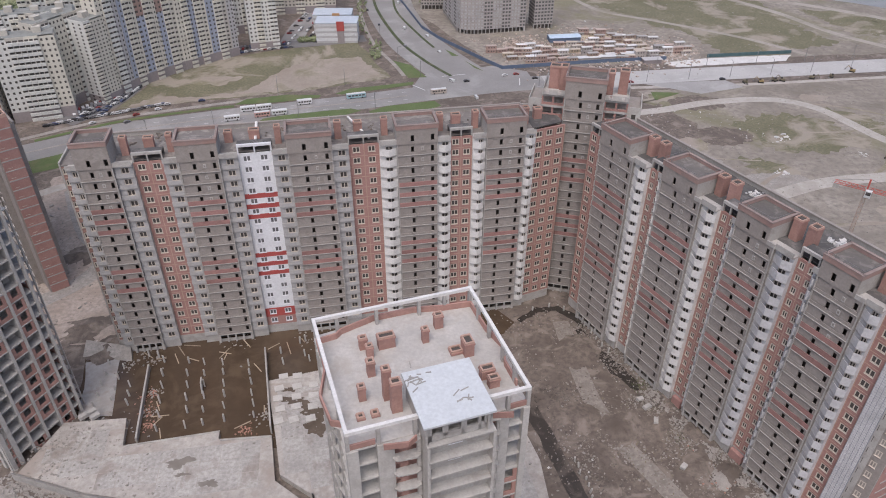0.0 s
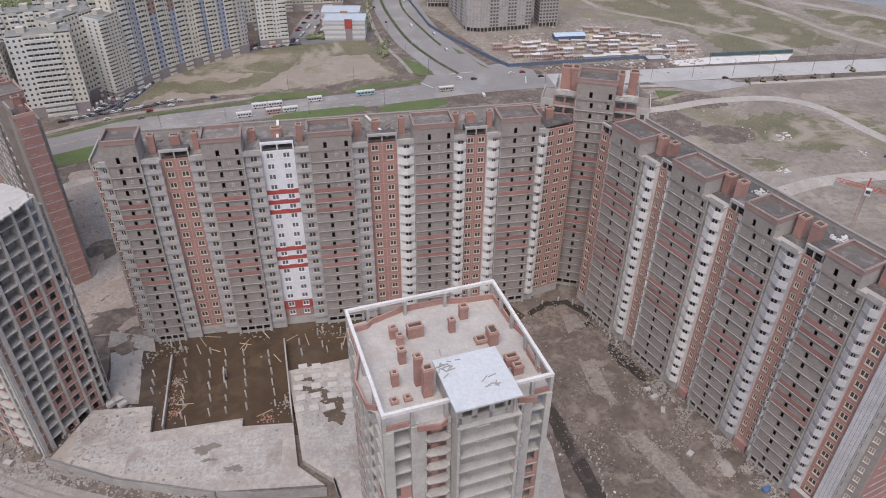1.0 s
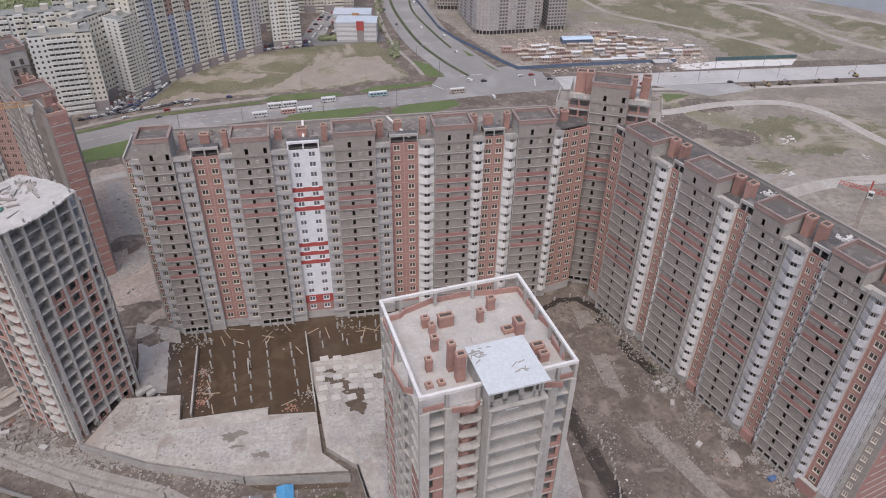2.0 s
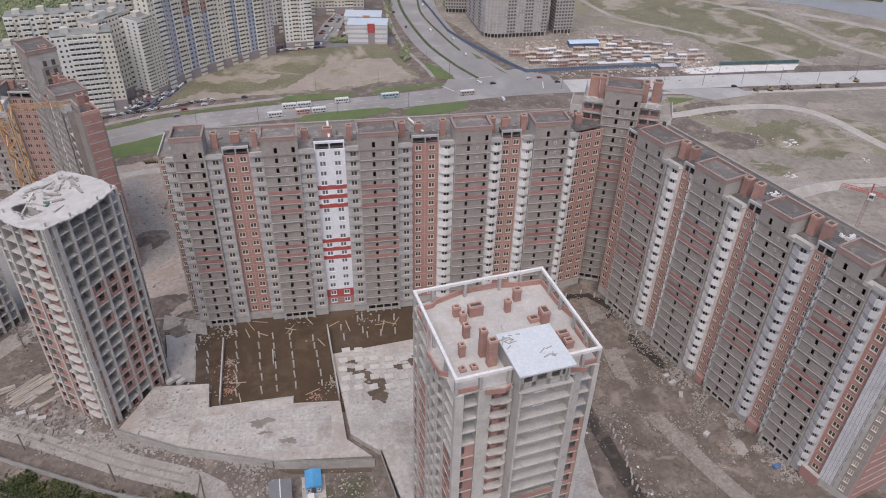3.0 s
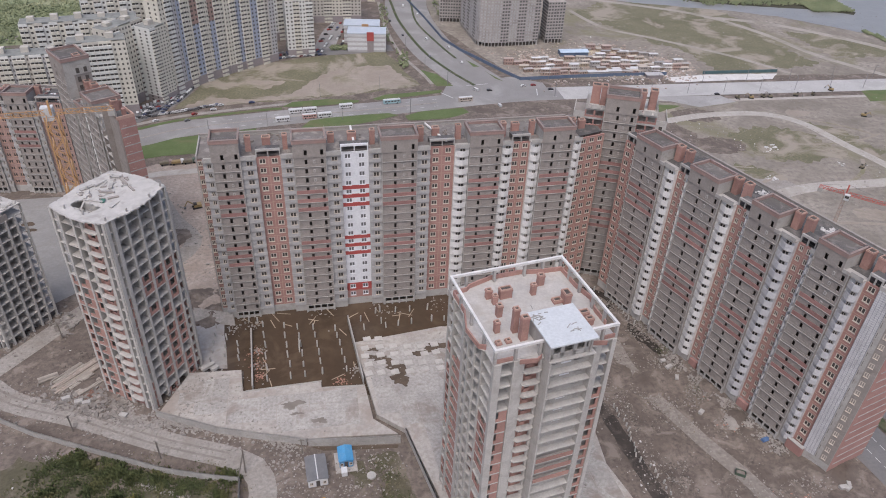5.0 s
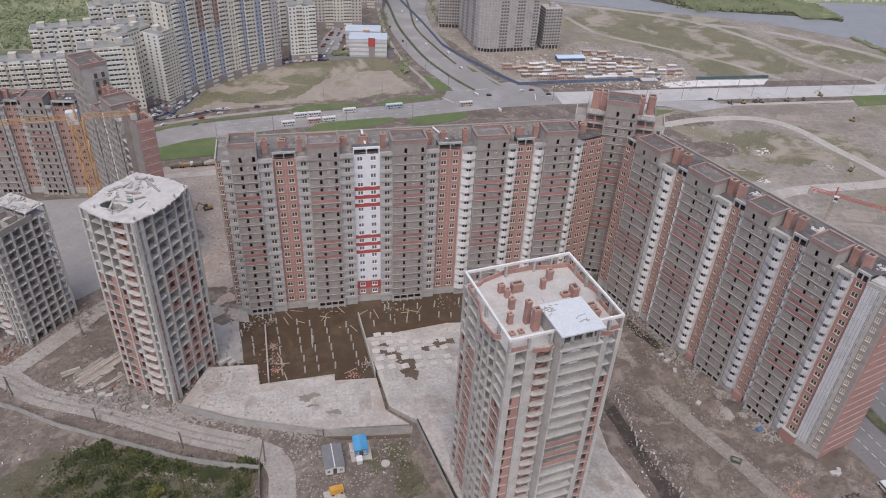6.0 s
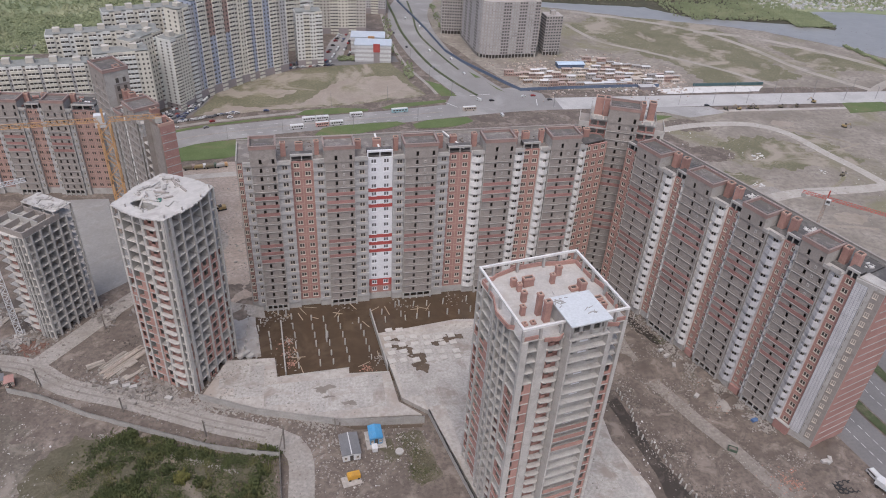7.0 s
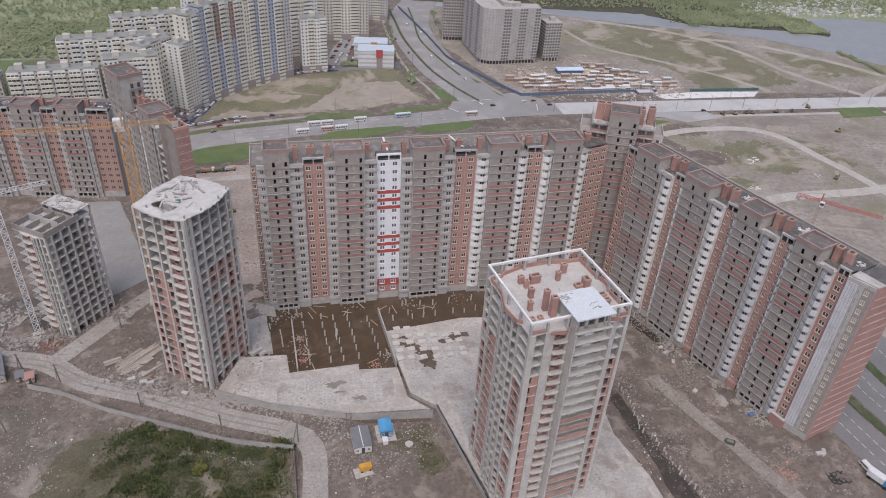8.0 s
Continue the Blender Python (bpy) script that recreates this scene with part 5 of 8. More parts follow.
BLUE = surface("blue_paint", (0.06, 0.24, 0.46), (0.10, 0.32, 0.56), 0.5, 3.0, rough=0.5, bump=0.1, stain=(0.20, 0.30, 0.40), stain_scale=0.6, stain_amount=0.5)
GREYMETAL = surface("ribbed_grey_metal", (0.15, 0.15, 0.155), (0.20, 0.20, 0.205), 0.6, 4.0, rough=0.5, bump=0.1)
YELLOW = surface("yellow_paint", (0.52, 0.27, 0.03), (0.62, 0.35, 0.05), 0.6, 4.0, rough=0.5, bump=0.1, stain=(0.35, 0.2, 0.06), stain_scale=0.7)
RUBBER = surface("black_rubber", (0.022, 0.022, 0.022), (0.04, 0.04, 0.04), 2.0, 8.0, rough=0.9)
WHITEMETAL = surface("white_metal", (0.58, 0.58, 0.58), (0.70, 0.70, 0.70), 0.6, 4.0, rough=0.5, bump=0.05, stain=(0.42, 0.40, 0.38), stain_scale=0.6)


def cabin(name, m, w, d, h, wall, roof, label, pitch=0.35, ribs=True):
    c = thing(name, m, label, "cabin")
    part("body", Bag().box(-w / 2, w / 2, -d / 2, d / 2, 0.25, h), wall, c)
    part("skid", Bag().box(-w / 2 + 0.2, -w / 2 + 0.5, -d / 2, d / 2, 0, 0.25).box(w / 2 - 0.5, w / 2 - 0.2, -d / 2, d / 2, 0, 0.25), STEEL, c)
    r = Bag()
    for s in (-1, 1):
        a, b = (-w / 2 - 0.2, h) if s < 0 else (0, h + pitch), (0, h + pitch) if s < 0 else (w / 2 + 0.2, h)
        r.poly([(a[0], -d / 2 - 0.2, a[1]), (b[0], -d / 2 - 0.2, b[1]), (b[0], d / 2 + 0.2, b[1]), (a[0], d / 2 + 0.2, a[1]), (a[0], -d / 2 - 0.2, a[1] + 0.1), (b[0], -d / 2 - 0.2, b[1] + 0.1), (b[0], d / 2 + 0.2, b[1] + 0.1), (a[0], d / 2 + 0.2, a[1] + 0.1)],
               [(3, 2, 1, 0), (4, 5, 6, 7), (0, 1, 5, 4), (1, 2, 6, 5), (2, 3, 7, 6), (3, 0, 4, 7)])
    rf = part("roof", r, roof, c)
    if ribs:
        part("ridge", Bag().box(-0.12, 0.12, -d / 2 - 0.2, d / 2 + 0.2, h + pitch + 0.08, h + pitch + 0.18), WHITEMETAL, rf)
        for k in range(int(w / 0.6)):
            x = -w / 2 + 0.3 + 0.6 * k
            z = h + pitch * (1 - abs(x) / (w / 2 + 0.2)) + 0.1
            part("rib", Bag().box(x - 0.03, x + 0.03, -d / 2 - 0.2, d / 2 + 0.2, z - 0.02, z + 0.05), roof, rf)
    part("door", Bag().box(-0.45, 0.45, -d / 2 - 0.05, -d / 2, 0.3, 2.2), DARK, c)
    for x in (-w / 3, w / 3):
        part("window", WINS, None, c, "", pose(x, -d / 2 - 0.08, 0.9) @ Matrix.Diagonal((0.7, 0.6, 0.7, 1)))
    return c


cabin("site_cabin", pose(-7.4, 35.0, 0, 0, 0, 8), 4.6, 7.0, 2.6, WHITEMETAL, GREYMETAL, "long site cabin with a dark ribbed metal roof")
cabin("site_cabin", pose(-0.6, 38.6, 0, 0, 0, 6), 3.2, 4.4, 2.5, BLUE, BLUE, "small bright blue site hut with a blue roof", 0.5, False)
solid("plinth", Bag().box(-2.6, 2.6, -3.2, 3.0, 0, 0.16), PAD, "thin concrete base under the blue hut", "slab", m=pose(-0.6, 38.2, 0.02, 0, 0, 6))
tk = thing("water_tank", pose(-0.9, 34.6, 0, 0, 0, 6), "small white tank beside the blue hut", "tank")
part("body", Bag().box(-0.7, 0.7, -0.9, 0.9, 0.3, 1.6), WHITEMETAL, tk)
part("leg", Bag().box(-0.6, 0.6, -0.8, 0.8, 0, 0.3), STEEL, tk)


def cylinder(bag, cx, cy, cz, r, h, axis="z", n=14, mi=0):
    pts = []
    for s in (0, 1):
        for i in range(n):
            a = i * math.tau / n
            u, v = r * math.cos(a), r * math.sin(a)
            pts.append({"z": (cx + u, cy + v, cz + s * h), "y": (cx + u, cy + s * h, cz + v), "x": (cx + s * h, cy + u, cz + v)}[axis])
    flip = axis == "y"
    faces = [tuple(range(n - 1, -1, -1)), tuple(range(n, 2 * n))] + [(i, (i + 1) % n, n + (i + 1) % n, n + i) for i in range(n)]
    return bag.poly(pts, [f[::-1] for f in faces] if flip else faces, mi)


gen = thing("generator", pose(-6.6, 26.2, 0, 0, 0, 14), "yellow generator set standing on a pale slab", "machine")
part("body", Bag().box(-1.6, 1.6, -0.8, 0.8, 0.45, 1.7), YELLOW, gen)
part("hood", Bag().box(-1.5, 0.4, -0.7, 0.7, 1.7, 1.95), YELLOW, gen)
for x in (-1.1, 1.1):
    for y in (-0.9, 0.75):
        part("wheel", cylinder(Bag(), x, y, 0.32, 0.32, 0.15, "y"), RUBBER, gen)
solid("base_slab", Bag().box(-2.6, 2.2, -1.7, 1.5, 0, 0.14), PAD, "thin concrete slab under the generator", "slab", m=pose(-7.0, 25.6, 0.03, 0, 0, 14))
solid("spool", cylinder(Bag(), 0, 0, 0, 1.1, 0.5), PALE, "round pale concrete ring on weeds", "concrete ring", m=pose(5.5, 33.4, 0))
for x, y in ((-104, 67.5), (-101.2, 66.8)):
    cabin("site_cabin", pose(x, y, 0, 0, 0, 22), 2.2, 3.0, 2.0, PINK, BRICK if x > -103 else GREYMETAL, "small brick-red hut beside the track", 0.2, False)
cabin("site_cabin", pose(-112.5, 71, 0, 0, 0, 24), 5.5, 12.0, 3.0, CONCRETE, GREYMETAL, "long shed with a grey metal roof", 0.4)


# ---- uneven ground ----
def gap(x, y, lines):
    """Distance to the nearest of the lines, less its half width."""
    best = 99.0
    for pts, half in lines:
        for (xa, ya), (xb, yb) in zip(pts[:-1], pts[1:]):
            dx, dy = xb - xa, yb - ya
            s = max(0.0, min(1.0, ((x - xa) * dx + (y - ya) * dy) / (dx * dx + dy * dy)))
            best = min(best, math.hypot(x - xa - s * dx, y - ya - s * dy) - half)
    return best


def rough_ground(x0, x1, y0, y1, step, amp, lines, mat, label):
    nx, ny = int((x1 - x0) / step), int((y1 - y0) / step)
    b = Bag()
    for j in range(ny + 1):
        for i in range(nx + 1):
            x, y = x0 + i * step, y0 + j * step
            n = noise.noise(Vector((x * 0.13, y * 0.13, 0))) + 0.6 * noise.noise(Vector((x * 0.37, y * 0.37, 5))) + 0.4 * noise.noise(Vector((x * 0.9, y * 0.9, 9)))
            k = min(1.0, max(0.0, gap(x, y, lines) / 1.5), 0.3 * min(i, j, nx - i, ny - j))
            b.v.append((x + 0.3 * step * noise.noise(Vector((x, y, 3))), y, -0.03 + k * max(-0.02, amp * (0.35 + n))))
    b.f = [(j * (nx + 1) + i, j * (nx + 1) + i + 1, (j + 1) * (nx + 1) + i + 1, (j + 1) * (nx + 1) + i) for j in range(ny) for i in range(nx)]
    b.m = [0] * len(b.f)
    ob = solid("rough_ground", b, mat, label, "ground", kind="structure")
    for p in ob.data.polygons:
        p.use_smooth = True


SANDY = surface("sandy_earth", (0.33, 0.268, 0.225), (0.455, 0.385, 0.33), 0.1, 0.9, rough=0.95, bump=0.8, stain=(0.27, 0.22, 0.182), stain_scale=0.12, stain_amount=0.6, grit=0.75)
DAMP = surface("damp_dirt", (0.085, 0.07, 0.058), (0.16, 0.133, 0.112), 0.2, 1.0, rough=0.8, bump=0.8, stain=(0.24, 0.205, 0.175), stain_scale=0.2, stain_amount=0.6, grit=0.72)
rough_ground(60, 126, -24, 96, 1.0, 0.55, [(COURT_TRACK, 2.6), ([(62, 66), (68, 45), (72, 27), (76, 8), (80, -20)], 5.5), ([(83, 92.2), (85.6, 84.7), (89.6, 75.2), (91.8, 69.2)], 3.4), ([(67, 97.5), (73.3, 101.2), (79, 101.4), (84, 96)], 1.8)], DIRT, "churned brown dirt of the court")
SITE_TRACK = [(-150, 83), (-109, 76.5), (-97, 72.6), (-86, 64.6), (-68, 58.0), (-44, 47.6), (-27, 41.2), (-20.5, 35), (-19.4, 20), (-19, -25)]
BACK_TRACK = [(-97, 74), (-89.5, 85), (-80, 100), (-70, 113), (-56, 127), (-53, 139), (-62, 152), (-70, 168), (-76, 182)]
rough_ground(-96, -47, 44, 112, 1.0, 0.4, [(SITE_TRACK, 4.0), (BACK_TRACK, 3.6), ([(-112, 131), (-90, 104)], 14)], DIRT, "churned dirt round the towers")
rough_ground(-140, -92, 70, 108, 1.2, 0.5, [(SITE_TRACK, 4.0), (BACK_TRACK, 3.6), ([(-102, 83), (-99, 81.5)], 3.5)], DAMP, "churned dirt and heaps by the frame tower")
rough_ground(-70, -36, 98, 172, 1.2, 0.6, [(BACK_TRACK, 3.6)], SANDY, "rough sandy dirt behind the blocks")
sheet("bare_earth", ragged([(-82, 150), (-74, 118), (-62, 100), (-36, 98), (-34, 150), (-22, 190), (-22, 204), (-60, 201.5), (-86, 192)], 3, 0.8, 91), 0.045, SANDY, "pale sandy earth behind the long block", "ground")
rough_ground(-84, -26, -20, 33, 1.0, 0.35, [([(-84, 22), (-84, 46)], 4)], PLOT, "uneven weedy ground")
rough_ground(-17, 13, 12, 40.4, 1.0, 0.18, [([(-7, 26), (-7, 39)], 5), ([(-0.6, 33), (-0.6, 42)], 4)], DIRT, "uneven dirt by the cabins")


# ---- loose rubble ----
def rubble(name, spots, n, size, mat, label, seed, flat=0.5, z=0.0):
    """Loose broken pieces round the given spots (x, y, spread)."""
    rnd = random.Random(seed)
    b = Bag()
    for i in range(n):
        x, y, s = spots[i % len(spots)]
        a = size * rnd.uniform(0.35, 1.0) ** 1.5
        b.slope_box(x + rnd.gauss(0, s), y + rnd.gauss(0, s), z + a * flat * 0.3, a * rnd.uniform(0.6, 1.5), a * rnd.uniform(0.4, 1.0), a * flat, (rnd.uniform(-25, 25), rnd.uniform(-25, 25), rnd.uniform(0, 180)))
    return solid(name, b, mat, label, "rubble", kind="stuff")


LIGHTRUB = surface("broken_concrete", (0.235, 0.212, 0.19), (0.36, 0.33, 0.30), 0.7, 3.0)
DIRTCLOD = surface("dirt_clods", (0.155, 0.131, 0.111), (0.25, 0.215, 0.185), 0.6, 2.5, rough=0.95)
TRASH = surface("pale_scraps", (0.527, 0.510, 0.493), (0.646, 0.629, 0.612), 0.8, 3.0)
BRICKRUB = surface("broken_brick", (0.30, 0.15, 0.11), (0.42, 0.24, 0.18), 0.8, 3.0)
court = [(92, 79, 3), (91, 63, 2.2), (95, 56, 3), (100, 52, 3), (97, 44, 4), (103, 37, 3), (75, 52, 5), (82, 66, 6), (84, 48, 6), (80, 30, 5), (86, 18, 6), (88, 90, 4), (75, 88, 8), (105, 20, 6), (118, 12, 7), (100, 0, 9)]
rubble("rubble", court + [(93, 84, 3), (97, 72, 2.5), (101, 60, 2.5), (104, 48, 3), (107, 36, 3), (110, 26, 3)], 5200, 0.45, LIGHTRUB, "scattered pale broken concrete on dirt", 1)
rubble("clods", court + [(-60, 60, 6), (-70, 72, 6), (-85, 72, 6), (-100, 84, 6), (-45, 110, 10), (-55, 140, 12), (0, 30, 8), (-10, 12, 8)], 9000, 0.42, DIRTCLOD, "dirt clods and stones strewn over the ground", 2, 0.6)
rubble("rubble", [(-24.8, 80, 1.0), (-24.0, 73, 1.1), (-28, 91, 1.6), (-8, 95.5, 2.5), (12, 96, 2.5), (30, 97, 2.5), (2.5, 70, 1.0), (-33, 90, 1.5)], 260, 0.55, LIGHTRUB, "broken pieces strewn in muddy water", 3)
rubble("brick_rubble", [(107.5, 15.0, 2.2), (104, 16, 2), (-25.4, 74, 1.0), (-26, 79, 1.1), (-23.8, 69, 0.8), (-1.5, 65.6, 0.8)], 330, 0.45, BRICKRUB, "loose broken bricks on the ground", 4)
rubble("litter", [(68, 24, 4), (73, 30, 5), (65, 10, 5), (90, 70, 14), (80, 40, 12), (0, 30, 8), (-90, 40, 10), (-55, 62, 4), (-95, 90, 8), (-40, 115, 10), (112, 10, 6), (-10, 10, 8)], 280, 0.6, TRASH, "pale litter and scraps of board", 5, 0.15)
rubble("rubble", [(-57, 57.5, 2.5), (-66, 61, 3), (-70, 64, 3), (-40, 52, 3), (-30, 48, 3), (-15, 41, 3), (-76, 68, 4), (-38, 70.5, 2), (-92, 92, 4), (-108, 82, 5), (-115, 95, 6)], 900, 0.75, LIGHTRUB, "rough broken concrete beside the towers", 6)
rubble("rubble", [(-43, 118, 8), (-50, 150, 10), (-40, 135, 9), (-62, 165, 8), (-45, 175, 10)], 260, 1.0, LIGHTRUB, "heaps of broken slabs behind the block", 7)


def mound(x, y, rx, ry, h, seed, mat=DIRT, label="low mound of loose dirt"):
    rnd = random.Random(seed)
    b = Bag()
    n, rings = 22, 6
    b.v = [(0, 0, h)]
    for r in range(1, rings + 1):
        s = r / rings
        for i in range(n):
            a = i * math.tau / n
            k = s * (1 + 0.12 * rnd.uniform(-1, 1))
            b.v.append((rx * k * math.cos(a), ry * k * math.sin(a), max(-0.05, h * (1 - s) ** 1.2 * (1 + 0.3 * rnd.uniform(-1, 1))) if r < rings else -0.05))
    b.f = [(0, 1 + i, 1 + (i + 1) % n) for i in range(n)]
    for r in range(rings - 1):
        for i in range(n):
            p, q = 1 + r * n, 1 + (r + 1) * n
            b.f.append((p + i, q + i, q + (i + 1) % n, p + (i + 1) % n))
    b.m = [0] * len(b.f)
    ob = solid("dirt_mound", b, mat, label, "mound", m=pose(x, y, 0, 0, 0, rnd.uniform(0, 90)))
    for p in ob.data.polygons:
        p.use_smooth = True


for i, (x, y, rx, ry, h) in enumerate(((81, 36, 5, 6, 1.0), (86, 27, 6, 4, 0.7), (83, 58, 6, 5, 0.8), (76, 62, 5, 5, 1.2), (80, 84, 8, 6, 1.4), (103, 44, 4, 3, 1.6), (100, 55, 3, 4, 1.5), (117, 16, 8, 4, 1.3), (-40, 97, 7, 5, 1.8), (-48, 105, 9, 6, 1.6), (-36, 108, 7, 5, 1.4), (-70, 70, 7, 4, 0.9), (-110, 90, 8, 6, 1.5), (122, 24, 7, 4, 1.2), (-60, 140, 8, 6, 1.2), (5, 20, 6, 5, 0.6))):
    mound(x, y, rx, ry, h, i)
solid("ramp", Bag().poly([(-46, 94, 0), (-33, 91, 0), (-34, 95, 1.8), (-46, 98.5, 1.8), (-46, 99.5, 0), (-34, 96, 0)], [(0, 1, 2, 3), (3, 2, 5, 4), (0, 3, 4), (1, 5, 2)]), TRACK, "smooth pale earth ramp by the pit", "ramp")
# stacked materials
GREYWOOD = surface("weathered_timber", (0.27, 0.24, 0.205), (0.42, 0.375, 0.32), 0.5, 4.0, stain=(0.2, 0.17, 0.14), stain_scale=0.5, per_object=0.22)
beam_mesh = {l: Bag().box(-l / 2, l / 2, -0.2, 0.2, 0, 0.3).mesh("timber_beam", [GREYWOOD]) for l in (5.0, 7.0, 9.0)}
for i, (x, y, n, l, turn) in enumerate(((-74.5, 73.5, 9, 9.0, 52), (-70.5, 70.5, 10, 7.0, 50), (-67.5, 68.0, 7, 7.0, 47), (-79.5, 72.0, 6, 5.0, 30), (-92, 97, 8, 7.0, 40), (-108, 100, 8, 7.0, 20), (-112, 94, 6, 5.0, 70))):
    for k in range(n):
        o_ = (k % 5) * 0.5
        tagged(part("timber_beam", beam_mesh[l], None, None, "", pose(x - o_ * math.sin(radians(turn)), y + o_ * math.cos(radians(turn)), 0.1 + 0.31 * (k // 5), 0, 0, turn + rd.uniform(-4, 4))), "long weathered timber beam in a stack on dirt", "beam", "stacked beams")
board_mesh = Bag().box(-6.5, 6.5, -0.3, 0.3, 0, 0.12).mesh("board", [surface("sawn_boards", (0.27, 0.225, 0.185), (0.40, 0.345, 0.292), 0.4, 3.0, stain=(0.2, 0.155, 0.12), stain_scale=0.4, per_object=0.2)])
for st, (x, y, turn) in enumerate(((-72.6, 73.6, 51), (-71.0, 72.0, 50))):
    stack = thing("board_stack", pose(x, y, 0.15, 0, 0, turn), "long sawn boards stacked on bare dirt", "timber stack", "board stacks")
    for k in range(12):
        part("board", board_mesh, None, stack, "", pose(rd.uniform(-1.0, 1.0), (k % 3) * 0.68, 0.13 * (k // 3), 0, 0, rd.uniform(-1.5, 1.5)))
sheet("rusty_patch", ragged([(-104.8, 84.5), (-102.4, 79.8), (-97.5, 78.6), (-97.2, 84.6), (-101.5, 86.2)], 1.2, 0.5, 5), 0.06, surface("rusty_scrap", (0.13, 0.075, 0.055), (0.21, 0.13, 0.10), 0.5, 2.0, rough=0.9, bump=0.9, grit=0.72), "rust-brown scrap and soil beside the track", "ground")
rubble("rusty_scrap", [(-100.5, 82.5, 1.8), (-68, 66.5, 1.2)], 260, 0.8, surface("rusty_steel", (0.12, 0.06, 0.045), (0.24, 0.135, 0.10), 0.8, 3.0, rough=0.8), "rusty scrap steel in a heap", 66, 0.35)
rubble("site_clutter", [(-62, 61, 3), (-58, 59, 2), (-66, 63, 2.5), (-74, 66, 3), (-112, 84, 5), (-104, 92, 5), (-120, 92, 6), (-98, 88, 3), (-82, 96, 3)], 700, 1.5, surface("dark_clutter", (0.10, 0.085, 0.072), (0.34, 0.31, 0.28), 0.5, 2.2), "dark mixed building clutter round the towers", 61, 0.35)
rubble("site_clutter", [(-122, 100, 6), (-114, 92, 5), (-126, 88, 5), (-108, 86, 3)], 500, 1.8, surface("weathered_scrap", (0.11, 0.10, 0.09), (0.40, 0.37, 0.34), 0.35, 1.6), "weathered boards and scrap in a yard", 67, 0.3)
rubble("rubble", [(-50, 55, 4), (-60, 52, 8), (-85, 60, 6), (-98, 46, 8), (-112, 40, 10), (-92, 30, 6), (-15, 30, 5)], 1500, 0.4, LIGHTRUB, "small pale stones over dark ground", 62)
for i, (x, y, rx, ry) in enumerate(((-103, 122, 3.0, 0.8), (-100, 119, 2.0, 0.6), (-112, 152, 2.6, 1.4), (-110, 148, 2.4, 1.2))):
    sheet("puddle", ragged([(x + rx * math.cos(a * 0.7854), y + ry * math.sin(a * 0.7854)) for a in range(8)], 0.7, 0.25, i), 0.085, PUDDLE, "dark damp patch on the yard", "puddle", "")
for i, (x, y, turn) in enumerate(((-69.5, 63.2, 15), (-67.4, 62.6, 15), (-73, 64.6, 25), (-57, 57.6, -20), (-38.6, 71.6, 40), (-37.2, 72.8, 40), (-36.0, 71.4, 44), (-91.5, 95.2, 50), (-90.0, 96.6, 50), (-88.6, 98.0, 50))):
    p = thing("slab_stack", pose(x, y, PADZ if x > -40 else 0, 0, 0, turn), "stack of pale concrete slabs on the ground", "slab stack", "slab stacks")
    for k in range(3):
        part("slab", Bag().box(-1.0 + 0.06 * k, 1.0 + 0.06 * k, -0.6, 0.6, 0.05 + 0.3 * k, 0.28 + 0.3 * k), PALE, p)
GREENM = surface("green_metal", (0.055, 0.085, 0.06), (0.09, 0.125, 0.09), 0.8, 4.0, rough=0.6)
sk = thing("skip", pose(95.2, 26.0, 0, 0, 0, -30) @ Matrix.Diagonal((0.72, 0.72, 0.72, 1)), "dark green metal waste skip on dirt", "skip")
part("floor_plate", Bag().box(-1.6, 1.6, -0.9, 0.9, 0.15, 0.22), GREENM, sk)
for x0, x1, y0, y1 in ((-1.7, 1.7, -1.0, -0.9), (-1.7, 1.7, 0.9, 1.0), (-1.7, -1.6, -0.9, 0.9), (1.6, 1.7, -0.9, 0.9)):
    part("side_plate", Bag().box(x0, x1, y0, y1, 0.1, 1.35), GREENM, sk)
part("waste", Bag().slope_box(0, 0, 0.8, 2.8, 1.6, 0.5, (6, 4, 10)), DIRTCLOD, sk)


def tyre_mesh():
    b = Bag()
    n, mI = 16, 6
    for i in range(n):
        for j in range(mI):
            a, c = i * math.tau / n, j * math.tau / mI
            r = 0.62 + 0.22 * math.cos(c)
            b.v.append((r * math.cos(a), r * math.sin(a), 0.2 + 0.2 * math.sin(c)))
    for i in range(n):
        for j in range(mI):
            p, q = i * mI, ((i + 1) % n) * mI
            b.f.append((p + j, q + j, q + (j + 1) % mI, p + (j + 1) % mI))
    b.m = [0] * len(b.f)
    return b.mesh("tyre", [RUBBER])


TY = tyre_mesh()
for i in range(14):
    tagged(part("tyre", TY, None, None, "", pose(117.4 + (i % 5) * 1.35 + rd.uniform(-0.2, 0.2), 10.4 + (i // 5) * 1.25 + rd.uniform(-0.2, 0.2), 0.02, rd.uniform(-6, 6), rd.uniform(-6, 6), 0)), "old black tyre in a heap on sand", "tyre", "heap of tyres")
solid("tarpaulin", Bag().slope_box(0, 0, 0.5, 1.8, 1.1, 0.7, (14, 8, 20)).slope_box(0.9, 0.4, 0.3, 1.2, 0.8, 0.5, (-8, 12, 50)), surface("faded_tarp_blue", (0.06, 0.11, 0.24), (0.11, 0.18, 0.33), 0.8, 3.0), "crumpled blue tarpaulin against the wall", "tarpaulin", m=pose(106.4, 35.4, 0))
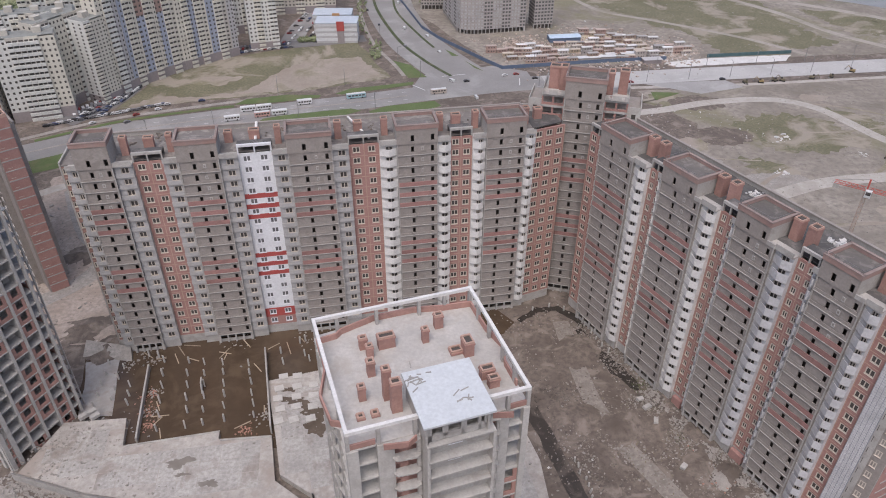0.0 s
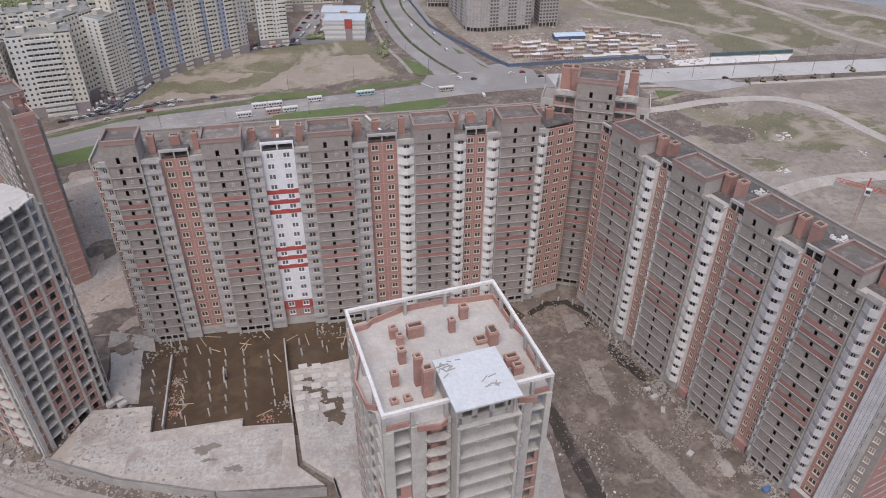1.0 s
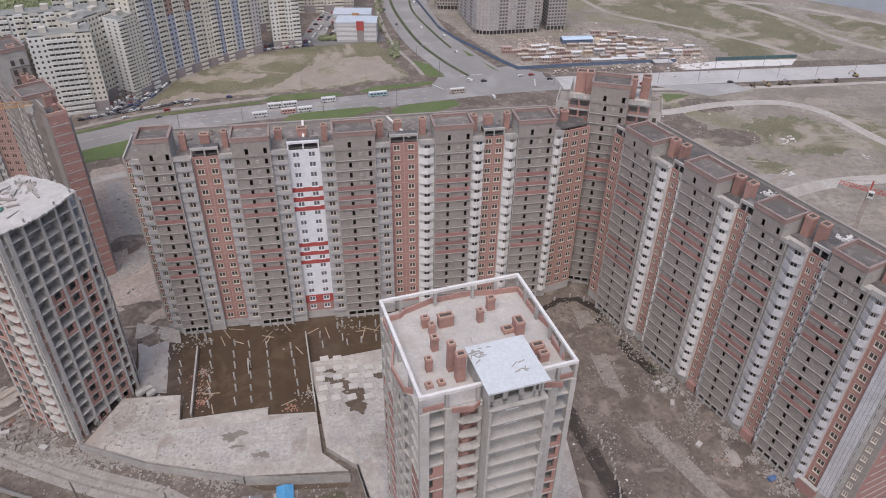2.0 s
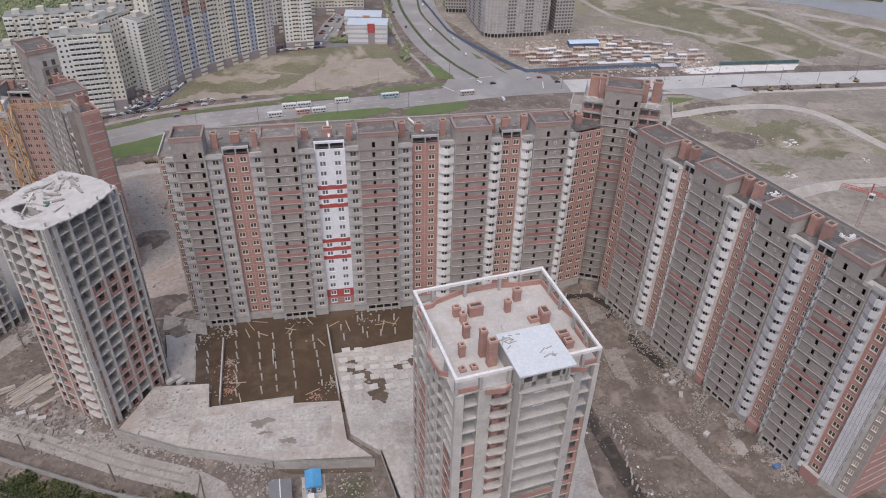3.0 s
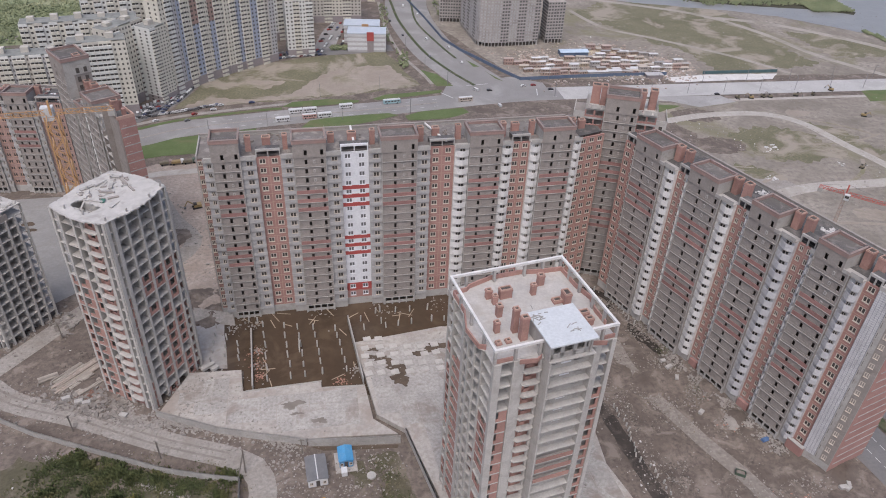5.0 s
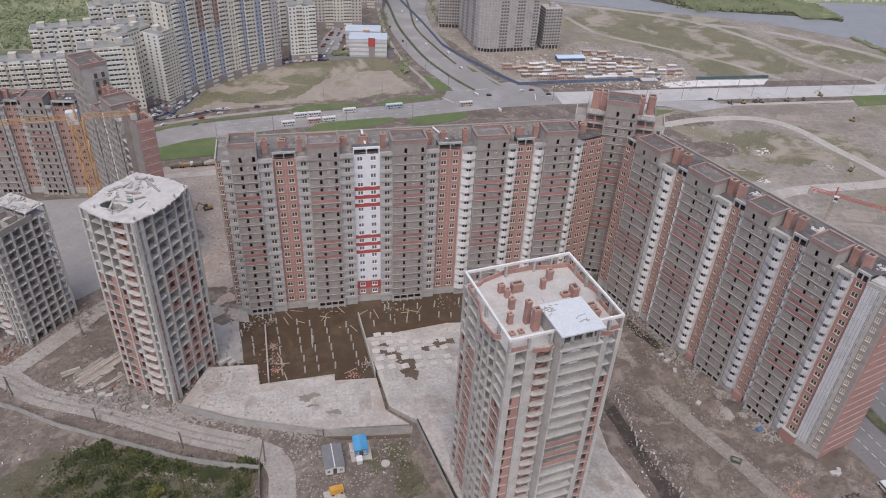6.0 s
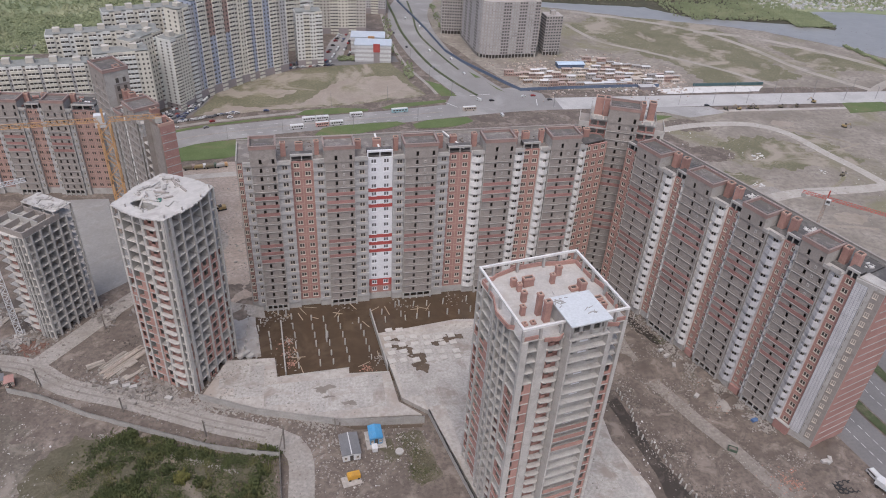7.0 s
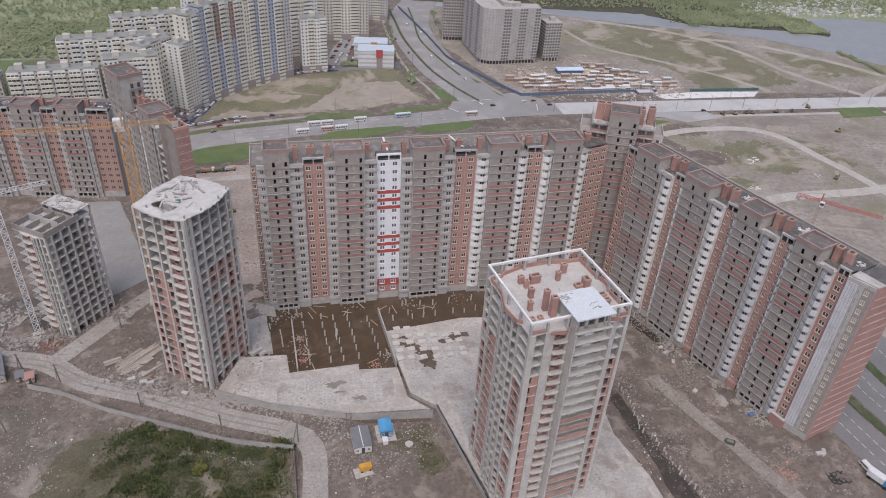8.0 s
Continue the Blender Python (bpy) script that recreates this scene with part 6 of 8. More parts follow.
for i in range(7):
    tagged(part("concrete_block", Bag().slope_box(0, 0, 0.45, rd.uniform(1.2, 2.2), rd.uniform(0.8, 1.2), 0.8, (rd.uniform(-6, 6), rd.uniform(-6, 6), 0)), PALE, None, "", pose((119.6, 120.4, 118.6, 91.6, 92.2, 90.8, 93.8)[i], (19.4, 20.6, 19.8, 63.4, 59.0, 66, 46)[i], 0, 0, 0, rd.uniform(0, 90))), "rough pale concrete block on dirt", "block", "concrete blocks")

rubble("rubble", [(-46 + 3.0 * i, 54.0 - 0.55 * i - (0.25 * i if i > 8 else 0), 1.2) for i in range(12)] + [(-58 + 2 * i, 59 - i, 1.6) for i in range(6)], 1300, 0.75, LIGHTRUB, "broken concrete along the foot of the wall", 63)
rubble("rubble", [(-40, 58, 3), (-38, 66, 3), (-30, 60, 5), (-44, 64, 2), (-20, 50, 5), (8, 66, 4), (40, 70, 8), (55, 55, 6), (50, 20, 8)], 700, 0.5, LIGHTRUB, "crumbled concrete strewn over the deck", 64, 0.4, PADZ)
rubble("site_clutter", [(-12, 32, 3), (-3, 29, 3), (4, 30, 3), (10, 36, 2), (-12, 39, 2), (6, 39, 2), (-3, 22, 4)], 420, 0.5, LIGHTRUB, "rubble and scraps round the cabins", 65, 0.4)
mound(83.4, 35.6, 5.0, 4.0, 0.9, 71)
mound(101.0, 42.6, 3.4, 2.2, 1.0, 72, LIGHTRUB, "heap of broken concrete by the block")
rubble("brick_rubble", [(101.5, 42.0, 1.5), (99.0, 48.5, 1.2), (108.2, 14.9, 1.6)], 260, 0.5, BRICKRUB, "broken bricks thrown from the block", 95)
base_line = [(81.5 + 27.3 * k / 15, 96.6 - 64.2 * k / 15, 1.3) for k in range(7, 16)]
rubble("rubble", base_line, 1500, 0.8, LIGHTRUB, "broken concrete heaped along the building's foot", 92, 0.5)
rubble("damp_clods", base_line, 1200, 0.7, DAMP, "dark dirt heaped along the building's foot", 93, 0.5)
rubble("damp_clods", [(97, 62, 3), (103, 46, 3), (80, 26, 3.5), (84, 12, 4), (78, 44, 3), (86, 82, 4), (108, 30, 2.5), (70, 70, 4), (-70, 78, 5), (-64, 66, 3), (-104, 60, 5)], 4200, 0.5, DAMP, "dark damp clods of dirt", 91, 0.5)
# ---- weeds and bushes ----
def foliage(name, spots, n, size, mat, label, seed, up=1.0, kind="stuff", z=0.0):
    """Tufts of small leaf blades round the given spots (x, y, spread)."""
    rnd = random.Random(seed)
    b = Bag()
    for i in range(n):
        x0, y0, s = spots[rnd.randrange(len(spots))]
        x, y = rnd.gauss(x0, s), rnd.gauss(y0, s)
        h = size * rnd.uniform(0.5, 1.3)
        for k in range(4):
            a = rnd.uniform(0, math.tau)
            c, d = math.cos(a), math.sin(a)
            w, o = h * 0.35, h * rnd.uniform(0.3, 0.8)
            zz = z + h * up * rnd.uniform(0.0, 0.4)
            b.poly([(x - d * w, y + c * w, zz), (x + d * w, y - c * w, zz), (x + d * w * 0.5 + c * o, y - c * w * 0.5 + d * o, zz + h * up), (x - d * w * 0.5 + c * o, y + c * w * 0.5 + d * o, zz + h * up * 0.9)], [(0, 1, 2, 3)])
    return solid(name, b, mat, label, "plants", kind=kind)


LEAF = surface("weed_leaves", (0.046, 0.06, 0.02), (0.092, 0.106, 0.036), 0.3, 2.0, rough=0.8, bump=0.0, stain=(0.15, 0.135, 0.055), stain_scale=0.2, stain_amount=0.7)
YELLOWLEAF = surface("yellowing_leaves", (0.12, 0.12, 0.03), (0.19, 0.18, 0.055), 0.5, 2.0, rough=0.8, bump=0.0)
DRYLEAF = surface("dry_weeds", (0.13, 0.112, 0.065), (0.215, 0.185, 0.115), 0.3, 2.0, rough=0.85, bump=0.0)
rdw = random.Random(77)
clumps = [(rdw.uniform(-76, -27), rdw.uniform(-8, 46), rdw.uniform(0.6, 2.4)) for i in range(260)]
clumps = [c for c in clumps if c[1] < 33.0 - 0.36 * (c[0] + 27) and c[0] > -77 + 0.25 * (c[1] - 20)] + [(-30 - 2.2 * i, 32.6 + 0.62 * i, 0.9) for i in range(18)]
foliage("weeds", clumps, 30000, 0.32, LEAF, "green weeds over the rough plot", 1, 0.9)
foliage("tall_weeds", [(rdw.uniform(-70, -27), rdw.uniform(0, 38), rdw.uniform(0.4, 1.2)) for i in range(46)], 5200, 0.55, LEAF, "taller rank green weeds in clumps", 6, 1.2)
foliage("dry_weeds", [(rdw.uniform(-82, -26), rdw.uniform(-8, 42), rdw.uniform(1.0, 3.0)) for i in range(70)] + [(6, 33, 3), (10, 30, 3), (90, 55, 6), (103, 46, 3), (98, 58, 3)], 13000, 0.26, DRYLEAF, "dry brownish weeds", 2, 0.8)
foliage("weeds", [(7, 36, 1.6), (10, 33, 1.4), (12, 26, 1.6), (9, 27, 1.4), (95, 62, 2.0), (99, 54, 2.0), (93, 70, 1.6)], 900, 0.24, LEAF, "thin green weeds on trampled dirt", 7, 0.8)
for k, (x, y, w, n, h) in enumerate(((-64.5, 44.2, 0.9, 420, 0.6), (-61.4, 42.2, 0.7, 300, 0.5), (-54.7, 39.6, 1.3, 480, 0.5), (-50, 37.9, 0.9, 300, 0.5), (-61.5, 28.0, 1.3, 420, 0.6), (-31.6, 24.3, 1.2, 420, 0.6), (-40, 20.5, 1.4, 420, 0.6), (-29, 30.5, 0.8, 260, 0.5))):
    foliage("bush", [(x, y, w)], n, h, LEAF, "small leafy green bush in the weeds", 20 + k, 1.25, "")
foliage("bush", [(-48.9, 29.8, 0.8)], 360, 0.55, YELLOWLEAF, "yellowing bush among green weeds", 31, 1.25, "")
trail = [(-74.4, 46.8), (-70, 45.0), (-64.6, 44.1)], [(-56.5, 40.0), (-50, 36.6), (-46, 35.2), (-40.9, 33.1), (-34.9, 30.2)]
rubble("stones", [(a[0] + (b_[0] - a[0]) * q / 6, a[1] + (b_[1] - a[1]) * q / 6, 0.45) for line in trail for a, b_ in zip(line[:-1], line[1:]) for q in range(6)], 420, 0.45, LIGHTRUB, "line of pale stones through the weeds", 94, 0.5)


# ---- distance: roads, city, cranes, woods, lake ----
FS = 0.68  # the far street scene's vehicles
MEDIAN = surface("median_hedge", (0.045, 0.06, 0.025), (0.085, 0.10, 0.045), 0.3, 1.5, rough=0.95, bump=0.6, stain=(0.15, 0.13, 0.09), stain_scale=0.15)
ribbon("median", [(30, 470), (32.8, 432.5), (36.0, 387.4), (45.9, 333.4), (57.1, 301.2), (68.5, 278)], 1.7, 0.22, MEDIAN, "narrow planted road median", "median", 0.14)
ribbon("median", [(46, 470), (46.7, 432.7), (47.0, 387.4), (56.9, 343.3), (64.0, 318.9)], 1.3, 0.22, MEDIAN, "thin planted strip between carriageways", "median", 0.14)
ribbon("pavement", [(24, 440), (26, 380), (32, 330), (42, 296), (46, 280)], 2.0, 0.2, TRACK, "pale pavement along the boulevard", "pavement", 0.12)
LINE = surface("road_paint", (0.55, 0.54, 0.53), (0.66, 0.65, 0.64), 0.8, 4.0, bump=0.0)
rl = Bag()
for i in range(70):
    for off, base in ((0, 0.0), (1, 4.5)):
        x = -88 + i * 7.0
        y = float(np.interp(x, *zip(*MAIN_ROAD)))
        if x < -62 or 46 < x < 108:
            continue
        rl.slope_box(x, y + (4.2 if off else -4.2), 0.12, 2.2, 0.18, 0.01, (0, 0, 11 if x < 95 else 2))
tagged(part("lane_lines", rl, LINE), "dashed white lane lines on asphalt", "road marking", kind="stuff")
for i, (x, y, l, turn) in enumerate(((52, 265, 9, -52), (100, 268, 9, 80), (70, 279, 12, 10))):
    solid("stop_line", Bag().box(-l / 2, l / 2, -0.2, 0.2, 0, 0.012), LINE, "white stop line on the junction", "road marking", m=pose(x, y, 0.112, 0, 0, turn))
ribbon("road", [(-98, 240), (-84, 262), (-77, 290), (-58, 313), (-30, 327), (8, 334), (28, 338)], 11, 0.094, NEWASPHALT, "parking street round the field", "road")
ribbon("road", [(-12, 332), (-10, 350), (-6, 372), (4, 400)], 12, 0.085, ROADGREY, "car park beside the low building", "road")

ribbon("median", [(-150, 189), (-92, 219), (-73, 229.5), (-34, 239.5), (-9, 244.5), (22, 250.5), (46, 256)], 0.9, 0.13, TRACK, "narrow pale kerb strip between the carriageways", "median", 0.05)
ribbon("pavement", [(-112, 224), (-92, 236), (-73, 244.5), (-40, 253.5), (-24, 257.5)], 2.6, 0.11, TRACK, "pale pavement beside the main road", "pavement", 0.05)
ribbon("lawn", [(-104, 223.5), (-90, 231.5), (-73, 240.2), (-40, 249.3), (-30, 251)], 2.4, 0.12, LAWN, "thin grass verge along the road", "lawn")
ribbon("track", [(-92, 176), (-78, 186), (-60, 189.5), (-36, 192), (-20, 200)], 4.5, 0.13, PALETRACK, "pale dusty haul road behind the blocks", "track")
PALEROAD = surface("bleached_asphalt", (0.40, 0.385, 0.372), (0.49, 0.475, 0.46), 0.04, 1.2, rough=0.85, bump=0.2, stain=(0.33, 0.318, 0.305), stain_scale=0.05, stain_amount=0.5)
ribbon("road", [(112, 266.2), (150, 268), (210, 270.5), (300, 274), (420, 279)], 16.2, ROADZ + 0.0175, PALEROAD, "bleached pale stretch of the main road", "road")
# highway behind the right wing
HW = [(150, 130), (143, 95), (140, 60), (141, 40), (145, 20), (152, -10), (162, -60)]
for off, w, mat, label, z in ((-8.5, 13, NEWASPHALT, "dark asphalt highway carriageway", 0.10), (8.5, 13, NEWASPHALT, "dark asphalt highway carriageway", 0.10), (25, 13, NEWASPHALT, "dark asphalt service carriageway", 0.10), (0, 3.0, MEDIAN, "dark grass strip between carriageways", 0.2), (16.8, 3.0, MEDIAN, "dark grass strip beside the highway", 0.2)):
    ribbon("road" if w > 5 else "median", [(x + off, y + 0.2 * off) for x, y in HW], w, z, mat, label, "road" if w > 5 else "median")
hl = Bag()
for i in range(44):
    t_ = i / 44 * (len(HW) - 1)
    k = int(t_)
    x, y = (HW[k][j] + (HW[k + 1][j] - HW[k][j]) * (t_ - k) for j in (0, 1))
    turn = math.degrees(math.atan2(HW[k + 1][1] - HW[k][1], HW[k + 1][0] - HW[k][0]))
    for off in (-10.6, -6.4, 6.4, 10.6, 25):
        hl.slope_box(x + off, y + 0.2 * off, 0.115, 1.7, 0.16, 0.01, (0, 0, turn))
tagged(part("lane_lines", hl, LINE), "dashed white highway lane lines", "road marking", kind="stuff")

# tracks and grass on the plain
FARTRACK = surface("faint_dirt_track", (0.29, 0.258, 0.222), (0.40, 0.364, 0.322), 0.06, 0.6, rough=0.95, bump=0.4, stain=(0.24, 0.215, 0.175), stain_scale=0.05, stain_amount=0.8)
for i, (pts, w) in enumerate((([(140, 228), (156.0, 230.2), (179.9, 236.3), (208.2, 236.9), (224.2, 225.9), (232.8, 199.8), (241.0, 173.7), (250, 120)], 5.5), ([(160, 150), (174.6, 156.9), (196.3, 163.0), (235.6, 166.1), (300, 180)], 6.5),
                              ([(150, 256), (200, 255), (280, 258), (420, 263)], 3.0), ([(157.0, 415.2), (170.1, 376.7), (197.2, 353.5), (232.9, 321.4), (256.8, 290)], 3.5), ([(170.3, 447.3), (212.4, 427.6), (250.4, 403.3), (274.4, 365.4), (289.8, 321.1), (316.9, 282.3)], 5.0), ([(250, 400), (290, 385), (330, 350), (360, 310)], 6), ([(300, 270), (340, 300), (420, 330)], 6))):
    ribbon("track", pts, w, 0.068 + 0.004 * i, PALETRACK if i < 3 else FARTRACK, "pale dirt track over the plain", "track")
for i, pts in enumerate(([(188.6, 220.6), (209.3, 221.8), (221.7, 213.2), (228.8, 188.1), (203.1, 185.5), (187.7, 186.1), (182.8, 197.2), (178.9, 211.8)], [(171, 186), (185, 175), (183, 165), (169, 172)], [(155.4, 406.8), (183.7, 434.6), (256.7, 435.6), (276.2, 394.6), (273.8, 336.4), (282.5, 306.5), (246.2, 297.9), (213.8, 294.1), (207.3, 326.9), (190.4, 358.6)],
                         [(227.1, 227.6), (236.6, 218.9), (247, 194.7), (243, 186), (230.3, 203.9)], [(290, 372), (330, 356), (345, 320), (300, 318)], [(140, 235), (160, 250), (172, 247), (160, 238)])):
    sheet("meadow", ragged(pts, 2.2, 2.4, 40 + i), 0.045, MEADOW, "rough dull green grass patch", "grass")
    sheet("meadow", ragged([(0.5 * x + 0.5 * pts[0][0] + 9, 0.5 * y + 0.5 * pts[0][1] - 7) for x, y in pts], 2.2, 2.4, 60 + i), 0.05, MEADOW, "thin grass over bare ground", "grass")
sheet("asphalt_lot", [(157, 260.5), (198, 261), (203, 252), (180, 246)], 0.1, ASPHALT, "bare grey lot beside the road", "lot")
sheet("lake", ragged([(60, 478), (120, 466), (161.6, 456.2), (194, 442), (238, 427), (272, 416.5), (306, 402), (332, 379), (350, 362), (366, 344), (420, 300), (1500, 260), (2400, 1800), (60, 1800)], 8, 1.2, 51), 0.06, LAKE, "grey lake water", "water")
sheet("far_shore", ragged([(236, 462), (262, 436), (300, 428), (344, 420), (368, 405), (374, 412), (372, 450), (390, 520), (500, 640), (300, 900), (-100, 900), (-60, 520), (60, 490), (150, 474)], 6, 1.2, 52), 0.1, WEEDS, "low green far shore of the river", "ground")


def tower_crane(m, h, jib, back, mat, label, w=1.3, cab_mat=WHITEMETAL, mast_mat=None):
    c = thing("tower_crane", m, label, "crane")
    mast = Bag()
    for x in (-w / 2, w / 2):
        for y in (-w / 2, w / 2):
            mast.beam((x, y, 0), (x, y, h), 0.11 * w)
    n = int(h / (w * 1.1))
    for i in range(n):
        z0, z1 = h * i / n, h * (i + 1) / n
        s = 1 if i % 2 else -1
        for y in (-w / 2, w / 2):
            mast.beam((-s * w / 2, y, z0), (s * w / 2, y, z1), 0.08 * w)
            mast.beam((-w / 2, y, z1), (w / 2, y, z1), 0.08)
        for x in (-w / 2, w / 2):
            mast.beam((x, -s * w / 2, z0), (x, s * w / 2, z1), 0.08 * w)
    part("mast", mast, mast_mat or mat, c)
    part("base", Bag().box(-w, w, -w, w, 0, 0.5), CONCRETE, c)
    for nm, a, b in (("jib", w / 2, jib), ("counter_jib", -w / 2, -back)):
        j = Bag()
        j.beam((a, -0.5, h + 0.3), (b, -0.5, h + 0.3), 0.14).beam((a, 0.5, h + 0.3), (b, 0.5, h + 0.3), 0.14).beam((a, 0, h + 1.4), (b, 0, h + 1.3), 0.14)
        n = max(3, int(abs(b - a) / 1.6))
        for i in range(n):
            x0, x1 = a + (b - a) * i / n, a + (b - a) * (i + 0.5) / n
            x2 = a + (b - a) * (i + 1) / n
            for y in (-0.5, 0.5):
                j.beam((x0, y, h + 0.3), (x1, 0, h + 1.35), 0.08).beam((x1, 0, h + 1.35), (x2, y, h + 0.3), 0.08)
            j.beam((x0, -0.5, h + 0.3), (x0, 0.5, h + 0.3), 0.07)
        part(nm, j, mat, c)
    part("apex", Bag().beam((0, 0, h), (0, 0, h + 4.0), 0.5), mat, c)
    part("tie_bar", Bag().beam((0, 0, h + 4.0), (jib * 0.6, 0, h + 1.5), 0.08), STEEL, c)
    part("tie_bar", Bag().beam((0, 0, h + 4.0), (-back * 0.9, 0, h + 1.5), 0.08), STEEL, c)
    q = max(1.0, w / 1.7)
    cab = part("cab", Bag().box(-0.2 * q, 1.5 * q, -1.9 * q, -0.6 * q, h - 1.2 * q, h + 0.9 * q), cab_mat, c, "white operator's cab")
    part("window", Bag().box(0.0, 1.3 * q, -1.9 * q - 0.05, -1.9 * q, h - 0.4 * q, h + 0.6 * q).box(1.5 * q, 1.5 * q + 0.05, -1.7 * q, -0.8 * q, h - 0.4 * q, h + 0.6 * q), GLASS, cab)
    part("counterweight", Bag().box(-back - 0.1, -back + 1.6, -0.6, 0.6, h - 1.2, h + 0.3), CONCRETE, c)
    return c


ORANGE = surface("orange_crane_paint", (0.46, 0.265, 0.12), (0.56, 0.34, 0.17), 0.6, 3.0, rough=0.5, bump=0.0)
REDM = surface("red_crane_paint", (0.42, 0.08, 0.06), (0.52, 0.12, 0.09), 0.6, 3.0, rough=0.5, bump=0.0)
tower_crane(pose(-72.4, 103.0, 0, 0, 0, 190), 63.0, 55, 15, ORANGE, "orange lattice tower crane by the brick blocks", 2.9)
tower_crane(pose(-106, 88.5, 0, 0, 0, 28), 49.0, 14, 12, WHITEMETAL, "white lattice tower crane beside an unfinished frame", 1.6)
tower_crane(pose(176.2, 123.0, 0, 0, 0, -40), 20.0, 22, 9, REDM, "red and white tower crane behind the block", 1.0, WHITEMETAL, surface("faded_mast_paint", (0.33, 0.24, 0.19), (0.42, 0.32, 0.26), 0.6, 3.0))

# brick and grey block behind the towers, and the taller wing beside it
BF = 12
BZ = Z0 + BF * FH
BL = thing("apartment_building", pose(-99.0, 175.0, 0, 0, 0, -4), "unfinished brick and grey apartment block with stepped roof", "building")
for kind, a, b_ in (("brick3", -8.4, 0.0), ("lilac", -10.2, -8.4), ("pale", -18.4, -10.2), ("lilac", -20.2, -18.4), ("brick", -25.2, -20.2), ("lilac", -27.0, -25.2), ("grey", -35.2, -27.0), ("lilac", -37.0, -35.2), ("brick", -42.0, -37.0), ("lilac", -44.0, -42.0), ("grey", -52.4, -44.0), ("lilac", -54.4, -52.4), ("brick", -60, -54.4)):
    if kind in ("grey", "pale"):
        loggia_bay(BL, a, b_, floors=BF, head=4.4, spots=(0.2, 0.5, 0.82) if kind == "pale" else (0.36, 0.82))
    elif kind == "lilac":
        balcony_bay(BL, a, b_, "lilac", floors=BF)
    else:
        brick_bay(BL, a, b_, wall=DUSTPINK, wins=3 if kind == "brick3" else 2, floors=BF)
shell(BL, -60, 0.0, 13.0, BZ)
for xx in (-9.0, -19.5, -26.0, -36.0, -43.0):
    chimney(BL, xx, 5, BZ + 0.25, 1.8, 1.6, 4.0)
rdb = random.Random(3)
for i in range(40):
    part("roof_scrap", Bag().slope_box(rdb.uniform(-58, -2), rdb.uniform(1.5, 11), BZ + 0.6, rdb.uniform(0.8, 3.0), rdb.uniform(0.3, 1.2), rdb.uniform(0.3, 1.0), (rdb.uniform(-8, 8), rdb.uniform(-8, 8), rdb.uniform(0, 180))), (PALE, WHITEMETAL, PINK, BLOCK)[i % 4], BL)
BR = thing("apartment_building", pose(-63.2, 122.2, 0, 0, 0, -54), "tall unfinished wing with a banded brick end wall", "building")
for kind, a, b_, fl in (("lilac", -13.0, -10.4, 17), ("grey", -22.0, -13.0, 17), ("cream", -24.6, -22.0, 17), ("grey", -31.0, -24.6, 15), ("lilac", -34.0, -31.0, 16), ("tall", -46.0, -34.0, 19)):
    if kind in ("grey", "tall"):
        loggia_bay(BR, a, b_, floors=fl, head=4.6 if kind == "grey" else 5.6, bands=False, spots=(0.3, 0.75), back=6.5)
    else:
        balcony_bay(BR, a, b_, kind, floors=fl)
shell(BR, -46.0, -6.2, 7.0, Z0 + 16 * FH)
part("side_block", Bag().box(-45.8, -34.2, 1.0, 6.3, Z0 + 16 * FH, Z0 + 19 * FH), BLOCK, BR)
for xx, yy, hh in ((-12.2, 4.0, 6.5), (-14.0, 5.5, 5.4), (-28, 7, 5.0), (-33, 4, 6.0), (-30.5, 5, 5.6), (-35.6, 3.4, 14.0)):
    chimney(BR, xx, yy, Z0 + 16 * FH + 0.2, 2.2, 2.0, hh)
part("stair_wall", Bag().box(-10.4, -6.2, 0.2, 0.5, 0, 46).box(-10.4, -10.1, -1.7, 0.2, 0, 46).box(-6.5, -6.2, -1.7, 0.2, 0, 55.6).box(-6.2, 0, -0.1, 0.3, 0, 55.6), BLOCK, BR)
for k in range(16):
    part("stair_slab", Bag().box(-10.1, -6.5, -1.7, 0.2, Z0 + k * FH - 0.2, Z0 + k * FH), PALE, BR)
    # Dark plate on the wall: the stair opening's shade as colour.
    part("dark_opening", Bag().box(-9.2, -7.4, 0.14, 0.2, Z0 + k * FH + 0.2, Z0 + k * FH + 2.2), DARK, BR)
ew = Bag().prism([(-6.2, 4.6), (0, 4.6), (0, 0.3), (0.4, 0.3), (0.4, 5.0), (-6.2, 5.0)], 0, ZT)
end = part("end_wall", ew, [BRICK, MORTAR], BR, "orange brick end wall with pale floor bands")
for k in range(18):
    part("floor_band", Bag().box(0.4, 0.46, 0.3, 5.0, Z0 + k * FH - 0.16, Z0 + k * FH + 0.14), PALE, end)
for k in range(18):
    part("window", WINS, None, end, "", pose(0.36, 1.6, Z0 + k * FH + 0.8, 0, 0, 90))
part("roof", Bag().box(-6.2, 0, 0.3, 4.6, ZT - 0.3, ZT), BITUMEN, BR, "dark flat roof")
part("roof_parapet", Bag().box(-6.2, 0.4, -0.1, 0.3, ZT, ZT + 0.9).box(0.05, 0.4, 0.3, 5.0, ZT, ZT + 0.9).box(-6.2, 0.05, 4.65, 5.0, ZT, ZT + 0.9), MORTAR, BR)
part("roof_vent", Bag().box(-3.0, -1.8, 2.6, 3.6, ZT, ZT + 2.0), PINK, BR)
for k in range(16, 20):
    for yy in (1.8, 4.2):
        # Dark plates on the solid side block carry the shade of openings.
        part("dark_opening", Bag().box(-33.98, -33.9, yy, yy + 1.0, Z0 + k * FH + 0.5, Z0 + k * FH + 2.1), DARK, BR)
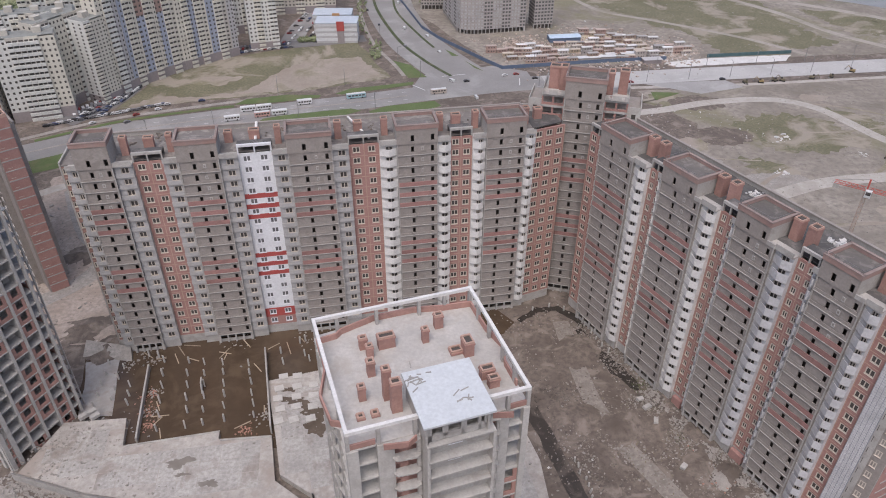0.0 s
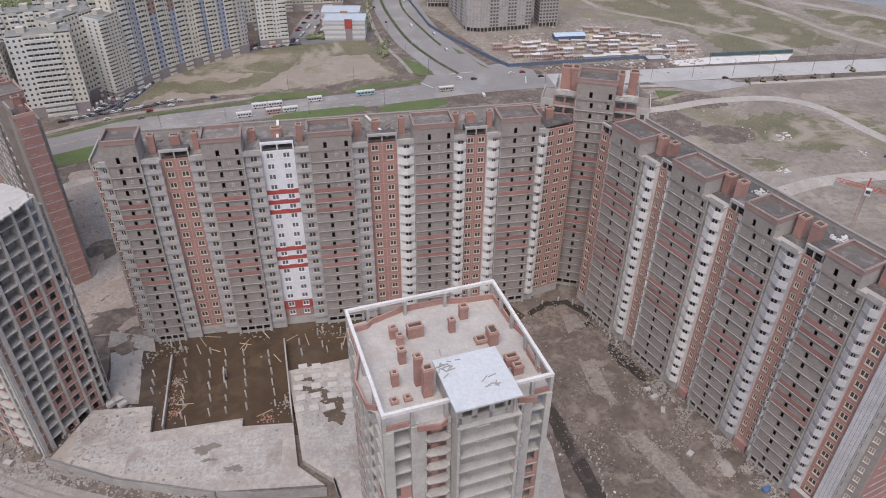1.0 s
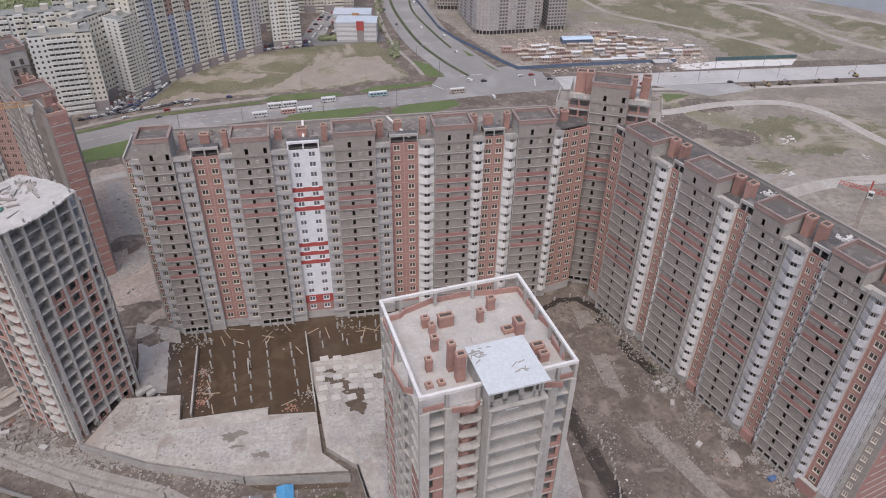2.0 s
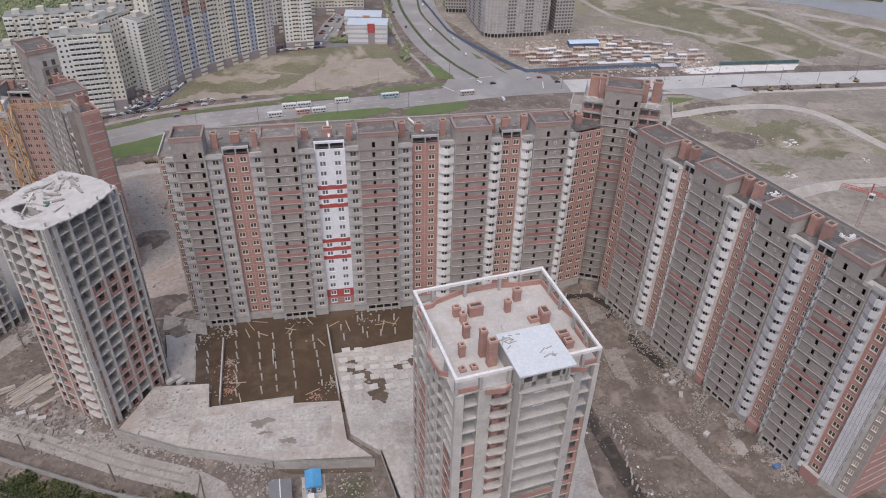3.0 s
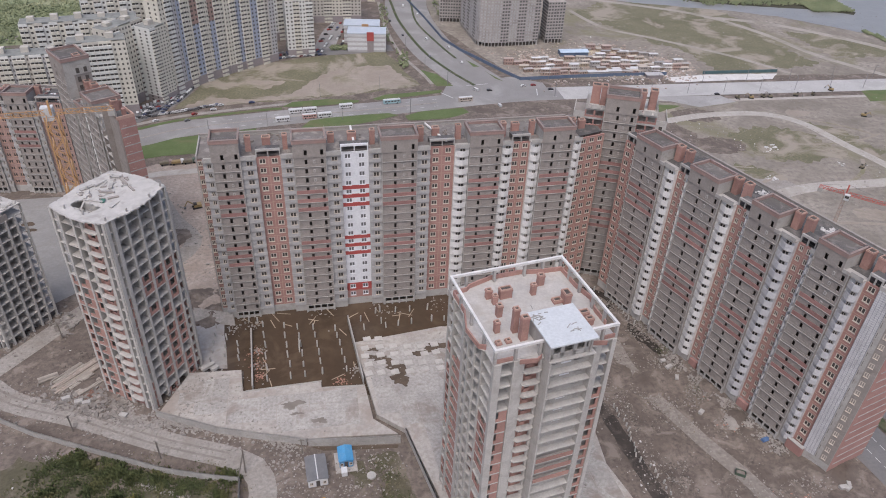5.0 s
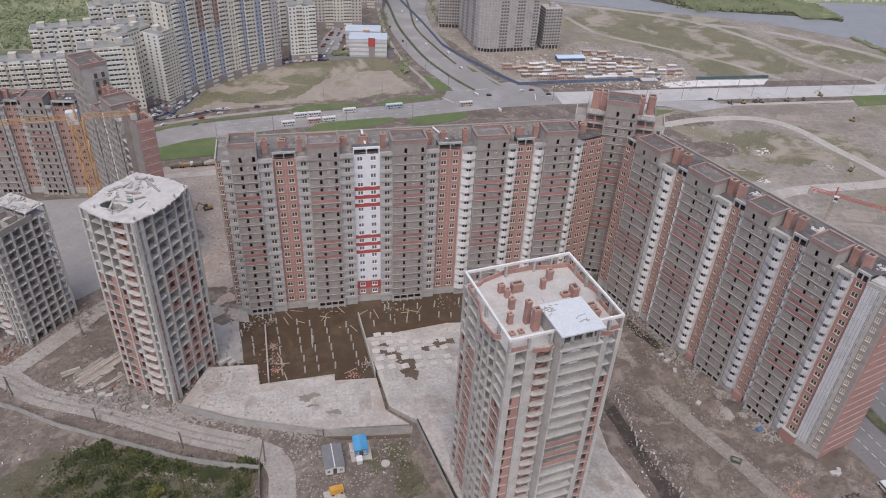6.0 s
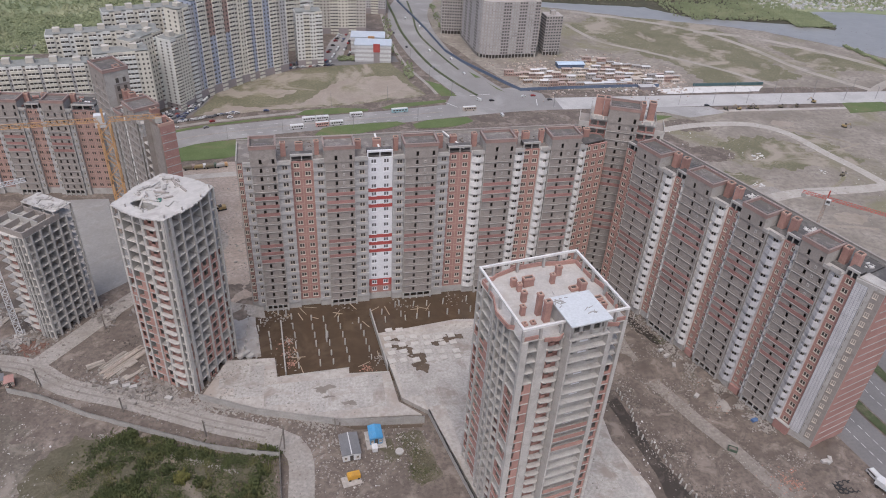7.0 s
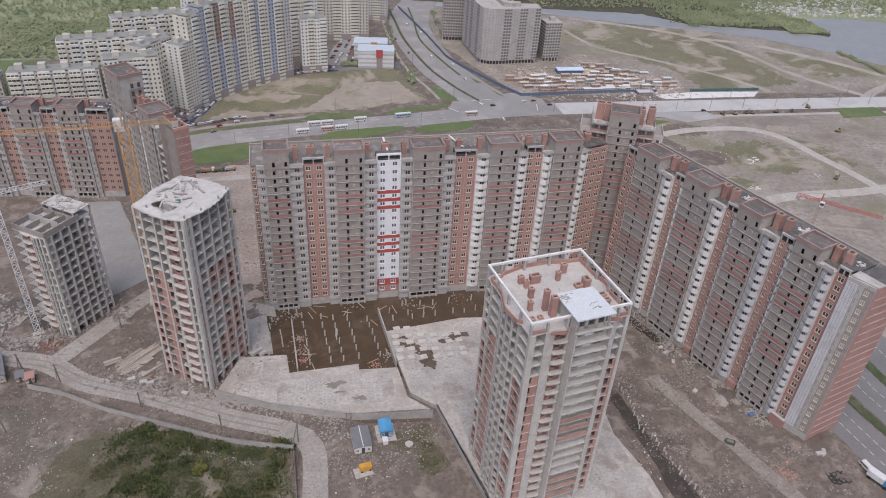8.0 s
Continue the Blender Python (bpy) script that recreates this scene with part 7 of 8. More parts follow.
SHEETING = surface("grey_white_sheeting", (0.42, 0.42, 0.43), (0.62, 0.62, 0.63), 0.8, 3.0, rough=0.6, bump=0.1)
rds = random.Random(6)
for i in range(34):
    part("roof_sheet", Bag().slope_box(rds.uniform(-33, -23), rds.uniform(0.8, 6.4), Z0 + 16 * FH + 0.9 + 0.05 * i % 0.6, rds.uniform(1.2, 3.4), rds.uniform(0.4, 1.1), 0.08, (rds.uniform(-16, 16), rds.uniform(-16, 16), rds.uniform(0, 180))), (SHEETING, SHEETING, PALE)[i % 3], BR)
for i in range(60):
    part("roof_sheet", Bag().slope_box(rds.uniform(-58, -1), rds.uniform(0.8, 10), BZ + 0.7, rds.uniform(0.8, 2.6), rds.uniform(0.2, 0.7), 0.08, (rds.uniform(-16, 16), rds.uniform(-16, 16), rds.uniform(0, 180))), (SHEETING, BANDRED, PALE)[i % 3], BL)
rdd = random.Random(5)
for i in range(26):
    part("roof_scrap", Bag().slope_box(rdd.uniform(-30, -12), rdd.uniform(1.5, 6), Z0 + 16 * FH + 0.5, rdd.uniform(0.8, 2.6), rdd.uniform(0.3, 1.0), 0.3, (rdd.uniform(-8, 8), rdd.uniform(-8, 8), rdd.uniform(0, 180))), (PALE, WHITEMETAL, PINK, BLOCK)[i % 4], BR)

part("brick_plinth", Bag().box(71.6, 76.0, -1.5, -0.5, 0, 3.2).box(71.5, 76.1, -1.6, -0.5, 3.2, 3.4, 1), [BRICK, PALE], RW, "projecting brick plinth at the block's end")
for a_, c_ in ((38.0, 40.6), (55.6, 58.8)):
    part("brick_plinth", Bag().box(a_, c_, -1.2, -0.2, 0, 2.4), BRICK, RW)
TILEGREY = surface("blue_grey_tile_joint", (0.22, 0.23, 0.26), (0.30, 0.31, 0.34), 0.8, 4.0, bump=0.1)
# chamfered corner and banded brick end wall of the right wing
P0, P1, P2 = (75.4, -0.4), (82.2, 0.8), (82.9, 14.2)
CL = math.dist(P0, P1)
EL = math.dist(P1, P2)
part("corner_core", Bag().prism([(75.4, 0.1), (81.8, 1.2), (82.5, 14.0), (75.3, 14.0)], 0, ZT), BLOCK, RW)
turn = math.degrees(math.atan2(P1[1] - P0[1], P1[0] - P0[0]))
corner = part("corner_wall", Bag().box(0, CL, -0.05, 0.35, 0, ZT + 1.0), PALE, RW, "pale concrete chamfered corner wall", pose(*P0, 0, 0, 0, turn))
tiles = Bag()
for r in range(5):
    for c in range(4):
        tiles.box(0.12 + c * 0.72, 0.12 + c * 0.72 + 0.64, -0.13, -0.05, 0.06 + r * 0.56, 0.06 + r * 0.56 + 0.48)
tiles = tiles.mesh("tile_panel", [FOLD])
strip = Bag().box(0.05, 3.05, -0.1, -0.06, 0, FH).mesh("tile_backing", [TILEGREY])
seam = Bag().box(3.3, 3.38, -0.09, -0.05, 0.2, 1.6).mesh("seam", [DARK])
grey_strip = Bag().box(4.3, CL - 0.1, -0.09, -0.05, 0, FH).mesh("grey_strip", [BLOCK])
for k in range(NF):
    part("tile_backing", strip, None, corner, "", pose(0, 0, Z0 + k * FH))
    tagged(part("tile_panel", tiles, None, corner, "white and blue-grey tiled strip", pose(0, 0, Z0 + k * FH)), kind="stuff")
    part("seam", seam, None, corner, "", pose(0, 0, Z0 + k * FH))
    part("grey_strip", grey_strip, None, corner, "", pose(0, 0, Z0 + k * FH))
    part("window", WINS, None, corner, "", pose(5.15, -0.15, Z0 + k * FH + 0.8))
vx, vy = P2[0] - P1[0], P2[1] - P1[1]
end = part("end_wall", Bag().box(0, EL, -0.05, 0.35, 0, ZT + 1.0), BRICK, RW, "orange brick end wall with pale floor bands", pose(*P1, 0, 0, 0, math.degrees(math.atan2(vy, vx))))
band = Bag().box(1.2, EL, -0.12, -0.05, -0.16, 0.14).mesh("floor_band", [PALE])
for k in range(NF):
    part("floor_band", band, None, end, "", pose(0, 0, Z0 + k * FH))
part("roof", Bag().prism([(75.4, 0.1), (81.8, 1.2), (82.5, 14.0), (75.3, 14.0)], ZT + 0.02, ZT + 0.25), BITUMEN, RW)
part("corner_terrace", Bag().prism([(75.6, 0.1), (82.3, 1.1), (82.5, 4.0), (75.6, 4.0)], ZT + 1.0, ZT + 1.3), PALE, RW, "pale terrace slab on the corner")


# ---- panel-built housing across the road ----
TINT = {n: surface("panel_" + n, tuple(0.85 * c for c in v), v, 0.12, 1.2, rough=0.85, bump=0.1) for n, v in {"cream": (0.68, 0.645, 0.555), "white": (0.70, 0.695, 0.655), "blue": (0.38, 0.415, 0.50), "grey": (0.50, 0.485, 0.48), "brown": (0.36, 0.25, 0.215), "base": (0.33, 0.29, 0.285), "beige": (0.54, 0.505, 0.445)}.items()}


ROOFGREY = surface("grey_green_roofing", (0.20, 0.205, 0.19), (0.29, 0.295, 0.275), 0.15, 1.2, rough=0.85, bump=0.2, stain=(0.14, 0.14, 0.13), stain_scale=0.2)


def panel_block(m, w, d, h, floors, strips_, label, seed):
    """Flat-fronted housing: strips of (share of width, tint, balconies)."""
    b = thing("panel_building", m, label, "building", "housing across the road")
    fh = h / floors
    total, x = sum(s[0] for s in strips_), -w / 2
    for share, tint, balc in strips_:
        sw = w * share / total
        wall, glass, ledge = Bag(), Bag(), Bag()
        out = 0.25 if balc else 0.0
        names = tint if isinstance(tint, tuple) else (tint, tint)
        cut = h * 0.62
        wall.box(x, x + sw, -d / 2 - out, d / 2, fh * 2, cut, 0)
        wall.box(x, x + sw, -d / 2 - out, d / 2, cut, h + (0.9 if balc else 0.4), 1)
        wall.box(x, x + sw, -d / 2 - out - 0.06, d / 2, 0, fh * 2, 2)
        sec = part("facade_strip", wall, [TINT[names[0]], TINT[names[1]], TINT["base"]], b)
        nw = max(1, round(sw / 1.9))
        for k in range(floors):
            z = k * fh
            for i in range(nw):
                cx = x + sw * (i + 0.5) / nw
                if balc:
                    ledge.box(cx - 0.46 * sw / nw, cx + 0.46 * sw / nw, -d / 2 - out - 0.75, -d / 2 - out, z + 0.1, z + 0.58 * fh)
                    glass.box(cx - 0.4 * sw / nw, cx + 0.4 * sw / nw, -d / 2 - out - 0.03, -d / 2 - out, z + 0.58 * fh, z + 0.92 * fh)
                else:
                    ww = 0.2 * sw / nw
                    glass.box(cx - ww, cx + ww, -d / 2 - 0.03, -d / 2, z + 0.38 * fh, z + 0.8 * fh)
        g_ = part("window_glazing", glass, GLASS, sec)
        tagged(g_, kind="stuff")
        if balc:
            tagged(part("balcony_front", ledge, TINT["white" if names[0] != "white" else "cream"], sec), kind="stuff")
        x += sw
    side = Bag()
    for s in (-1, 1):
        for k in range(floors):
            for y in (-0.25, 0.15):
                xs = s * (w / 2)
                side.box(min(xs, xs + s * 0.04), max(xs, xs + s * 0.04), d * y - 0.5, d * y + 0.5, k * fh + 0.34 * fh, k * fh + 0.8 * fh)
    tagged(part("side_glazing", side, GLASS, b), kind="stuff")
    rnd = random.Random(seed)
    part("roof", Bag().box(-w / 2 + 0.2, w / 2 - 0.2, -d / 2 + 0.1, d / 2 - 0.2, h + 0.9, h + 1.05), ROOFGREY, b)
    for i in range(max(1, int(w / 9))):
        xx = -w / 2 + (i + 0.5) * w / max(1, int(w / 9))
        part("roof_hut", Bag().box(xx - 1.6, xx + 1.6, -1.2, 1.8, h + 1.05, h + rnd.uniform(2.4, 3.4)), TINT["beige"], b)
    return b


arc = [((-83.5, 262), 35, 0), ((-79.5, 270.5), 47, 1), ((-74.0, 278.5), 49, 2), ((-68.0, 286), 49, 3), ((-61.5, 293.5), 48, 4), ((-54.0, 301), 47, 5), ((-46.5, 307.5), 46, 6), ((-38.5, 314), 44, 7)]
looks = [[(1, "white", True), (1, "cream", False), (1, "cream", False)], [(1, "cream", False), (1.2, "cream", True), (1, "grey", False)], [(1, "blue", False), (1.1, "white", True), (1, "cream", False)], [(1.1, ("blue", "brown"), False), (1.0, "white", True), (0.8, "cream", False)],
         [(1.1, ("blue", "brown"), False), (1.1, "white", True), (0.7, "cream", False)], [(1.0, "cream", False), (1.0, "white", True), (1.2, "blue", False)], [(1, "white", True), (0.8, "cream", False), (1.3, "blue", False)], [(1.2, "white", True), (0.8, "beige", False), (1, "grey", False)]]
for i, ((x, y), h, k) in enumerate(arc):
    turn = 58 - 2.6 * i
    panel_block(pose(x - 4.5, y + 4.0, 0, 0, 0, turn), 10.4, 9, h, 22, looks[k], "tall panel tower with balcony stacks and coloured strips", i)
panel_block(pose(-24.5, 328.5, 0, 0, 0, 12), 15, 9, 31, 15, [(1, "white", False), (0.8, "white", True), (0.8, "white", False), (0.9, "cream", True)], "white panel tower at the end of the row", 20)
panel_block(pose(-10, 392, 0, 0, 0, 4), 42, 10, 32, 16, [(1, "cream", False), (0.8, "white", True), (1, "beige", False), (0.8, "white", True), (1, "cream", False), (0.8, "white", True), (1, "beige", False)], "long cream panel block behind the car park", 21)
panel_block(pose(20, 440, 0, 0, 0, -8), 16, 10, 26, 14, [(1, "grey", False), (1, "white", True), (1, "grey", False)], "pale panel block far down the boulevard", 22)
LOW = [(1, "white", True), (0.7, "cream", False), (1, "beige", True), (0.7, "white", False)]
ROWS = [(1, "white", True), (0.25, "grey", False), (1, "white", True), (0.3, "beige", False)]
panel_block(pose(-107.5, 249.0, 0, 0, 0, 16), 24, 9, 34, 15, [(1, "white", False), (1, "beige", True), (0.8, "cream", True), (0.9, "cream", False)], "pale panel tower with brown balcony stacks", 24)
panel_block(pose(-101.0, 262.0, 0, 0, 0, 60), 22, 8, 37, 16, [(1, "beige", True), (1, "cream", False), (1, "beige", True)], "beige panel tower with balcony stacks", 28)
panel_block(pose(-139, 240, 0, 0, 0, 10), 38, 9, 31, 14, ROWS * 3, "long white panel block with rows of balconies", 23)
panel_block(pose(-180, 232, 0, 0, 0, 10), 40, 9, 30, 14, ROWS * 3, "long white panel block beyond the crane", 30)
panel_block(pose(-122, 276, 0, 0, 0, 14), 50, 9, 35, 15, LOW * 4, "pale panel block with rows of balconies", 25)
panel_block(pose(-106, 306, 0, 0, 0, 22), 46, 9, 38, 16, LOW * 4, "pale panel block among others", 27)
panel_block(pose(-75, 334, 0, 0, 0, 36), 46, 9, 42, 18, LOW * 3, "tall pale panel block behind the row", 31)
panel_block(pose(-40, 356, 0, 0, 0, 26), 36, 9, 38, 16, LOW * 2, "pale panel block behind the tower row", 32)

# low commercial building with a red sign
for x, y, s, col, label in ((13.5, 337, 1.0, REDPAINT, "low white banded building with a red sign panel"), (11, 352, 0.95, ORANGE, "low white building with an orange sign panel")):
    cb = thing("office_building", pose(x, y, 0, 0, 0, -4), label, "building")
    for k in range(4):
        part("storey_band", Bag().box(-11 * s, 11 * s, -6, 6, k * 2.6 + 1.2, k * 2.6 + 2.6), WHITEMETAL, cb)
        part("glazing_band", Bag().box(-10.9 * s, 10.9 * s, -5.9, 5.9, k * 2.6, k * 2.6 + 1.2), TINT["grey"], cb)
    part("roof", Bag().box(-11.2 * s, 11.2 * s, -6.2, 6.2, 10.4, 10.9), surface("pale_blue_roof", (0.45, 0.50, 0.56), (0.56, 0.60, 0.65), 0.3, 2.0, rough=0.4, bump=0.05), cb)
    part("sign_panel", Bag().box(0.2, 4.2, -6.5, -6.1, 6.6, 11.6), col, cb, "plain coloured sign panel")
    part("entrance", Bag().box(0.4, 4.0, -6.4, -6.05, 0, 6.5), TINT["base"], cb)

# unfinished high-rises beyond the boulevard
GRID = surface("unfinished_grey", (0.355, 0.322, 0.298), (0.45, 0.415, 0.386), 0.2, 1.5, stain=(0.20, 0.17, 0.16), stain_scale=0.2)


# Flat window plates: the shade of empty openings is in this dark colour.
HOLE = surface("shaded_opening", (0.10, 0.094, 0.092), (0.16, 0.15, 0.147), 0.5, 2.0, bump=0.0)


def highrise(m, pts, h, floors, label, bright):
    b = thing("highrise", m, label, "building", "unfinished high-rises")
    part("body", Bag().prism(pts, 2.6, h), GRID, b)
    fh = (h - 2.6) / floors
    panes, frames = Bag(), Bag()
    for i, p in enumerate(pts):
        q = pts[(i + 1) % len(pts)]
        length = math.hypot(q[0] - p[0], q[1] - p[1])
        d = ((q[0] - p[0]) / length, (q[1] - p[1]) / length)
        nrm = (d[1], -d[0])
        n = max(1, round(length / 1.7))
        turn = math.degrees(math.atan2(d[1], d[0]))
        for k in range(floors):
            for j in range(n):
                cx, cy = p[0] + d[0] * length * (j + 0.5) / n, p[1] + d[1] * length * (j + 0.5) / n
                lit = bright and (j // 3) % 2 == 0
                (frames if lit else panes).slope_box(cx + nrm[0] * 0.03, cy + nrm[1] * 0.03, 2.6 + (k + 0.5) * fh, 0.62 * length / n, 0.1, 0.5 * fh, (0, 0, turn))
            frames.beam((p[0] + nrm[0] * 0.06, p[1] + nrm[1] * 0.06, 2.6 + k * fh), (q[0] + nrm[0] * 0.06, q[1] + nrm[1] * 0.06, 2.6 + k * fh), 0.16, 0.14)
        for j in range(int(length / 2.2) + 1):
            cx, cy = p[0] + d[0] * min(length, j * 2.2) - nrm[0] * 0.3, p[1] + d[1] * min(length, j * 2.2) - nrm[1] * 0.3
            part("ground_column", Bag().box(cx - 0.22, cx + 0.22, cy - 0.22, cy + 0.22, 0, 2.6), PALE, b)
    tagged(part("opening_grid", panes, HOLE, b), kind="stuff")
    tagged(part("floor_edge_grid", frames, LILAC if bright else PALE, b), kind="stuff")
    # The open ground storey's shade is put into this wall's dark colour.
    part("ground_wall", Bag().prism([(0.86 * x, 0.86 * y) for x, y in pts], 0, 2.6), DARK, b)
    part("roof_house", Bag().prism([(0.3 * x, 0.3 * y) for x, y in pts], h, h + 2.4), GRID, b)
    return b


arcp = [(-20, -2), (-18.5, -5.5), (-15, -7.6), (-11, -8.2), (18, -4.5), (18, 6), (-6, 6), (-13, 34), (-24, 34), (-21.5, 10)]
highrise(pose(99, 347, 0), arcp, 35, 17, "rounded unfinished grey high-rise with white-framed windows", True)
highrise(pose(127.5, 351, 0, 0, 0, 6), [(-5.5, -5), (5.5, -5), (5.5, 5), (-5.5, 5)], 25, 12, "grey unfinished tower block beside the high-rise", False)
highrise(pose(72, 396, 0, 0, 0, -6), [(-9, -8), (8, -8), (8, 12), (-9, 12)], 38, 18, "tall unfinished tower block down the boulevard", False)
highrise(pose(100, 420, 0, 0, 0, 4), [(-16, -7), (16, -7), (16, 7), (-16, 7)], 36, 17, "far unfinished block with pale windows", True)

# workers' camp: rows of small cabins
BLUEF = surface("blue_hoarding", (0.10, 0.135, 0.20), (0.14, 0.18, 0.26), 0.3, 2.0, rough=0.6, bump=0.05)
panel_fence("hoarding", [(38, 470), (52, 400), (60, 352), (68, 332), (78, 314), (86, 299), (94.6, 285)], 3.0, 1.8, BLUEF, "long blue metal hoarding along the boulevard", 0.12)
panel_fence("hoarding", [(94.6, 285), (125, 288), (153, 290), (180, 291)], 3.0, 1.8, BLUEF, "blue metal hoarding round the workers' camp", 0.12)
panel_fence("hoarding", [(202, 292), (225, 293), (248, 294)], 3.0, 1.8, surface("teal_hoarding", (0.05, 0.10, 0.11), (0.09, 0.15, 0.16), 0.4, 2.0, rough=0.6), "dark teal metal hoarding beside the road", 0.12)
sheet("white_apron", ragged([(178, 287), (202, 291), (247, 292), (240, 283.5), (180, 280)], 4, 0.4, 77), 0.07, surface("pale_gravel", (0.55, 0.53, 0.51), (0.68, 0.66, 0.64), 0.2, 1.0), "bright pale gravel apron", "ground")
camp_mats = [surface("camp_wall_" + n, tuple(0.8 * c for c in v), v, 0.4, 2.0, per_object=0.12) for n, v in (("tan", (0.42, 0.32, 0.26)), ("rose", (0.40, 0.28, 0.24)), ("pale", (0.52, 0.47, 0.43)), ("brown", (0.30, 0.22, 0.17)), ("board", (0.46, 0.38, 0.28)), ("grey", (0.38, 0.35, 0.33)))]
roof_mats = [surface("camp_roof_" + n, tuple(0.8 * c for c in v), v, 0.4, 2.0, per_object=0.12) for n, v in (("white", (0.72, 0.71, 0.70)), ("rose", (0.50, 0.40, 0.35)), ("tan", (0.52, 0.45, 0.38)), ("grey", (0.42, 0.40, 0.38)), ("cream", (0.60, 0.54, 0.47)))]
rd = random.Random(33)
hut_protos = []
for wm in range(len(camp_mats)):
    for rm in range(2):
        c = thing("hut", pose(0, -700, -50), "small workers' cabin with a flat pale roof", "cabin", "workers' cabins")
        part("body", Bag().box(-2.7, 2.7, -1.1, 1.1, 0, 1.7), camp_mats[wm], c)
        part("roof", Bag().box(-2.85, 2.85, -1.25, 1.25, 1.7, 1.85), roof_mats[(wm + 2 * rm + rm) % 5], c)
        for xx in (-1.3, 0.2, 1.4):
            part("window", Bag().box(xx - 0.3, xx + 0.3, -1.14, -1.1, 0.7, 1.3), GLASS, c)
        hut_protos.append(c)
spots = []
for row, (xa, ya, xb, yb, n) in enumerate(((90, 309, 121, 312, 6), (98, 303, 138, 307, 8), (100, 297, 132, 300, 6), (108, 292.5, 146, 295, 7), (128, 318, 158, 316, 5), (136, 312, 176, 309, 7), (140, 304, 188, 303, 9), (150, 298, 196, 299, 9), (150, 294, 176, 294.5, 5), (150, 322, 176, 316, 5), (160, 330, 185, 320, 5), (142, 333, 160, 331, 4), (186, 309, 199, 305, 3))):
    for i in range(n):
        s = (i + 0.5) / n
        spots.append((xa + (xb - xa) * s + rd.uniform(-1, 1), ya + (yb - ya) * s + rd.uniform(-0.8, 0.8)))
for i, (x, y) in enumerate(spots):
    k = hut_protos[rd.randrange(len(hut_protos))]
    copy_thing(k, pose(x, y, 0, 0, 0, rd.uniform(-10, 12)))
    if rd.random() < 0.35:
        copy_thing(k, pose(x, y, 1.86, 0, 0, rd.uniform(-4, 6)))
for c in hut_protos:
    for o in (*c.children_recursive, c):
        bpy.data.objects.remove(o)
hall = thing("hall", pose(135, 325, 0, 0, 0, 2), "low hall with a bright blue-white metal roof", "building")
part("body", Bag().box(-8.5, 8.5, -3, 3, 0, 2.4), BLUEF, hall)
part("roof", Bag().slope_box(0, -1.6, 2.75, 17.6, 3.5, 0.12, (12, 0, 0)).slope_box(0, 1.6, 2.75, 17.6, 3.5, 0.12, (-12, 0, 0)), surface("bright_blue_roof", (0.46, 0.56, 0.68), (0.56, 0.66, 0.76), 0.3, 2.0, rough=0.35, bump=0.05), hall)
lh0 = thing("long_shed", pose(140, 292.5, 0, 0, 0, 3), "long low shed with a bright white roof", "building", "camp sheds")
part("body", Bag().box(-5.5, 5.5, -1.3, 1.3, 0, 2.0), camp_mats[2], lh0)
part("roof", Bag().box(-5.8, 5.8, -1.6, 1.6, 2.0, 2.15), WHITEMETAL, lh0)
lh1 = thing("long_shed", pose(150, 293.5, 0, 0, 0, 3), "long low shed with a bright white roof", "building", "camp sheds")
part("body", Bag().box(-4, 4, -1.3, 1.3, 0, 2.0), camp_mats[2], lh1)
part("roof", Bag().box(-4.3, 4.3, -1.6, 1.6, 2.0, 2.15), WHITEMETAL, lh1)
lh2 = thing("long_shed", pose(163, 297, 0, 0, 0, 3), "long low shed with a bright white roof", "building", "camp sheds")
part("body", Bag().box(-5, 5, -1.3, 1.3, 0, 2.0), camp_mats[2], lh2)
part("roof", Bag().box(-5.3, 5.3, -1.6, 1.6, 2.0, 2.15), WHITEMETAL, lh2)
st = thing("store_shed", pose(171, 287.5, 0, 0, 0, 3), "low grey shed at the road", "building")
part("body", Bag().box(-4.5, 4.5, -2, 2, 0, 2.0), TINT["base"], st)
part("roof", Bag().box(-4.9, 4.9, -2.4, 2.4, 2.0, 2.2), TINT["grey"], st)
rubble("site_clutter", [(110, 318, 9), (125, 306, 12), (150, 325, 10), (172, 312, 12), (186, 300, 8), (160, 300, 12)], 2200, 1.5, surface("mixed_clutter", (0.24, 0.17, 0.13), (0.60, 0.53, 0.47), 0.25, 1.2, per_object=0.0), "building clutter between the cabins", 71, 0.5)
rubble("timber_heap", [(152, 330, 4), (160, 326, 5), (168, 318, 5), (146, 322, 4)], 700, 1.3, surface("yellow_timber", (0.42, 0.35, 0.25), (0.58, 0.50, 0.38), 0.5, 2.0), "heaps of pale yellow timber in the camp", 73, 0.4)
rubble("site_clutter", [(155, 308, 14), (165, 300, 10), (178, 296, 8), (150, 320, 8)], 320, 1.7, TRASH, "pale boards and sheets in the camp", 72, 0.3)


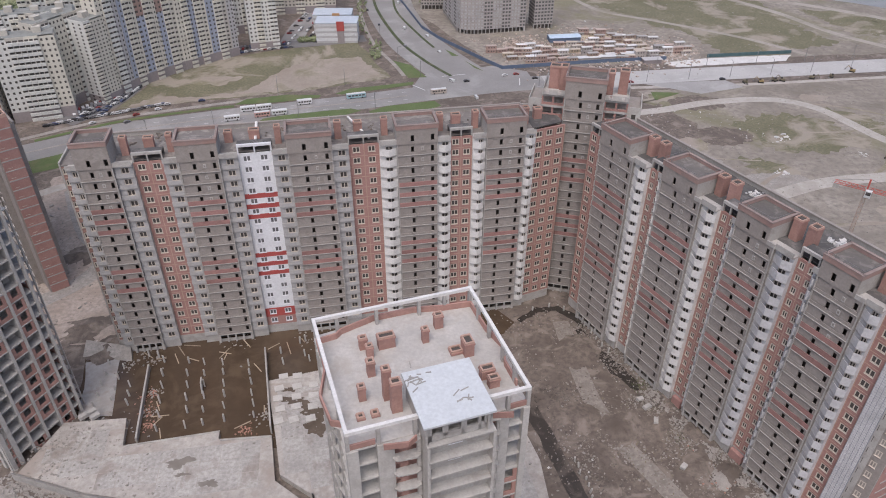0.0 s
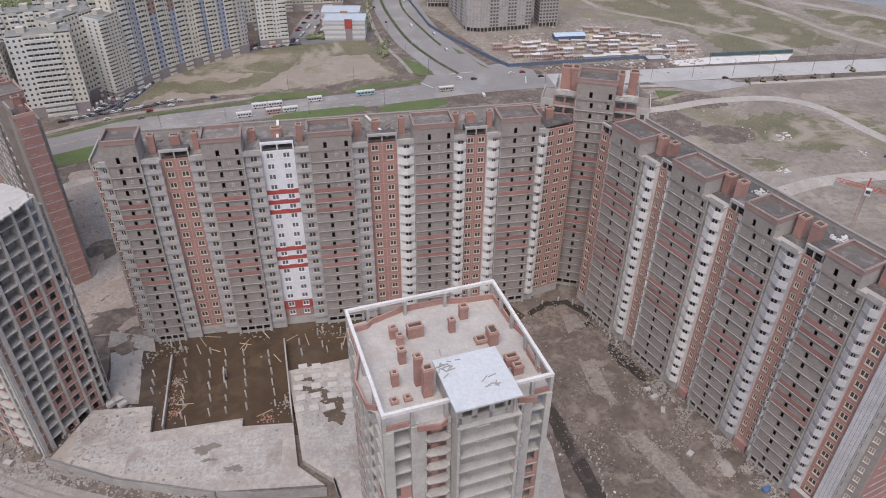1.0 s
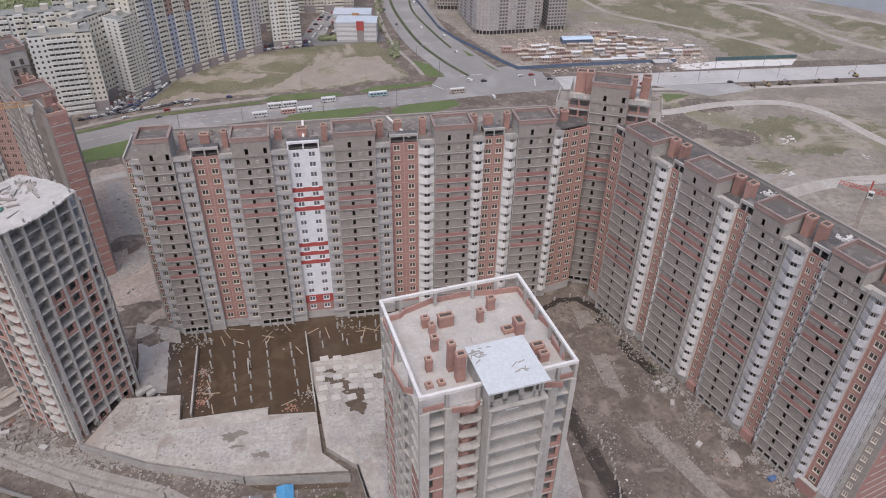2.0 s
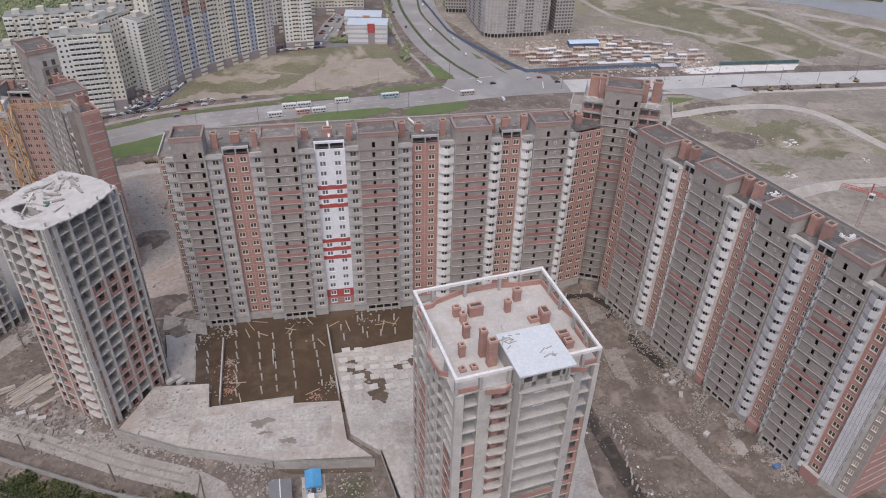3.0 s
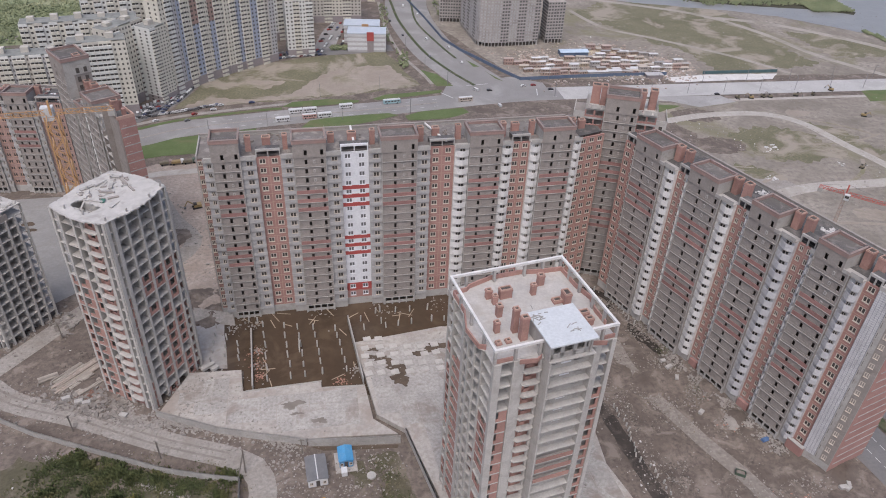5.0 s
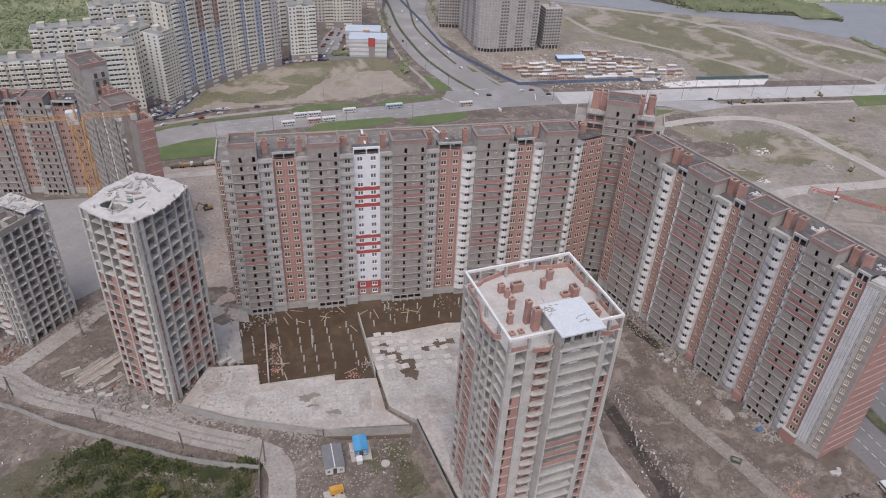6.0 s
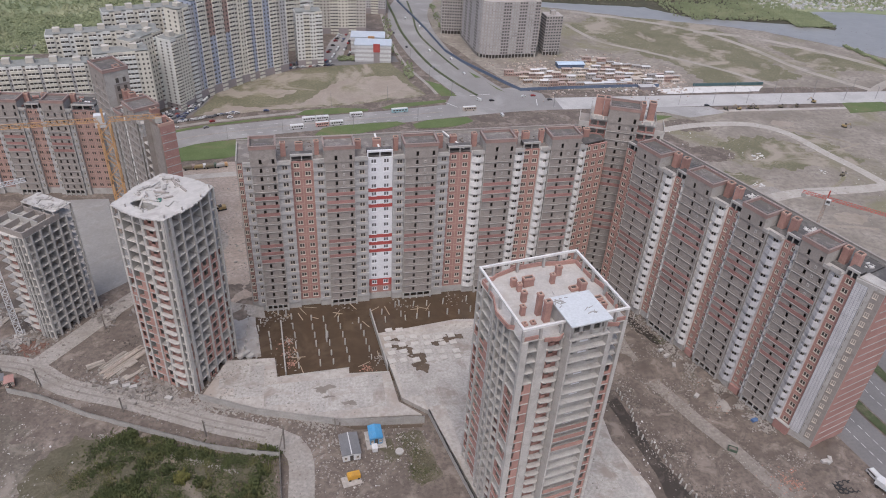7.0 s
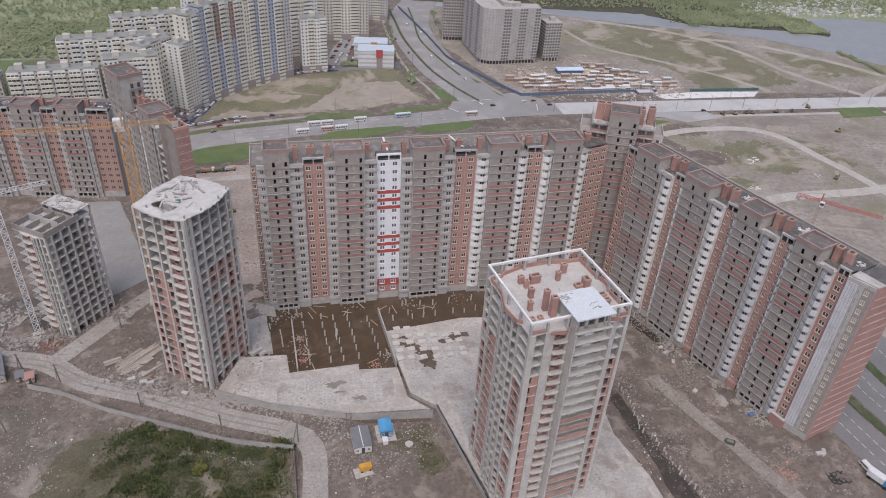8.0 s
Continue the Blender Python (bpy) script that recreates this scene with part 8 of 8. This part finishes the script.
# ---- vehicles ----
def car_proto(mat, label, van=False):
    c = thing("car", pose(0, -700, -60), label, "car", "cars on the streets")
    b = Bag()
    prof = [(-2.1, 0.35), (2.1, 0.35), (2.1, 0.8), (1.2, 0.95), (0.6, 1.45), (-1.2, 1.45), (-1.9, 0.95), (-2.1, 0.9)] if not van else [(-2.4, 0.35), (2.4, 0.35), (2.4, 1.0), (1.8, 1.9), (-2.4, 1.95)]
    n = len(prof)
    b.poly([(x, s * 0.85, z) for s in (-1, 1) for x, z in prof], [tuple(range(n)), tuple(range(2 * n - 1, n - 1, -1))] + [(i + n, (i + 1) % n + n, (i + 1) % n, i) for i in range(n)])
    for x in (-1.3, 1.3):
        for y in (-0.88, 0.7):
            cylinder(b, x, y, 0.33, 0.33, 0.18, "y", 8, 1)
    part("body", b, [mat, RUBBER], c)
    part("glazing", Bag().box(-1.3, 0.75, -0.87, 0.87, 1.0, 1.36) if not van else Bag().box(-1.0, 2.0, -0.87, 0.87, 1.15, 1.65), GLASS, c)
    return c


def paint(name, c):
    return surface(name, tuple(0.85 * v for v in c), c, 1.0, 6.0, rough=0.3, bump=0.0)


protos = [car_proto(paint("car_white", (0.62, 0.62, 0.62)), "white car on grey asphalt"), car_proto(paint("car_black", (0.03, 0.03, 0.035)), "black car on grey asphalt"), car_proto(paint("car_grey", (0.18, 0.18, 0.19)), "dark grey car on asphalt"), car_proto(paint("car_red", (0.25, 0.03, 0.03)), "dark red car on asphalt"),
          car_proto(paint("car_blue", (0.06, 0.08, 0.16)), "dark blue car on asphalt"), car_proto(paint("van_white", (0.66, 0.66, 0.65)), "white van on grey asphalt", True)]
rd = random.Random(44)


def put_car(x, y, turn, k=None, s=FS):
    p = protos[rd.choice((0, 0, 1, 1, 2, 2, 2, 2, 4, 4, 0, 3)) if k is None else k]
    ob = copy_thing(p, pose(x, y, 0.12, 0, 0, turn))
    ob.scale = (s, s, s)


park = [(-95, 247), (-83.5, 262), (-79, 280), (-67, 303), (-50, 317), (-31, 325.5), (-10, 330)]
for a, b_ in zip(park[:-1], park[1:]):
    d = Vector(b_) - Vector(a)
    n = int(d.length / 2.0)
    turn = math.degrees(math.atan2(d.y, d.x))
    for i in range(n):
        for side in (-3.6, 1.8, 4.6):
            if rd.random() < 0.85:
                nx, ny = -d.y / d.length, d.x / d.length
                put_car(a[0] + d.x * i / n + nx * side, a[1] + d.y * i / n + ny * side, turn + (60 if side > 0 else 8))
for i in range(34):
    put_car(-104 + i * 1.35 + rd.uniform(-0.2, 0.2), 237.5 + i * 0.55 + rd.uniform(-0.5, 0.5), 20 + rd.uniform(-6, 6))
for row in range(3):
    for i in range(11):
        if rd.random() < 0.8:
            put_car(-93 + row * 4.0 + 0.35 * i, 243 + row * 2.6 + i * 2.0, 35)
for row in range(4):
    for i in range(12):
        if rd.random() < 0.75:
            put_car(-15.5 + row * 4.5 + i * 0.9, 340 + i * 4.4, 70 if row else 20)
for x, y, turn, k in ((48.9, 402.6, 84, 5), (29.8, 389.1, 90, 1), (76.8, 250, 100, 5), (94.3, 276, 15, 0), (61.8, 338, 110, 0), (48.9, 322.5, 100, 2), (40.7, 422.6, 88, 5), (68.1, 271, 130, 5), (75, 270.2, 10, 1), (196.8, 261.8, 5, 1), (-45, 258, 8, 4), (-62, 250, 15, 0), (-70, 245, 30, 3), (50, 352, 105, 5), (66, 312, 110, 0), (100, 277, 10, 3), (108, 271, 4, 1), (-86, 238, 40, 0), (-72, 238, 35, 2), (36, 360, 92, 1), (152, 262, 3, 3)):
    put_car(x, y, turn, k)
for x, y, turn, k in ((126.5, 37, 104, 1), (129, 14, 98, 5)):
    put_car(x, y, turn, k, 0.9)
for p in protos:
    for o in (*p.children_recursive, p):
        bpy.data.objects.remove(o)


def bus(x, y, turn, mat, label, l=9.0, joint=False):
    s = 0.72
    b = thing("bus", pose(x, y, 0.12, 0, 0, turn), label, "bus", "buses on the road")
    for j in range(2 if joint else 1):
        o = -j * (l * s + 0.3)
        part("body", Bag().box(o - l * s / 2, o + l * s / 2, -1.25 * s, 1.25 * s, 0.4 * s, 3.0 * s), mat, b)
        part("roof", Bag().box(o - l * s / 2 + 0.1, o + l * s / 2 - 0.1, -1.15 * s, 1.15 * s, 3.0 * s, 3.12 * s), WHITEMETAL, b)
        for k in range(5):
            xx = o - l * s * 0.42 + k * l * s * 0.18
            part("window", Bag().box(xx, xx + l * s * 0.14, -1.28 * s, 1.28 * s, 1.5 * s, 2.4 * s), GLASS, b)
        for xx in (o - l * s * 0.3, o + l * s * 0.3):
            for yy in (-1.27 * s, 1.07 * s):
                part("wheel", cylinder(Bag(), xx, yy, 0.45 * s, 0.45 * s, 0.2 * s, "y", 10), RUBBER, b)


bus(-16.5, 246.6, 11, WHITEMETAL, "long white articulated bus on the road", 9, True)
bus(0.6, 250.6, 11, WHITEMETAL, "white bus with dark windows", 9)
bus(23.2, 255.6, 11, surface("teal_bus_paint", (0.28, 0.42, 0.45), (0.36, 0.5, 0.53), 0.6, 3.0, rough=0.35), "pale teal trolleybus with a white roof", 12)
bus(-28.6, 236.2, 12, WHITEMETAL, "white bus in the near lane", 9)
bus(-16.5, 239.2, 11, surface("red_white_bus", (0.45, 0.25, 0.22), (0.60, 0.40, 0.36), 0.6, 3.0, rough=0.35), "red and white bus in the near lane", 9)
bus(-9.4, 240.6, 11, WHITEMETAL, "white bus following another", 9)
bus(60.5, 257.4, 10, surface("tan_bus", (0.40, 0.33, 0.28), (0.52, 0.46, 0.40), 0.6, 3.0, rough=0.35), "pale bus crossing the junction", 10)


def digger(x, y, turn, mat, label, s=0.9):
    d = thing("excavator", pose(x, y, 0.1, 0, 0, turn) @ Matrix.Diagonal((s, s, s, 1)), label, "machine", "site machines")
    for yy in (-1.2, 0.7):
        part("crawler", Bag().box(-1.8, 1.8, yy, yy + 0.5, 0, 0.8), RUBBER, d)
    part("body", Bag().box(-1.7, 1.2, -1.1, 1.1, 0.85, 1.9), mat, d)
    part("cab", Bag().box(0.1, 1.3, 0.1, 1.1, 1.9, 2.8), GLASS, d)
    part("boom", Bag().beam((0.8, -0.3, 1.6), (3.2, -0.3, 3.6), 0.4), mat, d)
    part("arm", Bag().beam((3.2, -0.3, 3.6), (4.6, -0.3, 1.4), 0.3), mat, d)
    part("bucket", Bag().box(4.2, 5.0, -0.8, 0.2, 0.7, 1.4), STEEL, d)


FADEDYELLOW = surface("faded_machine_yellow", (0.26, 0.19, 0.09), (0.36, 0.27, 0.13), 0.8, 3.0)
OLIVE = surface("dull_machine_paint", (0.14, 0.12, 0.085), (0.22, 0.19, 0.13), 0.8, 3.0)
for x, y, k in ((205.8, 256.8, 0), (213.4, 256.6, 1), (221.0, 257.8, 0), (224.6, 257.6, 0), (240.2, 259.2, 0), (250.5, 260.0, 0), (264.6, 266.0, 1), (262, 232, 1)):
    digger(x, y, rd.uniform(0, 360), (OLIVE, FADEDYELLOW)[k], "parked dusty site machine", 0.72)
digger(-55, 160, 200, FADEDYELLOW, "yellow-brown excavator on bare ground", 0.95)
digger(226, 178, 30, OLIVE, "small machine on the dirt track", 0.6)
for i, (x, y) in enumerate(((-73, 195.0), (-68.5, 195.6), (-64, 196.2), (-59.5, 196.8))):
    t = thing("lorry", pose(x, y, 0.1, 0, 0, 14), "parked construction lorry behind the blocks", "lorry", "lorries")
    part("cab", Bag().box(1.3, 2.5, -0.8, 0.8, 0.5, 2.0), (COPING, WHITEMETAL, GREENM, ORANGE)[i], t)
    part("load_bed", Bag().box(-2.4, 1.2, -0.85, 0.85, 0.7, 1.7), (OLIVE, FADEDYELLOW, OLIVE, CONCRETE)[i], t)
    for xx in (-1.6, 1.8):
        for yy in (-0.9, 0.7):
            part("wheel", cylinder(Bag(), xx, yy, 0.4, 0.4, 0.2, "y", 10), RUBBER, t)
tr = thing("lorry", pose(129.5, 9.5, 0.1, 0, 0, -62), "blue and white lorry by the fence", "lorry", "lorries")
part("cab", Bag().box(1.6, 3.0, -1.1, 1.1, 0.6, 2.5), BLUE, tr)
part("load_bed", Bag().box(-3.0, 1.4, -1.15, 1.15, 0.9, 2.6), WHITEMETAL, tr)
for xx in (-2.0, 2.2):
    for yy in (-1.2, 0.95):
        part("wheel", cylinder(Bag(), xx, yy, 0.5, 0.5, 0.25, "y", 12), RUBBER, tr)

# street lamps
lamp_pole = Bag().beam((0, 0, 0), (0, 0, 7.6), 0.16).mesh("pole", [STEEL])
lamp_arm = Bag().beam((0, 0, 7.6), (1.4, 0, 7.9), 0.1).mesh("arm", [STEEL])
lamp_head = Bag().box(1.2, 1.9, -0.14, 0.14, 7.82, 7.96).mesh("lamp_head", [STEEL])
for x, y, turn in [(160 + 21 * i, 262.8 + 1.1 * i, 90) for i in range(13)] + [(170 + 26 * i, 278.2 + 0.9 * i, -90) for i in range(9)] + [(-60, 223.5, -80), (-35, 230, -80), (-1, 237, -80), (31.5, 243, -80), (54, 279, -40), (108, 262, 120), (110, 284, -60), (44, 300, 0), (36, 335, 0), (28, 372, 0), (25, 410, 0), (-12, 263, 90), (18, 271, 90)]:
    s = thing("street_lamp", pose(x, y, 0, 0, 0, turn), "slim grey steel street lamp", "street lamp", "street lamps")
    part("pole", lamp_pole, None, s)
    part("arm", lamp_arm, None, s)
    part("lamp_head", lamp_head, None, s)


# ---- woods ----
def woods(name, boxes, n, mat, label, seed, size=3.2):
    """Crowns of many uneven leaf clumps over the given rectangles (x0, x1, y0, y1)."""
    rnd = random.Random(seed)
    b = Bag()
    for i in range(n):
        x0, x1, y0, y1 = boxes[rnd.randrange(len(boxes))]
        cx, cy = rnd.uniform(x0, x1), rnd.uniform(y0, y1)
        h = size * rnd.uniform(0.8, 1.8)
        for k in range(5):
            ox, oy, oz = rnd.gauss(0, size * 0.28), rnd.gauss(0, size * 0.28), h * rnd.uniform(0.35, 1.0)
            r = size * rnd.uniform(0.22, 0.45)
            pts = [(cx + ox + r * rnd.uniform(-1, 1) * 0.5, cy + oy + r * rnd.uniform(-1, 1) * 0.5, oz + r)]
            for j in range(6):
                a = j * math.tau / 6 + rnd.uniform(-0.3, 0.3)
                q = r * rnd.uniform(0.6, 1.25)
                pts.append((cx + ox + q * math.cos(a), cy + oy + q * math.sin(a), oz + r * rnd.uniform(-0.5, 0.4)))
            pts.append((cx + ox, cy + oy, oz - r))
            b.poly(pts, [(0, 1 + j, 1 + (j + 1) % 6) for j in range(6)] + [(7, 1 + (j + 1) % 6, 1 + j) for j in range(6)])
    return solid(name, b, mat, label, "trees", kind="stuff")


# Leaf green lightened beyond its own tone: distance haze put into the colour.
CROWN = surface("hazed_tree_leaves", (0.17, 0.20, 0.105), (0.27, 0.295, 0.165), 0.06, 0.8, rough=0.8, bump=0.0, stain=(0.30, 0.30, 0.18), stain_scale=0.03, stain_amount=0.6)
woods("woods", [(-330, -165, 415, 520), (-320, -215, 345, 420), (-225, -150, 345, 420), (-170, -100, 370, 480), (-420, -250, 380, 520)], 9000, CROWN, "dense green woods behind the housing", 1, 1.5)
woods("woods", [(150, 330, 478, 560), (250, 366, 436, 520), (262, 360, 428, 470), (340, 372, 412, 450), (60, 160, 496, 560), (250, 420, 480, 620)], 7500, CROWN, "green woods along the river", 2, 1.4)
sheet("far_shore", ragged([(336, 461), (365, 455), (410, 457), (432, 452), (470, 441), (900, 400), (900, 1200), (300, 1200), (311, 507)], 7, 1.2, 53), 0.11, CROWN, "low green bank across the lake", "ground")
woods("woods", [(330, 620, 500, 640), (312, 420, 490, 560), (420, 640, 470, 560)], 4200, CROWN, "green woods across the lake", 4, 1.4)
woods("shrubs", [(349, 352, 360, 368), (351, 355, 346, 360), (354, 358, 322, 346), (356, 366, 300, 322)], 420, CROWN, "low shrubs on the lake bank", 5, 1.0)
village = Bag()
rv = random.Random(14)
for i in range(420):
    x, y, w = rv.uniform(338, 470), rv.uniform(462, 520), rv.uniform(1.2, 3.4)
    village.slope_box(x, y, 0.6, w, rv.uniform(1.0, 2.0), 1.4, (0, 0, rv.uniform(0, 180)), i % 3)
tagged(part("village", village, [WHITEMETAL, TINT["grey"], TINT["beige"]]), "scattered pale low houses across the lake", "village", kind="stuff")
woods("shrubs", [(24, 29, 345, 430), (30, 36, 300, 330), (-8, 2, 333, 338), (62, 66, 400, 460), (-8, 2, 333, 338)], 230, CROWN, "low trees along the streets", 3, 1.3)
sheet("woodland_floor", ragged([(-700, 330), (-200, 340), (-165, 345), (-105, 362), (-90, 470), (-100, 900), (-900, 900)], 20, 4, 61), 0.02, CROWN, "green forest floor", "ground")
sheet("lawn", ragged([(-240, 290), (-150, 286), (-140, 330), (-230, 345)], 5, 1.5, 71), 0.07, LAWN, "bright green lawn before the woods", "lawn")
sheet("pale_path", [(-199, 352), (-172, 356), (-170, 362), (-200, 360)], 0.08, TRACK, "pale path before the woods", "path")
foliage("grass_tufts", [(200 + 8 * (k % 7), 190 + 14 * (k // 7), 9) for k in range(35)] + [(150 + 14 * (k % 10), 150 + 12 * (k // 10), 12) for k in range(60)] + [(200 + 14 * (k % 9), 300 + 16 * (k // 9), 14) for k in range(63)], 5200, 0.2, MEADOW, "tufts of dull grass over the plain", 8, 0.6)
rubble("stones", [(150 + 16 * (k % 10), 120 + 14 * (k // 10), 14) for k in range(100)] + [(170 + 22 * (k % 12), 290 + 18 * (k // 12), 18) for k in range(84)], 3000, 0.55, TRACK, "stones and clods over the plain", 81, 0.5)
rubble("stones", [(145, 215, 5), (168, 225, 6), (180, 205, 4), (240, 175, 8), (150, 200, 8), (142, 180, 6)], 90, 0.7, TRASH, "pale scraps dumped on the plain", 82, 0.25)
rnd_t = random.Random(9)
for i in range(7):
    x, y = rnd_t.uniform(150, 300), rnd_t.uniform(120, 255) if i < 9 else rnd_t.uniform(300, 400)
    a = rnd_t.uniform(0, math.tau)
    pts = [(x + 14 * k * math.cos(a + 0.12 * k), y + 9 * k * math.sin(a + 0.12 * k)) for k in range(-2, 3)]
    ribbon("track", pts, rnd_t.uniform(0.8, 2.0), 0.055 + 0.001 * i, FIELDDIRT, "faint wheel track over the plain", "track")
for i in range(14):
    x, y = rnd_t.uniform(145, 290), rnd_t.uniform(130, 250)
    rr = rnd_t.uniform(3, 9)
    sheet("bare_patch", ragged([(x + rr * 1.6 * math.cos(k * 0.7), y + rr * math.sin(k * 0.7)) for k in range(9)], 1.5, 1.0, 200 + i), 0.052 + 0.0005 * i, (FIELDDIRT, TRACK, DIRT)[i % 3], "patch of bare ground on the plain", "ground")


# ---- loose things on the long roofs and scraps on the plain ----
part("roof_duct", Bag().beam((3.9, 0.9, ZT + 1.3), (3.9, 13.4, ZT + 1.5), 0.55, 0.4), CREAM, LW, "pale duct laid across the roof")
part("roof_duct", Bag().beam((29.6, 1.2, ZT + 0.9), (25.6, 13.2, ZT + 1.2), 0.5, 0.35), CREAM, LW)
rubble("roof_clutter", [tuple(LW.matrix_basis @ Vector((x, y, 0)))[:2] + (w,) for x, y, w in ((6.0, 8.0, 1.2), (9.8, 10.5, 0.7), (23.2, 9.5, 0.8), (30.8, 9.0, 0.8), (34.0, 6.0, 0.6), (-25, 9, 1.0), (-18, 11, 1.2), (50, 9, 1.2), (54.0, 6, 0.8))], 110, 0.9, DIRTCLOD, "building leftovers strewn on the long roof", 201, 0.6, ZT + 0.25)
rubble("roof_clutter", [tuple(RW.matrix_basis @ Vector((x, y, 0)))[:2] + (w,) for x, y, w in ((55.0, 9.5, 0.6), (56.2, 10.2, 0.5), (36.5, 10.5, 0.8), (18.4, 9.5, 0.7), (73, 9.0, 0.6))], 70, 1.0, TRASH, "white sheets and bags on the dark roof", 202, 0.4, ZT + 0.25)
rubble("scraps", [(192.0, 198.8, 2.6), (193.5, 200.0, 2.2), (218.7, 182.4, 1.0), (180.5, 170.4, 1.2)], 40, 1.6, TRASH, "pale broken slabs dumped on the grass", 203, 0.3)
